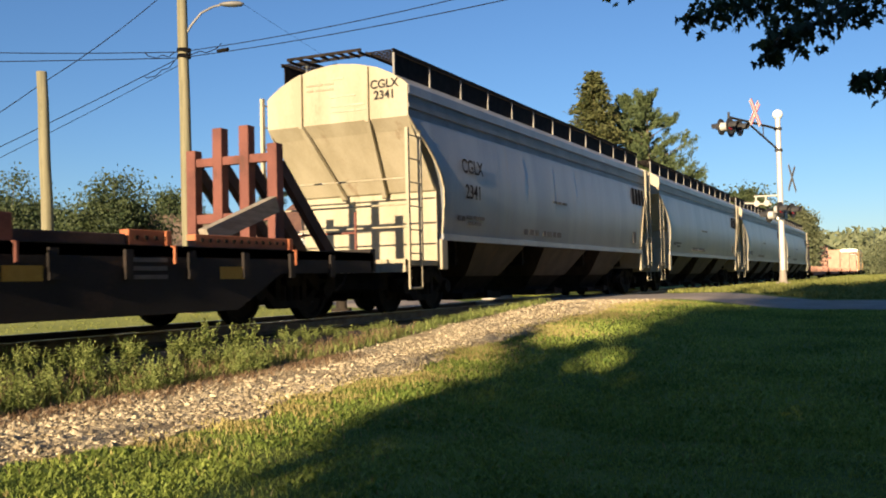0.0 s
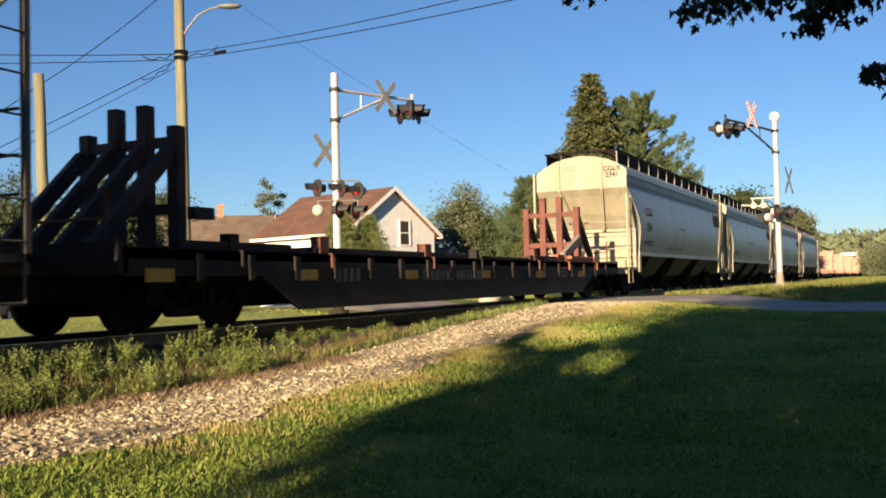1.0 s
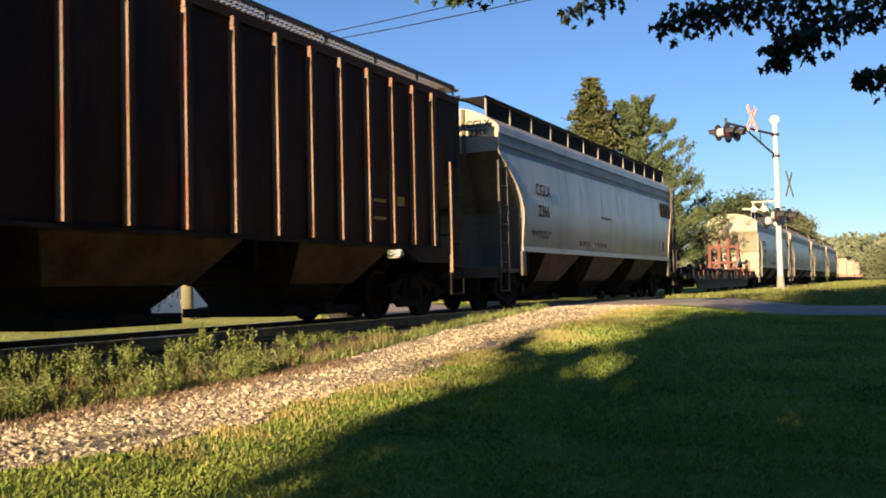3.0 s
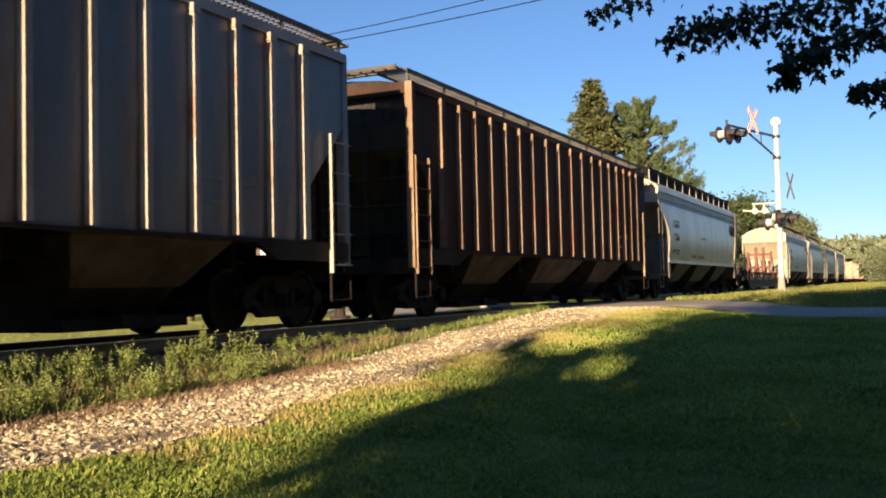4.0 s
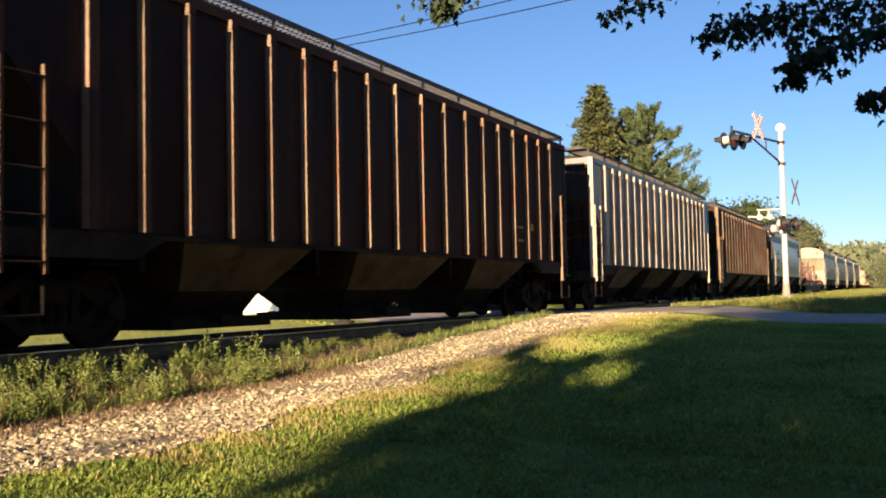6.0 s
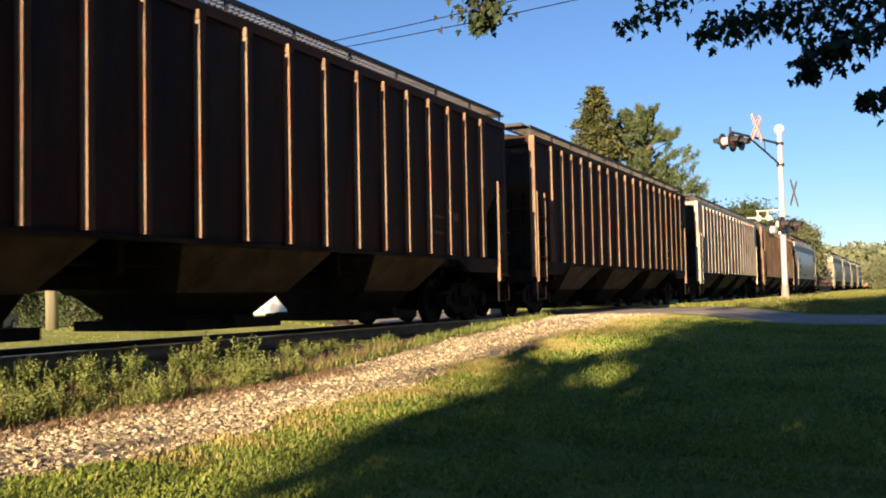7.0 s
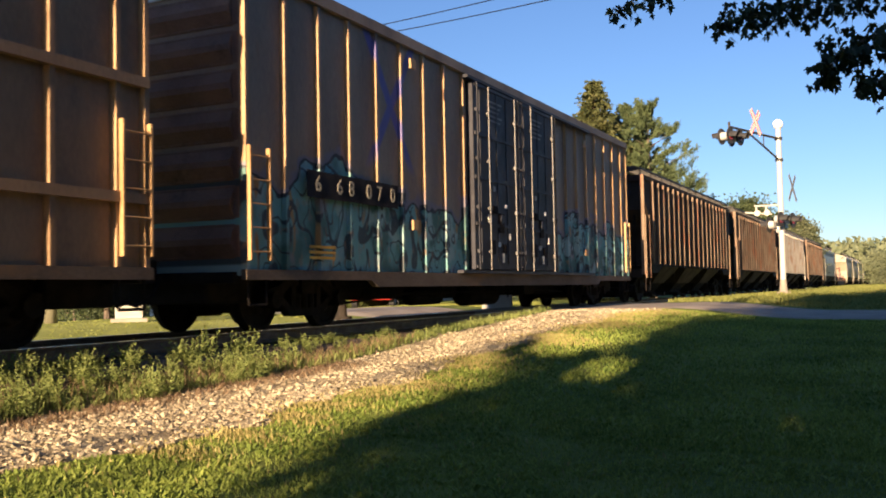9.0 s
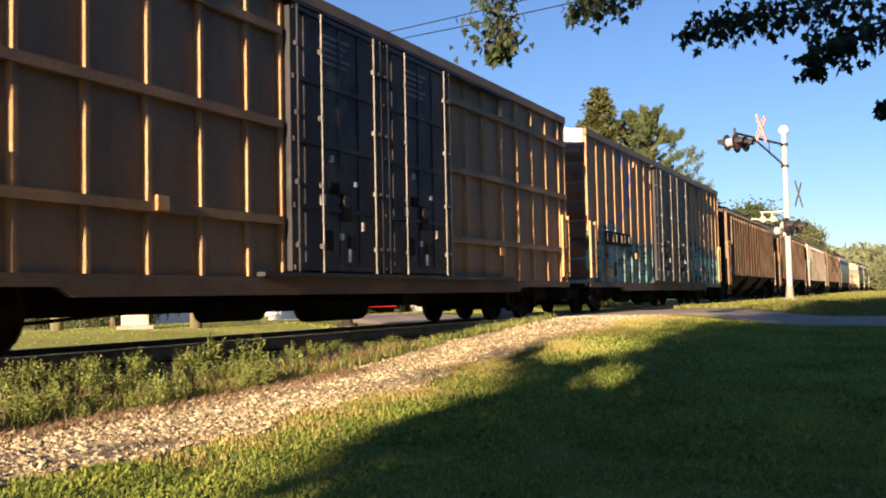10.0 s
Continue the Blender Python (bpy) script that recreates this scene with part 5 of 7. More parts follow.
    teal = mixed(rim, teal, (0.02, 0.026, 0.035))
    inside = maths("MULTIPLY", inside, maths("MULTIPLY_ADD", worn, -0.55, 1.0))
    k = nt.nodes.new("ShaderNodeMix")
    k.data_type = "RGBA"
    nt.links.new(inside, k.inputs["Factor"])
    nt.links.new(base, k.inputs[6])
    nt.links.new(teal, k.inputs[7])
    # a faint blue and red cross of older paint higher up
    high = maths("MULTIPLY", ramp(sp.outputs[2], 2.6, 3.0), ramp(maths("ABSOLUTE", maths("ADD", sp.outputs[0], 5.6), 0), 1.3, 0.9))
    cross = ramp(maths("ABSOLUTE", maths("SUBTRACT", maths("ABSOLUTE", maths("ADD", sp.outputs[0], 5.6), 0), maths("MULTIPLY", maths("ABSOLUTE", maths("SUBTRACT", sp.outputs[2], 3.75), 0), 0.7)), 0), 0.16, 0.08)
    out = mixed(maths("MULTIPLY", maths("MULTIPLY", high, cross), 0.8), k.outputs[2], (0.07, 0.09, 0.38))
    nt.links.new(out, b.inputs["Base Color"])
    return m


SPRAYED, SPRAYED_EDGE = graffiti_paint(BOXTAN), graffiti_paint(RIBTAN)
tan_car = next(c for c, x in train if x == -115.55)
for o in tan_car.children:
    if o.type == "MESH" and o.name.split(".")[0] in ("body", "side_post"):
        o.data.materials[0] = SPRAYED
        if len(o.data.materials) > 1:
            o.data.materials[1] = SPRAYED_EDGE
bm = bmesh.new()
box(bm, -8.35, -1.612, 1.97, -5.55, -1.606, 2.37)
part("number_plate", bm, DARKLET, tan_car, "black painted panel with white digits")
for x, ch in ((-8.05, "6"), (-7.45, "6"), (-7.1, "8"), (-6.55, "0"), (-6.2, "7"), (-5.75, "0")):
    lettering("digit", ch, 0.34, FADED, tan_car, put(x, -1.618, 2.17, SIDE))
bm = bmesh.new()
for z in (1.05, 1.13, 1.21):
    box(bm, -8.3, -1.612, z, -7.6, -1.606, z + 0.045)
part("small_lettering", bm, YELLOW, tan_car, "small yellow markings")


# ---- crossing signals ----
def signal_lamp(name, parent, p, to, r=0.15, can=None):
    """A flashing light: round dark backing plate, lens and hood, facing the direction to."""
    p, to = Vector(p), Vector(to).normalized()
    bm = bmesh.new()
    rod(bm, p, p + to * 0.03, r * 1.95, n=24)
    lamp = part(name, bm, SIGBLACK, parent)
    bm = bmesh.new()
    rod(bm, p - to * 0.2, p, r * 0.9, r * 1.05, n=16)
    part("housing", bm, can or SIGBLACK, lamp)
    bm = bmesh.new()
    rod(bm, p + to * 0.03, p + to * 0.06, r * 0.95, n=20)
    part("lens", bm, LENS, lamp, "dark red glass lens")
    bm = bmesh.new()
    a = to.cross(Vector((0, 0, 1))).normalized()
    up = a.cross(to)
    pts = []
    for k in range(13):
        g = math.pi * (-0.12 + 1.24 * k / 12)
        pts.append(a * math.cos(g) * r * 1.05 + up * math.sin(g) * r * 1.05)
    v0 = [bm.verts.new(p + to * 0.03 + q) for q in pts]
    v1 = [bm.verts.new(p + to * (0.40 - 0.10 * abs(k - 6) / 6) + q * 0.92) for k, q in enumerate(pts)]
    for k in range(12):
        bm.faces.new((v0[k], v0[k + 1], v1[k + 1], v1[k]))
    hood = part("hood", bm, SIGBLACK, lamp)
    sol = hood.modifiers.new("thick", "SOLIDIFY")
    sol.thickness = 0.012
    return lamp


def crossbuck(parent, p, facing, size, front, label):
    p, f = Vector(p), Vector(facing).normalized()
    a = f.cross(Vector((0, 0, 1))).normalized()
    for s in (-1, 1):
        d = (a * s + Vector((0, 0, 1.15))).normalized() * size
        bm = bmesh.new()
        bar(bm, p - d + f * 0.012 * s, p + d + f * 0.012 * s, 0.22 if front is WHITEPAINT else 0.15, 0.012, up=f)
        bl = part("crossbuck_blade", bm, front, parent, label)
        if front is WHITEPAINT:
            for e in (-1, 1):
                bm = bmesh.new()
                o = d.cross(f).normalized() * e * 0.10
                bar(bm, p - d * 0.98 + o + f * (0.012 * s + 0.012), p + d * 0.98 + o + f * (0.012 * s + 0.012), 0.019, 0.014, up=f)
                part("red_border", bm, SIGRED, bl, "red border stripe")


def crossing_signal(base, top_z, reach, arm_dir, roads, label, ball, can=None, low=True):
    """Cantilever crossing signal: mast, arm with braces, crossbucks and flashing lights."""
    sig = thing("crossing_signal", label, "crossing signal", Matrix.Translation(base), group="crossing signals")
    h = top_z - base.z
    bm = bmesh.new()
    rod(bm, (0, 0, 0), (0, 0, h), 0.115, 0.10, n=20)
    part("mast", bm, SILVER, sig, "white tubular mast", smooth=False)
    bm = bmesh.new()
    rod(bm, (0, 0, -0.1), (0, 0, 0.12), 0.30, 0.28, n=20)
    rod(bm, (0, 0, 0.12), (0, 0, 0.6), 0.16, 0.12, n=20)
    # the second signal's casting is painted dark to hide it under the train
    part("base_casting", bm, ROAD if ball else SHADEBROWN, sig)
    if ball:
        bm = bmesh.new()
        bmesh.ops.create_uvsphere(bm, u_segments=16, v_segments=10, radius=0.20)
        bmesh.ops.translate(bm, verts=bm.verts, vec=(0, 0, h + 0.12))
        part("bell", bm, WHITEPAINT, sig, "round white bell on the mast")
    d = Vector(arm_dir).normalized()
    z0 = h - 0.45
    bm = bmesh.new()
    rod(bm, (0, 0, z0), d * reach + Vector((0, 0, z0 + 0.1)), 0.045, n=10)
    rod(bm, (0, 0, z0 - 0.85), d * reach * 0.62 + Vector((0, 0, z0 + 0.0)), 0.04, n=10)
    rod(bm, d * reach * 0.32 + Vector((0, 0, z0 - 0.42)), d * reach * 0.32 + Vector((0, 0, z0)), 0.022, n=8)
    rod(bm, d * reach + Vector((0, 0, z0 + 0.28)), d * reach + Vector((0, 0, z0 - 0.3)), 0.045, n=10)
    part("arm", bm, SILVER if ball is None else SIGBLACK, sig)
    bm = bmesh.new()
    for z in (z0, z0 - 0.85):
        rod(bm, (0, 0, z - 0.05), (0, 0, z + 0.05), 0.15, n=16)
    part("clamp", bm, SIGBLACK, sig)
    for k, (to, off) in enumerate(roads):
        to = Vector(to).normalized()
        a = to.cross(Vector((0, 0, 1))).normalized()
        for s in (-1, 1):
            signal_lamp("flashing_light", sig, d * (reach - 0.1) + a * s * 0.38 + to * 0.16 + Vector((0, 0, z0 - 0.28)), to, 0.155, can)
            if low:
                signal_lamp("flashing_light", sig, a * s * 0.56 + to * 0.22 + Vector((0, 0, off)), to, 0.155, can)
        bm = bmesh.new()
        rod(bm, d * (reach - 0.1) - a * 0.45 + to * 0.08 + Vector((0, 0, z0 - 0.28)), d * (reach - 0.1) + a * 0.45 + to * 0.08 + Vector((0, 0, z0 - 0.28)), 0.035, n=8)
        if low:
            rod(bm, -a * 0.5 + to * 0.2 + Vector((0, 0, off)), a * 0.5 + to * 0.2 + Vector((0, 0, off)), 0.03, n=8)
            rod(bm, Vector((0, 0, off)), to * 0.2 + Vector((0, 0, off)), 0.04, n=8)
        part("lamp_bracket", bm, SILVER, sig)
        if not low:
            continue
        bm = bmesh.new()
        c = a * 0.0 + to * 0.16 + Vector((0, 0, off + 0.0))
        box(bm, c.x - 0.11, c.y - 0.11, c.z - 0.16, c.x + 0.11, c.y + 0.11, c.z + 0.16)
        part("junction_box", bm, SILVER, sig)
    return sig, d, h, z0


ROADWAY = Vector((0.3, 0.95, 0))
s1 = on_ground(6.3, 40.2)
sig, d, h, z0 = crossing_signal(s1, 6.75, 3.7, (-0.93, 0.36, 0), ((-ROADWAY, 2.95), (ROADWAY, 2.75)), "white cantilever crossing signal with flashing lights by the road", True, SILVER)
crossbuck(sig, d * 2.0 + Vector((0, 0, z0 + 0.42)) - ROADWAY * 0.12, -ROADWAY, 0.60, WHITEPAINT, "white crossbuck blade with red borders")
crossbuck(sig, Vector((0.1, -0.45, 4.2)), (-0.2, -0.98, 0), 0.66, GREYSHADE, "grey shaded crossbuck blade")
side = Vector((-0.12, 0.99, 0)).normalized()
bm = bmesh.new()
rod(bm, (0, 0, 3.55), side * 1.0 + Vector((0, 0, 3.55)), 0.032, n=8)
rod(bm, side * 0.35 + Vector((0, 0, 3.2)), side * 1.35 + Vector((0, 0, 3.3)), 0.035, n=8)
part("lamp_crossarm", bm, CABGREY, sig, "pale pipe crossarm")
for k in (0.55, 0.92):
    bm = bmesh.new()
    p = side * k + Vector((0, 0, 3.25))
    rod(bm, p + Vector((-0.18, -0.05, 0)), p + Vector((0.12, 0.03, 0)), 0.12, 0.09, n=14)
    rod(bm, p, p + Vector((0, 0, 0.3)), 0.035, n=6)
    part("lamp_housing", bm, CABGREY, sig, "pale lamp housing hung from the crossarm")
s2 = on_ground(31.85, 26.5)
sig2, d, h, z0 = crossing_signal(s2, 6.42, 3.1, (0.96, -0.28, 0), (((-0.74, 0.67, 0), 3.42), ((0.25, -0.97, 0), 3.05)), "white cantilever crossing signal beyond the track", None, low=False)
crossbuck(sig2, d * 1.85 + Vector((0, 0, z0 + 0.02)) - ROADWAY * 0.15, -ROADWAY, 0.58, GREYSHADE, "grey shaded crossbuck blade")
crossbuck(sig2, Vector((-0.12, 0.26, 4.5)), -ROADWAY, 0.58, GREYSHADE, "grey shaded crossbuck blade")
# three lights on the upper bracket of this mast, two and the bell on the lower one
across, toward = Vector((0.528, -0.849, 0)), Vector((-0.849, -0.528, 0))
for u, z, way, shell in ((-0.50, 3.47, -0.85, None), (0.13, 3.45, -0.85, None), (0.60, 3.38, -0.62, SILVER), (0.06, 2.87, 0.85, None), (0.50, 2.84, 0.85, None)):
    signal_lamp("flashing_light", sig2, across * u + toward * 0.16 + Vector((0, 0, z)), across * way + toward * 0.5, 0.125, shell)
for z, lift in ((3.66, 0.02), (3.12, 0.0)):
    bm = bmesh.new()
    rod(bm, across * -0.52 + toward * 0.13 + Vector((0, 0, z + lift)), across * 0.62 + toward * 0.13 + Vector((0, 0, z)), 0.022, n=8)
    for u in (-0.5, 0.1, 0.58):
        rod(bm, across * u + toward * 0.13 + Vector((0, 0, z)), across * u + toward * 0.13 + Vector((0, 0, z - 0.2)), 0.018, n=6)
    rod(bm, (0, 0, z), toward * 0.14 + Vector((0, 0, z)), 0.04, n=8)
    part("lamp_bracket", bm, WALKGREY, sig2)
bm = bmesh.new()
bmesh.ops.create_uvsphere(bm, u_segments=16, v_segments=10, radius=0.165)
bmesh.ops.translate(bm, verts=bm.verts, vec=across * -0.50 + toward * 0.15 + Vector((0, 0, 2.86)))
part("bell", bm, CABGREY, sig2, "round pale warning bell")


# ---- poles and wires ----
def wood_pole(name, base, height, r0, r1, label, lean=(0, 0)):
    ob = thing(name, label, "utility pole", Matrix.Translation(base))
    bm = bmesh.new()
    n = 8
    loft(bm, [[((r0 + (r1 - r0) * k / n) * math.cos(a * math.tau / 16) + lean[0] * k / n + 0.01 * math.sin(k * 2.1), (r0 + (r1 - r0) * k / n) * math.sin(a * math.tau / 16) + lean[1] * k / n, height * k / n - 0.05) for a in range(16)] for k in range(n + 1)])
    part("pole", bm, POLEWOOD, ob, smooth=True)
    return ob


PD = 24.0
pole_foot = on_ground(40.55, PD)
pole = wood_pole("utility_pole", pole_foot, 10.5, 0.15, 0.11, "tall weathered wooden utility pole with a street lamp", (-0.09, 0.09))
lamp_dir = Vector((0.43, -0.9, 0)).normalized()
bm = bmesh.new()
arm = [Vector((-0.05, 0, 6.75)), Vector((-0.05, 0, 7.0)) + lamp_dir * 0.15, Vector((-0.05, 0, 7.3)) + lamp_dir * 0.4, Vector((-0.05, 0, 7.45)) + lamp_dir * 0.7, Vector((-0.05, 0, 7.5)) + lamp_dir * 0.95]
for a, b in zip(arm, arm[1:]):
    rod(bm, a, b, 0.028, n=8)
part("lamp_arm", bm, WALKGREY, pole, "bent metal lamp arm")
bm = bmesh.new()
e = arm[-1]
loft(bm, [[e + lamp_dir * u + lamp_dir.cross(Vector((0, 0, 1))) * math.cos(k * math.tau / 12) * w + Vector((0, 0, 1)) * math.sin(k * math.tau / 12) * w * 0.55 for k in range(12)] for u, w in ((-0.1, 0.04), (0.0, 0.09), (0.22, 0.13), (0.42, 0.10), (0.5, 0.03))])
part("lamp_head", bm, WALKGREY, pole, "grey cobra-head street lamp", smooth=True)
for z in (0.2385 * PD + 0.67, 0.2325 * PD + 0.67):
    bm = bmesh.new()
    rod(bm, (-0.05, 0.04, z - 0.04), (-0.05, 0.04, z + 0.04), 0.17, n=14)
    part("wire_clamp", bm, WIRE, pole)
post = wood_pole("utility_pole", on_ground(48.0, 24.5), 5.85, 0.15, 0.12, "short bare wooden pole standing in grass", (-0.14, 0.07))


def wire(a, b, sag, label, r=0.012, n=24):
    a, b, r = Vector(a), Vector(b), r * 0.8
    pts = [a.lerp(b, k / n) - Vector((0, 0, 4 * sag * (k / n) * (1 - k / n))) for k in range(n + 1)]
    u = (b - a).cross(Vector((0, 0, 1))).normalized()
    w = (b - a).cross(u).normalized()
    bm = bmesh.new()
    loft(bm, [[p + (u * math.cos(k * math.tau / 6) + w * math.sin(k * math.tau / 6)) * r for k in range(6)] for p in pts])
    return tagged(part("overhead_wire", bm, WIRE, None), label, "wire", group="overhead wires")


def extended(a, b, k):
    return a + (b - a) * k


lab = "black overhead wire strung from the wooden pole"
w1, w2 = bearing(40.95, 0.2385, PD), bearing(40.95, 0.2325, PD)
wire(w1, extended(w1, bearing(50.4, 0.2346, PD + 1), 3.2), 0.2, lab, 0.014)
wire(w2, extended(w2, bearing(50.4, 0.2221, PD + 1), 3.2), 0.08, lab, 0.014)
wire(w1, extended(w1, bearing(25.5, 0.3090, 18), 2.0), 0.28, lab, 0.012)
wire(w2, extended(w2, bearing(22.8, 0.3065, 17.3), 2.0), 0.28, lab, 0.012)
wire(w2, extended(w2, bearing(50.4, 0.1436, PD + 2), 3.0), 0.15, lab, 0.013)
w3 = bearing(40.9, 0.226, PD)
wire(w3, extended(w3, bearing(50.4, 0.135, PD + 2), 3.0), 0.2, lab, 0.010)
wire(bearing(41.3, 0.305, PD), bearing(48.2, 0.2027, 24.4), 0.1, lab, 0.013)
wire(bearing(48.2, 0.2027, 24.4), bearing(56, 0.10, 28), 0.08, lab, 0.013)
# far end put at the spruce so the wire fits the camera's view
wire(bearing(40.9, 0.33, PD), bearing(18.9, 0.088, 53.6), 0.2, "thin black wire from the pole to the young spruce", 0.005)
for p, q in ((w1, bearing(25.5, 0.306, 17.5)), (w1, bearing(50.4, 0.2346, PD + 1)), (w2, bearing(50.4, 0.1436, PD + 2))):
    bm = bmesh.new()
    c = [p.lerp(q, f) + Vector((0, 0, dz)) for f, dz in ((0.03, -0.02), (0.06, -0.13), (0.10, -0.09), (0.13, -0.17), (0.18, -0.12), (0.2, -0.03))]
    for a, b in zip(c, c[1:]):
        rod(bm, a, b, 0.011, n=5)
    tagged(part("drip_loop", bm, WIRE, None), "looped slack cable beside the pole", "wire")
bm = bmesh.new()
c0, c1 = w2.lerp(bearing(22.8, 0.3065, 17.3), 0.16), w2.lerp(bearing(22.8, 0.3065, 17.3), 0.20)
rod(bm, c0 - Vector((0, 0, 0.04)), c1 - Vector((0, 0, 0.05)), 0.04, n=8)
tagged(part("cable_splice", bm, WIRE, None), "black splice sleeve on the wire", "wire")


# ---- houses ----
def house(name, origin, width, depth, eave, ridge, roof_mat, label, ridge_along="y", windows=(), chimney=None, over=0.35, swing=0.0):
    """A gabled house on its footprint: walls, two roof slopes with thickness, fascia and windows. Its front gable faces -y (or -x)."""
    turn = Matrix.Identity(4) if ridge_along == "y" else pose(0, 0, 0, 0, 0, -90)
    ob = thing(name, label, name.split("_")[-1], Matrix.Translation(origin) @ pose(0, 0, 0, 0, 0, swing) @ turn)
    w = width / 2
    bm = bmesh.new()
    loft(bm, [[(-w, y, -0.9), (w, y, -0.9), (w, y, eave), (0, y, ridge - 0.12), (-w, y, eave)] for y in (0, depth)])
    wall = part("wall", bm, SIDING, ob, "white clapboard wall")
    n = int(eave / 0.2)
    for k in range(n):
        bm = bmesh.new()
        z = k * 0.2
        box(bm, -w - 0.012, -0.018, z + 0.01, w + 0.012, 0.0, z + 0.185)
        part("siding_board", bm, SIDING, wall)
    k, z = 0, eave
    while z < ridge - 0.5:
        f = 1 - (z + 0.19 - eave) / (ridge - 0.12 - eave)
        bm = bmesh.new()
        box(bm, -w * f, -0.018, z + 0.01, w * f, 0.0, z + 0.185)
        part("siding_board", bm, SIDING, wall)
        z += 0.2
    for s in (-1, 1):
        a = Vector((s * (w + over), 0, eave - over * (ridge - eave) / w))
        bm = bmesh.new()
        loft(bm, [[(0, y, ridge), (a.x, y, a.z), (a.x, y, a.z - 0.12), (0, y, ridge - 0.14)] for y in (-over, depth + over)])
        roof = part("roof_slope", bm, roof_mat, ob)
        rows = 14
        for r in range(rows):
            f0, f1 = r / rows, (r + 1.12) / rows
            p, q = Vector((0, 0, ridge + 0.012)).lerp(a + Vector((0, 0, 0.012)), f0), Vector((0, 0, ridge + 0.035)).lerp(a + Vector((0, 0, 0.035)), min(f1, 1.0))
            bm = bmesh.new()
            loft(bm, [[(p.x, y, p.z), (q.x, y, q.z), (q.x, y, q.z - 0.02), (p.x, y, p.z - 0.02)] for y in (-over, depth + over)])
            part("shingle_course", bm, roof_mat, roof)
        bm = bmesh.new()
        loft(bm, [[(0, y, ridge + 0.03), (a.x, y, a.z + 0.03), (a.x, y, a.z - 0.2), (0, y, ridge - 0.2)] for y in (-over - 0.03, -over)])
        part("fascia_board", bm, WHITEPAINT, ob, "white gable trim board")
        bm = bmesh.new()
        box(bm, min(a.x, a.x + s * 0.05), -over, a.z - 0.16, max(a.x, a.x + s * 0.05), depth + over, a.z)
        part("gutter", bm, WHITEPAINT, ob)
    for x, z, ww, hh in windows:
        bm = bmesh.new()
        box(bm, x - ww / 2, -0.03, z, x + ww / 2, -0.02, z + hh)
        win = part("window", bm, GLASS, ob, "dark double-hung window")
        bm = bmesh.new()
        for x0, z0, x1, z1 in ((-ww / 2 - 0.1, z - 0.08, ww / 2 + 0.1, z), (-ww / 2 - 0.1, z + hh, ww / 2 + 0.1, z + hh + 0.1), (-ww / 2 - 0.1, z, -ww / 2, z + hh), (ww / 2, z, ww / 2 + 0.1, z + hh), (-ww / 2, z + hh * 0.5 - 0.03, ww / 2, z + hh * 0.5 + 0.03)):
            box(bm, x + x0, -0.07, z0, x + x1, -0.018, z1)
        part("window_frame", bm, WHITEPAINT, win)
    if chimney:
        cx, cy, ct = chimney
        bm = bmesh.new()
        box(bm, cx - 0.22, cy - 0.22, eave, cx + 0.22, cy + 0.22, ct)
        box(bm, cx - 0.26, cy - 0.26, ct - 0.15, cx + 0.26, cy + 0.26, ct - 0.03)
        part("chimney", bm, BRICK, ob, "red brick chimney")
    return ob


house("house", Vector((46.75, 25.49, -0.25)), 6.9, 7.4, 3.85, 6.22, SHINGLE, "white clapboard house with a red-brown shingle roof", windows=((0.98, 3.05, 0.72, 1.3), (-2.0, 0.9, 0.9, 1.3), (2.1, 0.9, 0.9, 1.3)), swing=-16)
house("house", Vector((52.7, 38.0, -0.25)), 8.4, 7.6, 3.0, 5.62, SHINGLE2, "low white bungalow with a brown shingle roof and chimney", chimney=(0.0, 3.2, 6.35), windows=((-1.2, 1.0, 1.0, 1.0),), swing=38.5)
house("garden_shed", Vector((54.6, 25.6, -0.25)), 2.6, 3.0, 2.25, 3.1, SHINGLE2, "small white shed with a dark roof beside the house", swing=-16, over=0.25)


# ---- trees ----
def leaf_mesh(name, centres, axes, length, width, material, parent, r):
    """Rhombic leaf pieces: centre, long axis, length and width each, with a random roll and a slight fold."""
    n = len(centres)
    axes = axes / np.maximum(np.linalg.norm(axes, axis=1, keepdims=True), 1e-6)
    side = np.cross(axes, r.normal(size=(n, 3)))
    side /= np.maximum(np.linalg.norm(side, axis=1, keepdims=True), 1e-6)
    up = np.cross(axes, side)
    L, W = np.asarray(length).reshape(-1, 1), np.asarray(width).reshape(-1, 1)
    v = np.stack([centres - axes * L / 2, centres + side * W / 2 + up * W * 0.12, centres + axes * L / 2, centres - side * W / 2 + up * W * 0.12], 1).reshape(-1, 3)
    k = np.arange(n) * 4
    return raw(name, v.tolist(), np.stack([k, k + 1, k + 2, k + 3], 1).tolist(), material, parent)


def trunk_mesh(bm, pts, radii, n=10):
    for (p, q), (a, b) in zip(zip(pts, pts[1:]), zip(radii, radii[1:])):
        rod(bm, p, q, a, b, n=n)


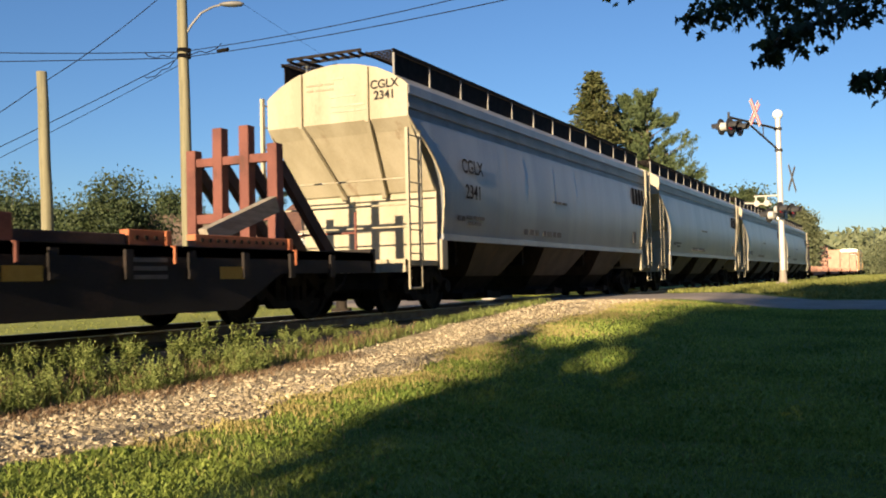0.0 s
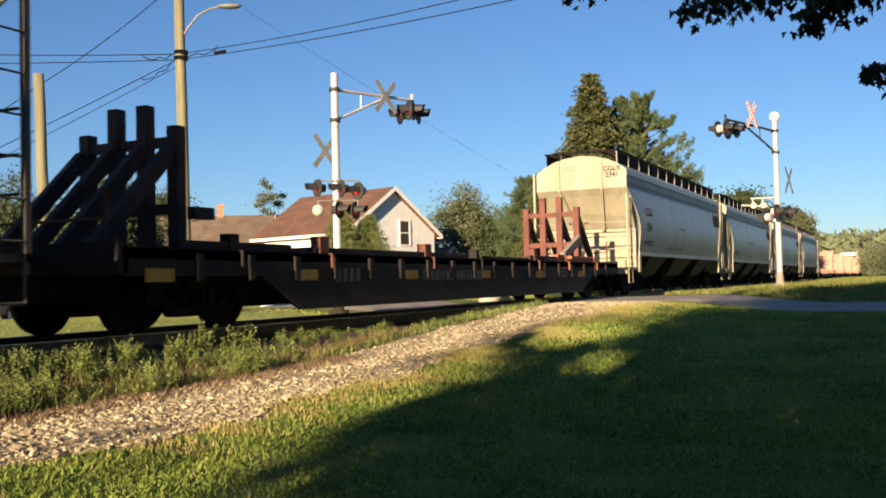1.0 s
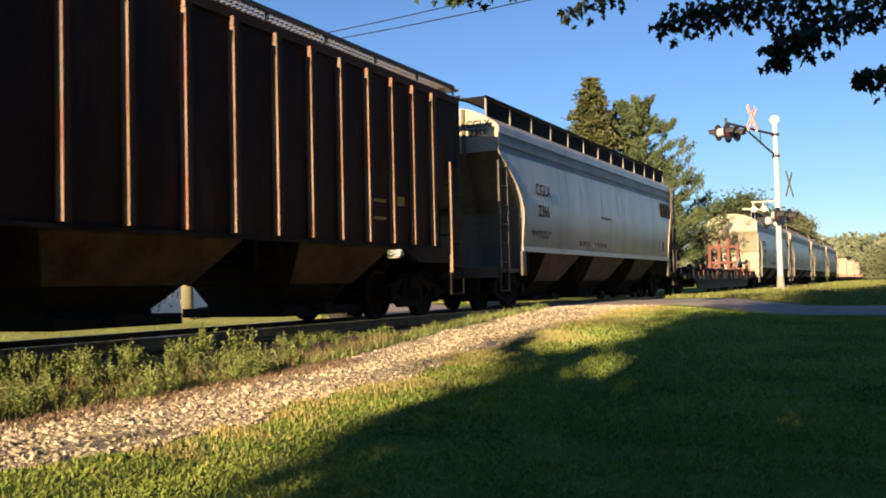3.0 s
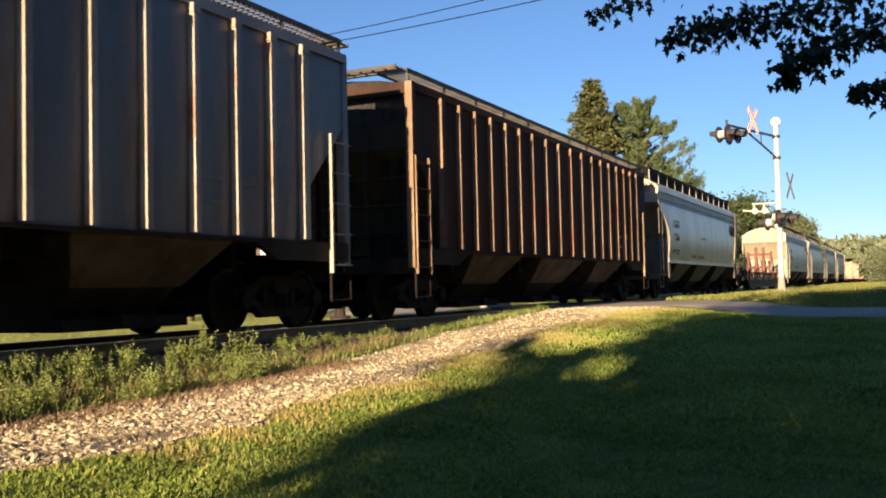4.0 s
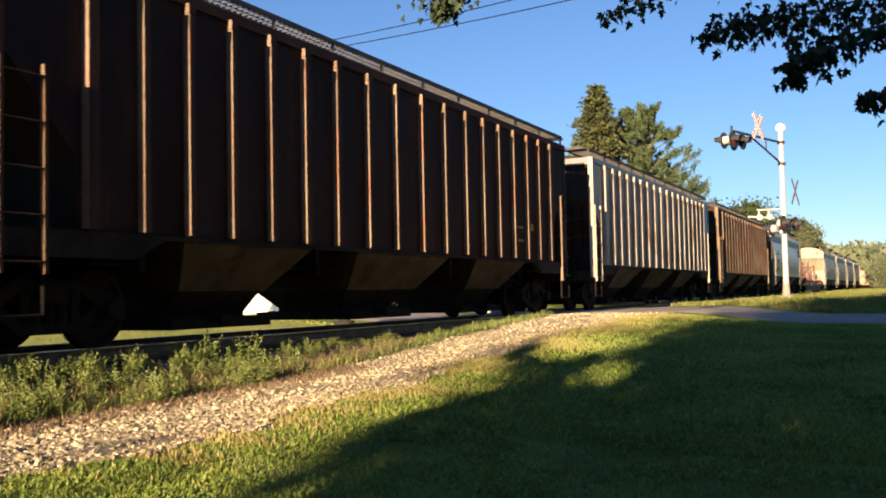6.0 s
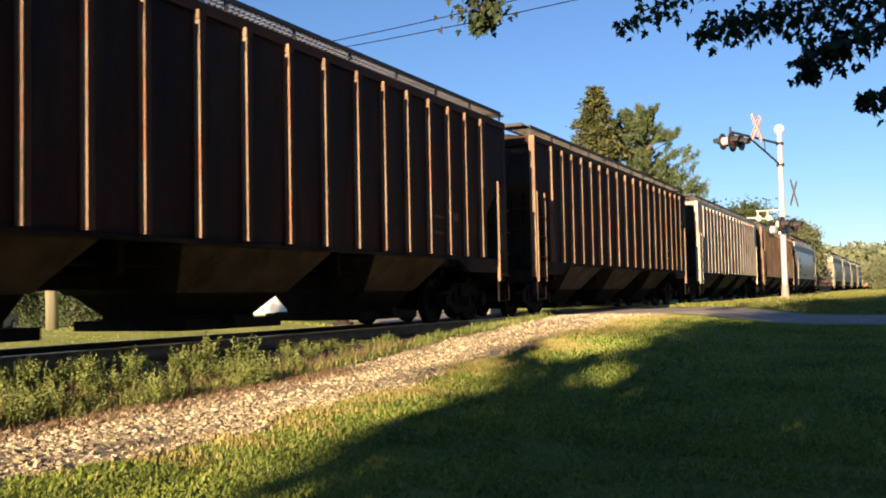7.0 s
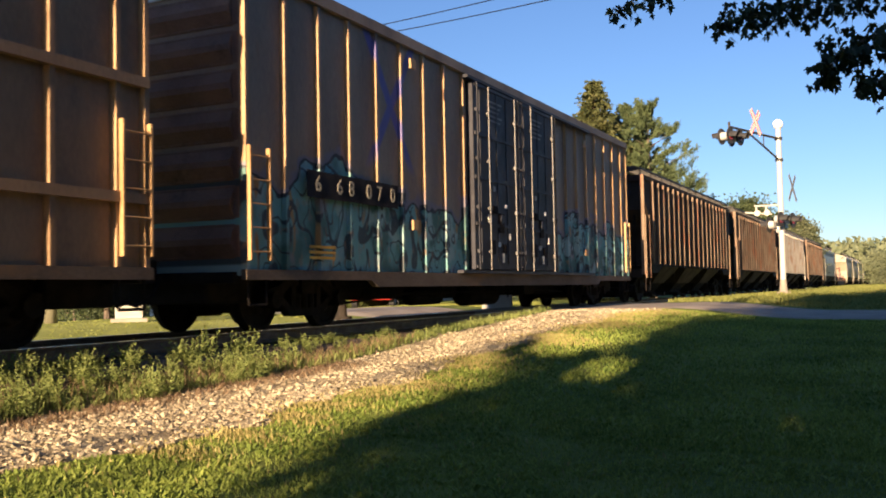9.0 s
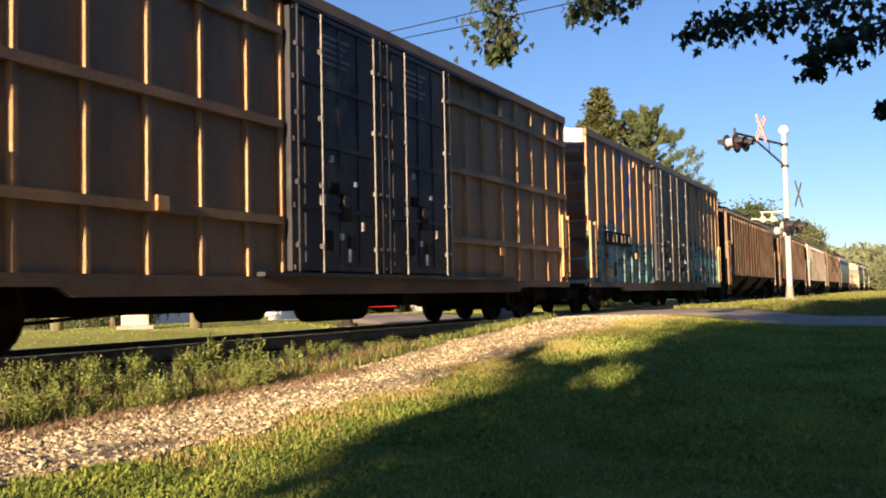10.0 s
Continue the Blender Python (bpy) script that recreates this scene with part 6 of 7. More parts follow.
def conifer(name, base, h, r, material, label, seed, style="spruce", low=0.06):
    """A trunk with whorls of drooping (spruce) or rising, uneven (pine) branches carrying needle sprays."""
    g = np.random.default_rng(seed)
    tree = thing(name, label, "tree", Matrix.Translation(base))
    bm = bmesh.new()
    trunk_mesh(bm, [(0, 0, -0.2), (0.05, 0, h * 0.4), (0, 0.05, h * 0.75), (0, 0, h * 0.97)], [h * 0.022, h * 0.016, h * 0.008, 0.02])
    cs, ax, ln = [], [], []
    z = h * low
    fine = style == "spruce"
    while z < h * 0.985:
        f = z / h
        if fine:
            reach = r * (1 - f) ** 0.72 * g.uniform(0.85, 1.1) + 0.12
            count, step, rise = 10, 0.021 * h, -0.08
        else:
            reach = r * (1 - f) ** 0.85 * g.uniform(0.72, 1.12) + 0.2
            count, step, rise = 6, 0.045 * h, 0.45
        a0 = g.uniform(0, 6.28)
        for k in range(count):
            if not fine and g.random() < 0.12:
                continue
            a = a0 + k * math.tau / count + g.uniform(-0.3, 0.3)
            L = reach * (g.uniform(0.75, 1.12) if fine else g.uniform(0.45, 1.35))
            tip = np.array([math.cos(a) * L, math.sin(a) * L, z + rise * L + g.uniform(-0.15, 0.15)])
            root = np.array([0, 0, z])
            if L > 0.5:
                rod(bm, root, root + (tip - root) * 0.9, 0.008 * h * (1 - f) * 0.45 + 0.01, 0.01, n=4, caps=False)
            way = (tip - root) / max(np.linalg.norm(tip - root), 0.1)
            if fine:
                m = int(150 * max(0.25, L / r))
                t = g.uniform(0.25, 1.02, m)
                spread = 0.09 * L + 0.06
                c = root + (tip - root) * t[:, None] + g.normal(0, 1, (m, 3)) * np.array([spread, spread, spread * 0.5])
                d = way + g.normal(0, 0.55, (m, 3)) + np.array([0, 0, -0.1])
                cs.append(c)
                ax.append(d)
                ln.append(0.021 * h * g.uniform(0.6, 1.4, m))
                continue
            for j in range(max(3, int(13 * L / r))):
                t = 1.0 - 0.8 * g.random() ** 1.2
                side = g.normal(0, 0.10 * L + 0.05, 3) * np.array([1, 1, 0.45])
                end = root + (tip - root) * t + side + np.array([0, 0, 0.12 * L * g.random()])
                m = 110
                u = g.random(m)[:, None]
                run = (way + np.array([0, 0, 0.35]) + g.normal(0, 0.25, 3)) * (0.30 + 0.10 * L)
                c = end + run * u + g.normal(0, 0.06 + 0.016 * L, (m, 3))
                cs.append(c)
                ax.append(np.tile(run, (m, 1)) / np.linalg.norm(run) + g.normal(0, 0.5, (m, 3)))
                ln.append(0.018 * h * g.uniform(0.6, 1.3, m))
        z += step * g.uniform(0.8, 1.2)
    part("trunk", bm, BARK, tree)
    cs, ax, ln = np.concatenate(cs), np.concatenate(ax), np.concatenate(ln)
    leaf_mesh("crown", cs, ax, ln, ln * (0.4 if fine else 0.3), material, tree, g)
    return tree


def broadleaf(name, base, h, r, material, label, seed, crown_low=0.25, clumps=46, leaves=110, leaf=0.22, lean=0.0, squash=1.0, lit_spots=(), shade_limb=()):
    """A forked trunk with limbs that end in uneven clumps of leaves."""
    g = np.random.default_rng(seed)
    tree = thing(name, label, "tree", Matrix.Translation(base))
    bm = bmesh.new()
    fork = np.array([0.1 * h * lean, 0, h * max(crown_low, 0.18)])
    trunk_mesh(bm, [(0, 0, -0.2), tuple(fork * 0.5 + g.normal(0, 0.05, 3)), tuple(fork)], [h * 0.026, h * 0.021, h * 0.017])
    mid = np.array([lean * h * 0.25, 0, h * (crown_low + 1) / 2])
    half = h * (1 - crown_low) / 2
    cs, ax, ln = [], [], []
    for k in range(clumps):
        d = g.normal(size=3)
        d /= np.linalg.norm(d)
        q = g.uniform(0.2, 1.0) ** 0.5
        taper = 1 - 0.35 * max(0, d[2])
        c = mid + d * np.array([r * taper, r * taper * squash, half]) * q * g.uniform(0.72, 1.1)
        if k % 2 == 0:
            j = fork + (c - fork) * 0.5 + g.normal(0, 0.06 * h * 0.3, 3)
            rod(bm, fork, j, h * 0.009, h * 0.005, n=5, caps=False)
            rod(bm, j, c, h * 0.005, 0.012, n=4, caps=False)
        s = g.uniform(0.09, 0.23) * r + 0.06
        m = int(leaves * 2.4 * g.uniform(0.6, 1.3))
        cs.append(c + g.normal(0, 1, (m, 3)) * np.array([s, s, s * 0.75]))
        ax.append(g.normal(0, 1, (m, 3)) + np.array([0, 0, -0.3]))
        ln.append(leaf * 0.62 * g.uniform(0.6, 1.3, m))
    # extra leafy limbs, added to throw a lobe of shade on the lawn
    for x, y, z, s in shade_limb:
        rod(bm, fork, (x, y, z), h * 0.008, 0.02, n=5, caps=False)
        cs.append(np.array([x, y, z]) + g.normal(0, 1, (420, 3)) * s * np.array([1, 1, 0.45]))
        ax.append(g.normal(0, 1, (420, 3)))
        ln.append(leaf * 0.62 * g.uniform(0.6, 1.3, 420))
    part("trunk", bm, BARK, tree)
    cs, ax, ln = np.concatenate(cs), np.concatenate(ax), np.concatenate(ln)
    if lit_spots:
        # leaves that would shade the chosen ground spots are cut, so sunlit patches fall there
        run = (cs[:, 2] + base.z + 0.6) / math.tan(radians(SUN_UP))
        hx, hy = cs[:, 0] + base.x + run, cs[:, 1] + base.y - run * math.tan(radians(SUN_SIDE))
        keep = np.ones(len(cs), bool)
        for gx, gy, rx, ry, tilt in lit_spots:
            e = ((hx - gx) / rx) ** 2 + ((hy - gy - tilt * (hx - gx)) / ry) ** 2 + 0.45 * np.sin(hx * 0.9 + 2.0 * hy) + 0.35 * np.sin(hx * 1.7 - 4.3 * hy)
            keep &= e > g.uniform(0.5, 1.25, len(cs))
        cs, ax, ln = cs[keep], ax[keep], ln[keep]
    leaf_mesh("crown", cs, ax, ln, ln * 0.7, material, tree, g)
    return tree


conifer("spruce_tree", on_ground(16.6, 58), 13.2, 3.7, SPRUCE, "tall dense dark green spruce with a pointed top", 11)
conifer("pine_tree", on_ground(13.5, 60), 12.2, 4.6, PINE, "tall ragged pine with rising branches", 12, "pine", 0.1)
conifer("pine_tree", on_ground(14.7, 62), 12.3, 3.4, PINE, "tall ragged pine with rising branches", 15, "pine", 0.1)
conifer("spruce_tree", on_ground(19.3, 54), 6.9, 2.4, SPRUCE, "young bushy light green spruce", 13)
conifer("pine_tree", on_ground(20.6, 56), 6.6, 1.8, PINE, "small pine with upturned twigs", 14, "pine", 0.05)
conifer("cedar_bush", on_ground(18.2, 52), 5.6, 2.4, SPRUCE, "rounded evergreen at the foot of the spruce", 16)
broadleaf("birch_tree", on_ground(24.3, 62), 6.9, 2.6, PALELEAF, "grey-green birch with a loose leafy crown", 21, 0.08, 110, 80, 0.26)
broadleaf("shrub", on_ground(22.3, 60), 4.6, 2.0, BROAD, "dark green shrub beside the birch", 22, 0.03, 70, 90, 0.26)
conifer("cedar_bush", on_ground(31.6, 43.0), 4.3, 1.8, HEDGE, "rounded evergreen bush before the white house", 23, "spruce", 0.02)
conifer("cedar_bush", on_ground(30.0, 43.6), 4.0, 1.7, HEDGE, "rounded evergreen bush before the white house", 24, "spruce", 0.02)
broadleaf("poplar_tree", on_ground(35.8, 95), 12.4, 1.5, PALELEAF, "slender poplar beyond the roofs", 25, 0.1, 26, 60, 0.35)
broadleaf("poplar_tree", on_ground(35.2, 97), 10.4, 1.1, PALELEAF, "slender poplar beyond the roofs", 26, 0.1, 20, 50, 0.35)
broadleaf("birch_tree", on_ground(45.1, 43), 6.0, 2.2, BROAD, "leafy birch before the bungalow", 27, 0.05, 70, 130, 0.22)
broadleaf("birch_tree", on_ground(43.3, 43.6), 4.8, 1.6, BROAD, "leafy birch before the bungalow", 28, 0.03, 50, 120, 0.22)
broadleaf("maple_tree", on_ground(41.2, 66), 7.6, 2.7, BROAD, "dark leafy tree behind the bungalow", 29, 0.05, 90, 90, 0.3)
broadleaf("maple_tree", on_ground(50.4, 52), 6.9, 2.8, BROAD, "dark leafy tree beyond the wooden pole", 30, 0.03, 75, 130, 0.25)
broadleaf("maple_tree", on_ground(48.3, 56), 6.0, 1.9, BROAD, "dark leafy tree beyond the wooden pole", 31, 0.03, 90, 90, 0.28)
broadleaf("shrub", on_ground(46.8, 50), 3.0, 1.6, BROAD, "low dark green shrub beyond the track", 32, 0.0, 26, 90, 0.2)
broadleaf("shrub", on_ground(44.5, 45), 1.9, 1.7, BROAD, "low dark green shrub beyond the track", 33, 0.0, 26, 90, 0.2)
broadleaf("roadside_tree", on_ground(8.3, 88), 8.4, 3.4, BROAD, "round-topped tree beyond the crossing", 34, 0.1, 130, 150, 0.4)
broadleaf("roadside_tree", on_ground(9.4, 92), 7.2, 2.6, BROAD, "round-topped tree beyond the crossing", 35, 0.1, 90, 150, 0.4)
broadleaf("roadside_tree", on_ground(5.4, 110), 8.4, 2.4, PALELEAF, "pale roadside tree beyond the crossing", 36, 0.1, 90, 90, 0.42)
broadleaf("roadside_tree", on_ground(6.3, 112), 7.0, 2.3, PALELEAF, "pale roadside tree beyond the crossing", 37, 0.1, 70, 90, 0.42)
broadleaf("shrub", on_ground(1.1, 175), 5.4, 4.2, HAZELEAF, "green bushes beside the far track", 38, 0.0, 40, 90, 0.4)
broadleaf("shrub", on_ground(0.0, 150), 4.6, 4.0, PALELEAF, "green bushes beside the far track", 39, 0.0, 40, 90, 0.4)

# far woods
g = np.random.default_rng(50)
cs = []
for k in range(420):
    az = g.uniform(-14, 66) if k % 3 else g.uniform(-3, 5)
    dist = g.uniform(210, 330)
    if az > 4.2:
        dist = g.uniform(190, 300)
    top = g.uniform(8.5, 12.0) * (dist / 260)
    p = bearing(az, 0, dist)
    if 2.0 < p.y - 9.5 + 12 < 20 and dist < 200:
        continue
    n = 70
    d = g.normal(size=(n, 3))
    d /= np.linalg.norm(d, axis=1, keepdims=True)
    c = np.array([p.x, p.y, top * 0.5]) + d * np.array([4.0, 4.0, top * 0.5]) * g.uniform(0.5, 1.0, (n, 1))
    cs.append(c)
cs = np.concatenate(cs)
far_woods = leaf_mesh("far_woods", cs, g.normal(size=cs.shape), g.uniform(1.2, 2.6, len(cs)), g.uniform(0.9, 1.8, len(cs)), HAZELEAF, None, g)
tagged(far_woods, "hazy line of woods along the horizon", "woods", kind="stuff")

# Ground ellipses to keep sunlit; the crowns are cut to shape the light.
LIT_PATCHES = ((15.0, 4.45, 2.7, 0.62, 0.04), (13.6, 3.62, 2.3, 0.36, 0.06), (6.9, 4.74, 4.6, 0.70, 0.13), (28.0, 6.2, 9.0, 1.9, 0.0), (8.7, 0.96, 0.85, 0.20, 0.0), (6.93, 0.91, 0.8, 0.21, 0.0), (10.2, 2.9, 1.3, 0.14, 0.05))
broadleaf("maple_tree", Vector((-10.5, -0.95, float(ground_z(-10.5, -0.95)))), 7.4, 3.9, MAPLE, "unseen broad leafy maple that shades the lawn", 59, 0.366, 200, 100, 0.5, lit_spots=LIT_PATCHES, shade_limb=((2.6, 5.15, 5.15, 0.2), (2.4, 4.75, 5.0, 0.2)))
# unseen tall trees behind and beside the camera, added to shade the lawn and block sky light
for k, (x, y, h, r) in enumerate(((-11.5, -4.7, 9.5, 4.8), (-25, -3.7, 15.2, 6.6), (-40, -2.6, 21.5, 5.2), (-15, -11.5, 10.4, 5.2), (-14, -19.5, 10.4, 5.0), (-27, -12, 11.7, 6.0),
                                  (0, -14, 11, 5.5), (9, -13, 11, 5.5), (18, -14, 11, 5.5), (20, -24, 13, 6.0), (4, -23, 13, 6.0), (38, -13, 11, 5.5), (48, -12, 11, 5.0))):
    broadleaf("maple_tree", Vector((x, y, float(ground_z(x, y)))), h, r, MAPLE, "unseen broad leafy maple that shades the lawn", 60 + k, 0.10, 170, 85, 0.62, lit_spots=LIT_PATCHES)


# ---- maple twigs overhead ----
def maple_leaf_points():
    half = [(0.0, 0.0), (0.16, -0.10), (0.36, -0.04), (0.28, 0.10), (0.50, 0.22), (0.44, 0.34), (0.24, 0.32), (0.20, 0.44), (0.26, 0.66), (0.14, 0.66), (0.0, 1.0)]
    return half + [(-x, y) for x, y in half[-2:0:-1]]


LEAF = np.array([(x, y, -0.25 * abs(x)) for x, y in maple_leaf_points()])
RIGHT = np.array([0.434, -0.901, 0.0])
AWAY = np.array([0.901, 0.434, 0.0])


def maple_branch(spine, count, spread, seed, label):
    """A drooping twig: spine points run from the tip up to where it comes from, given as right and up in metres; maple leaves hang along it."""
    g = np.random.default_rng(seed)
    ob = new("branch")
    ob.parent = big_maple
    tagged(ob, label)
    pts = [Vector(RIGHT * u + np.array([0, 0, v]) + AWAY * w) for u, v, w in spine]
    bm = bmesh.new()
    n = len(pts) - 1
    for k in range(n):
        rod(bm, pts[k], pts[k + 1], 0.004 + 0.012 * k / n, 0.004 + 0.012 * (k + 1) / n, n=5)
    verts, faces, base = [], [], 0
    for k in range(count):
        f = g.uniform(0, n - 1e-6)
        i = int(f)
        root = np.array(pts[i].lerp(pts[i + 1], f - i))
        grow = min(1.0, 0.35 + f / 1.5)
        c = root + RIGHT * g.normal(0, spread) * grow + AWAY * g.normal(0, spread * 1.3) * grow + np.array([0, 0, g.normal(-0.05, spread * 0.75) * grow])
        if k % 5 == 0:
            rod(bm, root, c, 0.004, 0.002, n=4, caps=False)
        size = g.uniform(0.065, 0.12)
        rot = Euler((g.uniform(-0.9, 0.9) + math.pi * 0.5 + math.pi, g.uniform(-0.7, 0.7), g.uniform(0, 6.28))).to_matrix()
        q = (LEAF * size) @ np.array(rot).T + c
        verts.append(q)
        m = len(LEAF)
        faces += [(base, base + j, base + j + 1) for j in range(1, m - 1)]
        base += m
    part("twig", bm, BARK, ob)
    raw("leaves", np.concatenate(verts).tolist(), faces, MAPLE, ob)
    return ob


MAPLE_FOOT = Vector((0.5, -2.4, float(ground_z(0.5, -2.4))))
# crown out of view, set where its shade reaches the road and bank
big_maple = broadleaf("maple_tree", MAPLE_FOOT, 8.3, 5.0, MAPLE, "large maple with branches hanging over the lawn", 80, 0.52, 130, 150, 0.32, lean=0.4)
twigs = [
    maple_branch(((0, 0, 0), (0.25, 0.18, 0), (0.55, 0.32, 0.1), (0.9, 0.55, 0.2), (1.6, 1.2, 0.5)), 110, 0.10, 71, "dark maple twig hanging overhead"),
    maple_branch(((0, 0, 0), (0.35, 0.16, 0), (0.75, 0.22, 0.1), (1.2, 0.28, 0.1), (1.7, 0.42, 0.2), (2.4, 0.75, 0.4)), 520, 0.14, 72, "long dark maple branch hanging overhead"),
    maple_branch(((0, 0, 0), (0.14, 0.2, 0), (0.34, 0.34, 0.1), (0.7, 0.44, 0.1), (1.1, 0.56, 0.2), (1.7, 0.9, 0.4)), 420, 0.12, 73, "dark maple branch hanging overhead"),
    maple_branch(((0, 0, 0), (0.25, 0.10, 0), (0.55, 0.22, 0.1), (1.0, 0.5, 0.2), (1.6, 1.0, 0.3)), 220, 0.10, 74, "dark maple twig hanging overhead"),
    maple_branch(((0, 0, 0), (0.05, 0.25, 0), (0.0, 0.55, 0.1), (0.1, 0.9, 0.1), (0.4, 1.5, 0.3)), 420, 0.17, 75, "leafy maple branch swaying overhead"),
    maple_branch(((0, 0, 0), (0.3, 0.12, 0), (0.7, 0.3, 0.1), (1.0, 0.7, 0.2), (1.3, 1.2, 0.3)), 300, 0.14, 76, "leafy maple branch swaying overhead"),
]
# ---- weeds along the track ----
def weed_mesh(seed, h):
    g = np.random.default_rng(seed)
    v, f = [], []

    def leaf(p, d, L, W):
        d = d / np.linalg.norm(d)
        s = np.cross(d, g.normal(size=3))
        s /= np.linalg.norm(s)
        k = len(v)
        v.extend([p, p + d * L * 0.5 + s * W / 2, p + d * L - np.array([0, 0, L * 0.2]), p + d * L * 0.5 - s * W / 2])
        f.append((k, k + 1, k + 2, k + 3))

    for s in range(12):
        a, lean = g.uniform(0, 6.28), g.uniform(0.1, 0.55)
        top = np.array([math.cos(a) * lean * h, math.sin(a) * lean * h, h * g.uniform(0.55, 1.15)])
        foot = np.array([g.normal(0, 0.07), g.normal(0, 0.07), 0])
        w = np.array([-math.sin(a), math.cos(a), 0]) * 0.004
        k = len(v)
        v.extend([foot - w, foot + w, foot + top + w * 0.4, foot + top - w * 0.4])
        f.append((k, k + 1, k + 2, k + 3))
        for j in range(24):
            t = 0.10 + 0.92 * j / 23
            p = foot + top * t
            leaf(p, np.array([g.normal(), g.normal(), g.uniform(0.1, 0.9)]), h * g.uniform(0.09, 0.24) * (1.2 - 0.65 * t), h * g.uniform(0.035, 0.085))
    me = bpy.data.meshes.new("weed")
    me.from_pydata([tuple(map(float, q)) for q in v], [], f)
    me.materials.append(WEED)
    return me


weeds = [weed_mesh(90 + k, 0.30) for k in range(7)]
g = np.random.default_rng(99)
bed_weeds = thing("weed_bed", "tangle of green weeds along the ballast", "weeds", kind="stuff")
for k in range(800):
    x = 1.8 + 19 * g.random() ** 1.35
    thin = 1 if x < 10 else 0.75
    y = 7.05 + 1.0 * g.random() ** 1.1 * thin + (0.3 if x > 10 else 0)
    if noise.noise(Vector((x * 0.55, y * 1.2, 5.0))) < -0.12 or x > 9.5 and g.random() < 0.3:
        continue
    s = (g.uniform(0.35, 0.85) + 0.5 * max(0.0, noise.noise(Vector((x * 0.9, 3.3, 1.0))))) * (1.0 if x < 12 else 0.75) * (1.35 if 9.6 < x < 11.2 and g.random() < 0.4 else 1)
    w = new("weed", weeds[k % 7])
    w.parent = bed_weeds
    z = max(float(ground_z(x, y)), -0.2 - abs(y - 7.95) * 0.78 if y > 7.5 else -9)
    w.matrix_basis = Matrix.LocRotScale((x, y, z - 0.02), Euler((g.uniform(-0.2, 0.2), g.uniform(-0.2, 0.2), g.uniform(0, 6.28))), (s, s, s * g.uniform(0.8, 1.25)))
x = 2 + 18 * g.random(9000) ** 1.2
y = 7.1 + 0.8 * g.random(9000)
blades("dead_weeds", np.stack([1.8 + 9.5 * g.random(6500), 6.92 + 0.24 * g.normal(size=6500)], 1), 0.075, 0.006, LITTER, "dead brown weeds at the edge of the gravel", "weeds", lean=1.6)
blades("dry_stalks", np.stack([1.8 + 12 * g.random(2600), 7.15 + 0.75 * g.random(2600)], 1), 0.20, 0.006, LITTER, "dry brown stalks among the green weeds", "weeds", lean=0.9)
blades("verge_grass", np.stack([x, y], 1), 0.14, 0.008, WEED, "rough grass among the weeds", lean=0.8)


# ---- things beyond the track ----
def cabinet(base, w, dp, h, label):
    ob = thing("relay_cabinet", label, "cabinet", Matrix.Translation(base) @ pose(0, 0, 0, 0, 0, -46))
    bm = bmesh.new()
    box(bm, -w / 2, -dp / 2, 0.1, w / 2, dp / 2, h)
    part("body", bm, CABGREY, ob, bevel=0.02)
    bm = bmesh.new()
    box(bm, -w / 2 - 0.06, -dp / 2 - 0.06, h, w / 2 + 0.06, dp / 2 + 0.06, h + 0.07)
    part("lid", bm, CABGREY, ob)
    bm = bmesh.new()
    box(bm, -w / 2 + 0.05, -dp / 2 - 0.02, 0.2, w / 2 - 0.05, -dp / 2, h - 0.08)
    door_ob = part("door", bm, CABGREY, ob)
    bm = bmesh.new()
    box(bm, w / 2 - 0.2, -dp / 2 - 0.05, h * 0.5, w / 2 - 0.15, -dp / 2 - 0.02, h * 0.5 + 0.15)
    part("handle", bm, SIGBLACK, door_ob)
    bm = bmesh.new()
    box(bm, -w / 2 - 0.1, -dp / 2 - 0.1, -0.25, w / 2 + 0.1, dp / 2 + 0.1, 0.1)
    part("plinth", bm, ROAD, ob)
    return ob


cabinet(on_ground(43.9, 24), 0.62, 0.55, 1.3, "pale grey metal relay cabinet in the grass")
cabinet(on_ground(22.6, 30), 0.8, 0.6, 1.55, "pale grey metal relay cabinet in the grass")


def parked_car(base, turn, paint, label):
    ob = thing("parked_car", label, "car", Matrix.Translation(base) @ pose(0, 0, 0, 0, 0, turn), group="parked cars")
    bm = bmesh.new()
    loft(bm, [[(x, s * y, z) for x, z in ((-2.2, 0.35), (2.15, 0.35), (2.25, 0.62), (2.1, 0.82), (1.0, 0.95), (0.35, 1.42), (-1.2, 1.45), (-1.95, 1.0), (-2.25, 0.9))] for s, y in ((-1, 0.86), (-1, 0.8), (1, 0.8), (1, 0.86))])
    part("body", bm, paint, ob, bevel=0.05)
    for s in (-1, 1):
        bm = bmesh.new()
        loft(bm, [[(x, y, z) for x, z in ((0.75, 0.98), (0.30, 1.36), (-1.15, 1.38), (-1.7, 1.0))] for y in (s * 0.862, s * 0.87)])
        part("side_window", bm, GLASS, ob)
        for x in (-1.4, 1.35):
            bm = bmesh.new()
            rod(bm, (x, s * 0.68, 0.32), (x, s * 0.9, 0.32), 0.32, n=20)
            wheel = part("wheel", bm, SIGBLACK, ob)
            bm = bmesh.new()
            rod(bm, (x, s * 0.9, 0.32), (x, s * 0.91, 0.32), 0.19, n=16)
            part("rim", bm, SILVER, wheel)
        bm = bmesh.new()
        box(bm, -2.28, s * 0.6 - 0.14, 0.7, -2.2, s * 0.6 + 0.14, 0.86)
        part("tail_light", bm, LENS, ob, "red tail light")
        bm = bmesh.new()
        box(bm, 2.16, s * 0.6 - 0.16, 0.62, 2.24, s * 0.6 + 0.16, 0.76)
        part("headlight", bm, SILVER, ob)
    return ob


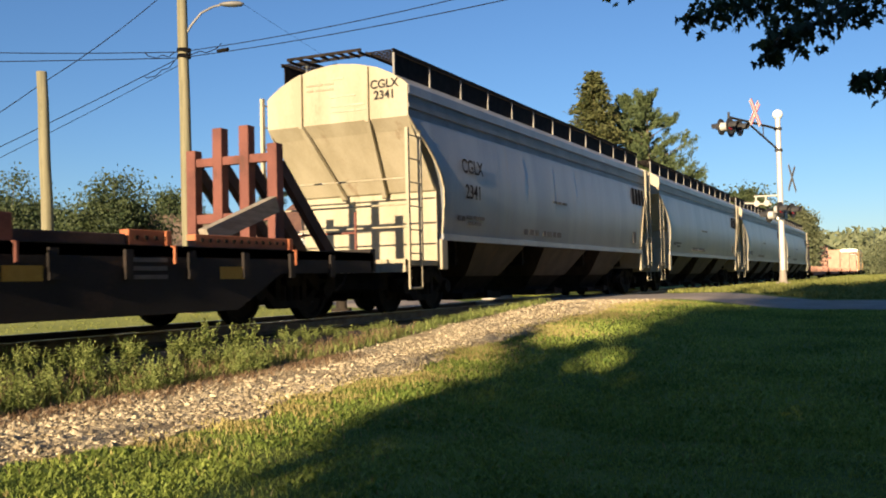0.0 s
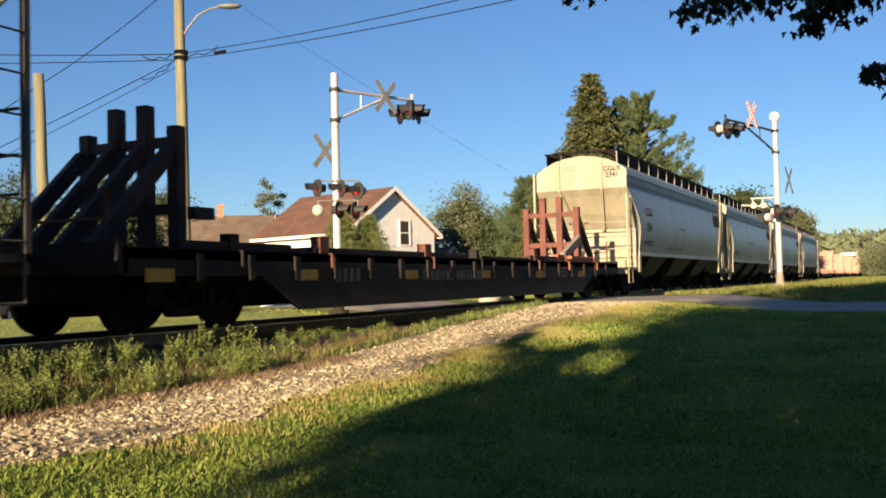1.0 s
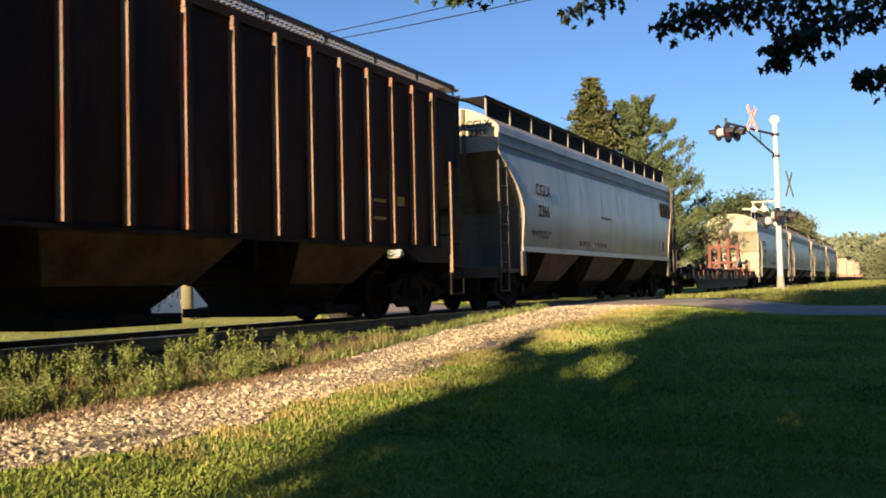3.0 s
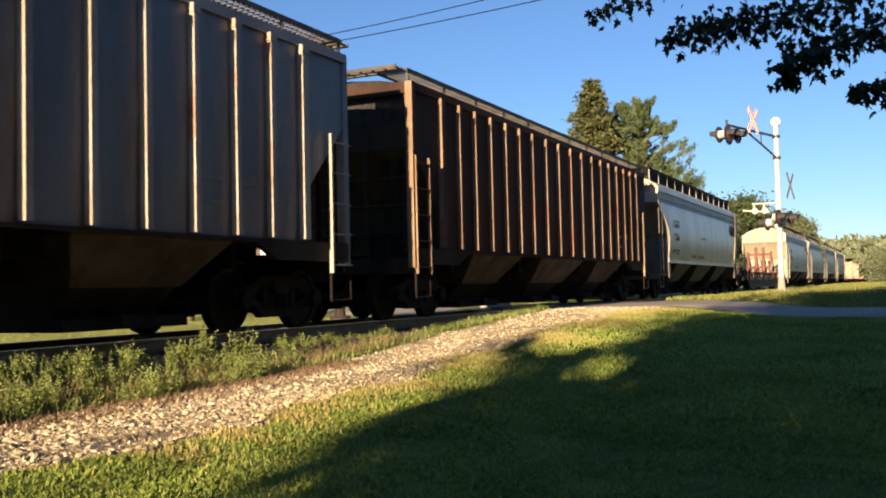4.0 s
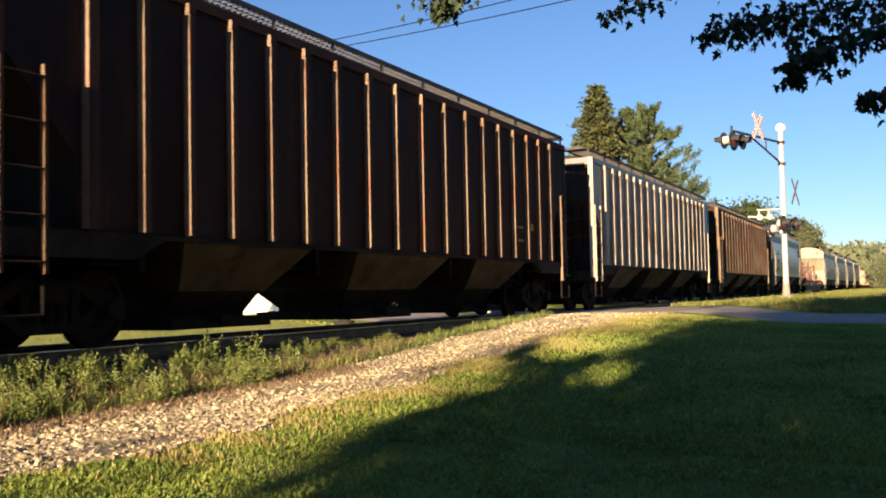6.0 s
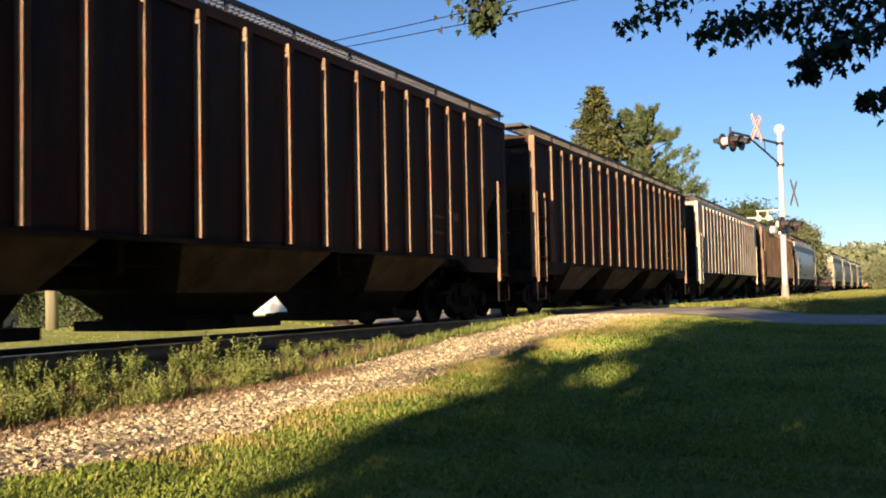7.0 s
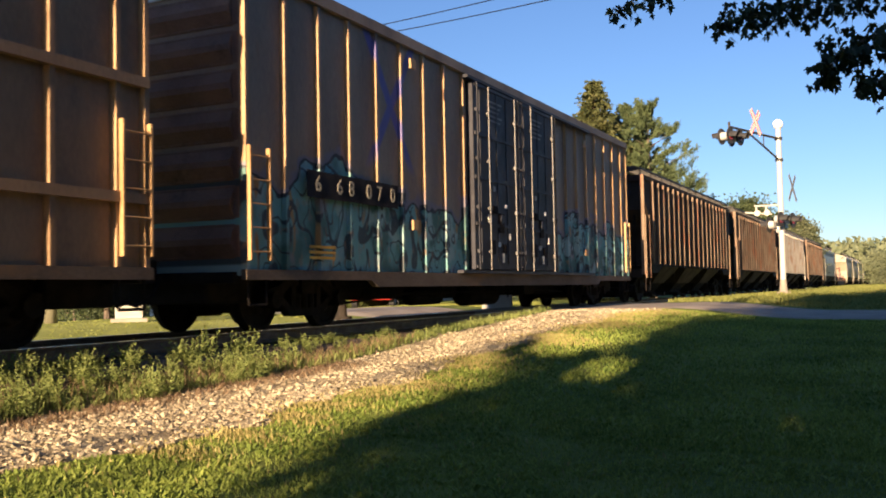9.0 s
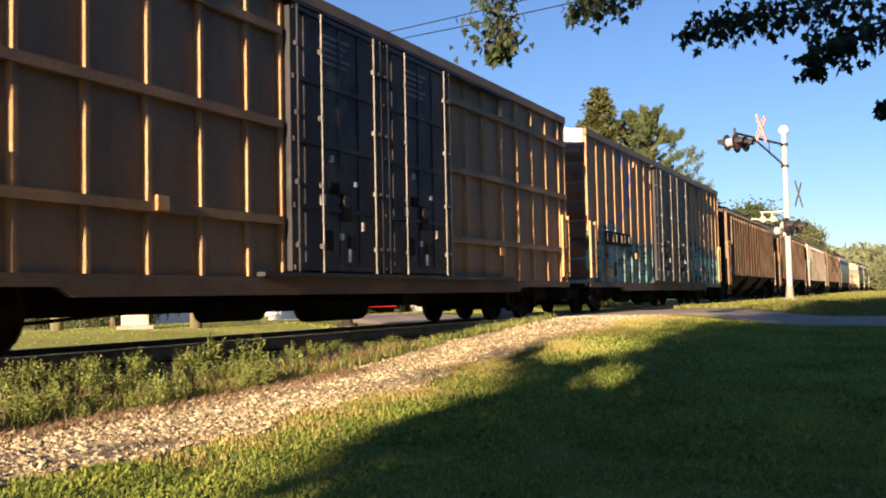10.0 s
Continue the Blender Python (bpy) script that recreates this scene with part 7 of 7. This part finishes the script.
REDPAINT = surface("red_car_paint", (0.30, 0.02, 0.02), (0.36, 0.035, 0.03), 0.3, 2, 40, 0.0)
DARKPAINT = surface("dark_blue_car_paint", (0.02, 0.025, 0.04), (0.035, 0.04, 0.055), 0.3, 2, 40, 0.0)
parked_car(on_ground(29.6, 42), 20, REDPAINT, "red parked car by the house")
parked_car(on_ground(25.6, 44), 30, DARKPAINT, "dark blue parked car by the house")
parked_car(on_ground(51.5, 44), 35, DARKPAINT, "dark blue parked car under the trees")
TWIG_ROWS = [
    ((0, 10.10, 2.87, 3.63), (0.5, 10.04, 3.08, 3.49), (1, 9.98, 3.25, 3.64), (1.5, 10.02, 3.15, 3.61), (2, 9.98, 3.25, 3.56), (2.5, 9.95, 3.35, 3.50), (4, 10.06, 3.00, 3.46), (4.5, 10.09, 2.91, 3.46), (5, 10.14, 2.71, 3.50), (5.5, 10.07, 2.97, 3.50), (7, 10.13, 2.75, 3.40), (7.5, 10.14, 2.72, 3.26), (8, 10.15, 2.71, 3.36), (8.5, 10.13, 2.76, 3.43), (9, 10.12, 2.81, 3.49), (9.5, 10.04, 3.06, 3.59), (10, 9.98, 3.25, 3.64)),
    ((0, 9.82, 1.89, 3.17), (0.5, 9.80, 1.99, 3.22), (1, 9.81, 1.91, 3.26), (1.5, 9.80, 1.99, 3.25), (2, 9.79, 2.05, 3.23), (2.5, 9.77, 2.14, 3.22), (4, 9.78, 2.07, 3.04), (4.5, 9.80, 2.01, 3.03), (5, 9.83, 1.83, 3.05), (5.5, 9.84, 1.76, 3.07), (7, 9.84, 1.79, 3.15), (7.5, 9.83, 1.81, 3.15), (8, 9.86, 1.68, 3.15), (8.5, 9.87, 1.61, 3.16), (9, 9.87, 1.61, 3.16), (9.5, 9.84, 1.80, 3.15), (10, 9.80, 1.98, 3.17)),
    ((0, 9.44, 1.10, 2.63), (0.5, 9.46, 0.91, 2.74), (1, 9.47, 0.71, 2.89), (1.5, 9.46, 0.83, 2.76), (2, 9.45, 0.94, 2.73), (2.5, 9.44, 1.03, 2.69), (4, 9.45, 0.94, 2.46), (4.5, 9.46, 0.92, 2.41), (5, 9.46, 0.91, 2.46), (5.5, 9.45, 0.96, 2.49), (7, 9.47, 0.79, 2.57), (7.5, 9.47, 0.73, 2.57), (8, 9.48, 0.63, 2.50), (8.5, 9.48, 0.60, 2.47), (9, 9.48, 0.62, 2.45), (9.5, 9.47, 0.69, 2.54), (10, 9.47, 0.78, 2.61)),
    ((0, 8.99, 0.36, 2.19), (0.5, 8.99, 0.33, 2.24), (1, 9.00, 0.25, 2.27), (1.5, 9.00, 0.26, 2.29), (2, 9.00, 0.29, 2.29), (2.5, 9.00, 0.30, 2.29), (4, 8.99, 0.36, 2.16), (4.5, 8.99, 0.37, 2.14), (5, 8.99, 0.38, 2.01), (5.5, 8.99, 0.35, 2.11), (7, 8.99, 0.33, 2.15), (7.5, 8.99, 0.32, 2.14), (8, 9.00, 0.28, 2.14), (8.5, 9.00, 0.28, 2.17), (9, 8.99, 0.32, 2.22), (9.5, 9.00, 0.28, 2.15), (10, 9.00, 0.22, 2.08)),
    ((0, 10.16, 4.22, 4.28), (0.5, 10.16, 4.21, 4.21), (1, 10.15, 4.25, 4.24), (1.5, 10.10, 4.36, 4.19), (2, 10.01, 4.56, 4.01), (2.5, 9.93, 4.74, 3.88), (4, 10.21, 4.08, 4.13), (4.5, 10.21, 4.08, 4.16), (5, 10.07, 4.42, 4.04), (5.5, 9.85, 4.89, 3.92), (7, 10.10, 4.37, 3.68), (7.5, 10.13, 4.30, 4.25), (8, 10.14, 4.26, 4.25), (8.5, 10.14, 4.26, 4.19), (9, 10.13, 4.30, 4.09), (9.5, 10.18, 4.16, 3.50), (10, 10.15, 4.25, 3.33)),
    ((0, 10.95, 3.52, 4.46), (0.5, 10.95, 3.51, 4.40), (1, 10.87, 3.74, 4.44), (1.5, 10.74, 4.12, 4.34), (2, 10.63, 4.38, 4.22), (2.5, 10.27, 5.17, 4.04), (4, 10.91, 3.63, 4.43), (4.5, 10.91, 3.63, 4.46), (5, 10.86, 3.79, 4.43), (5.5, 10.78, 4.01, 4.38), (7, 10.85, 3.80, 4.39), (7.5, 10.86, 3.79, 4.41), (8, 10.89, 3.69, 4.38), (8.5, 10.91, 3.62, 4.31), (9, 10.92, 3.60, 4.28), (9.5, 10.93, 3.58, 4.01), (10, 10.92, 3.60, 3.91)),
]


# ---- motion ----
def motions():
    for car, x0 in train:
        walk(car, [(t, pose(x0 + travelled(t), TRACK_Y, 0)) for t in S_TIMES])
    steps = [k / FPS for k in range(int(10 * FPS) + 1)]
    for w, x in spinning:
        walk(w, [(t, pose(x, 0, WHEEL_R, 0, math.degrees(travelled(t) / WHEEL_R), 0)) for t in steps])
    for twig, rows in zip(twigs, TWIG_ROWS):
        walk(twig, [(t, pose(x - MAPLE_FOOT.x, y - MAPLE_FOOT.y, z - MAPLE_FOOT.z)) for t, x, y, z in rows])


motions()
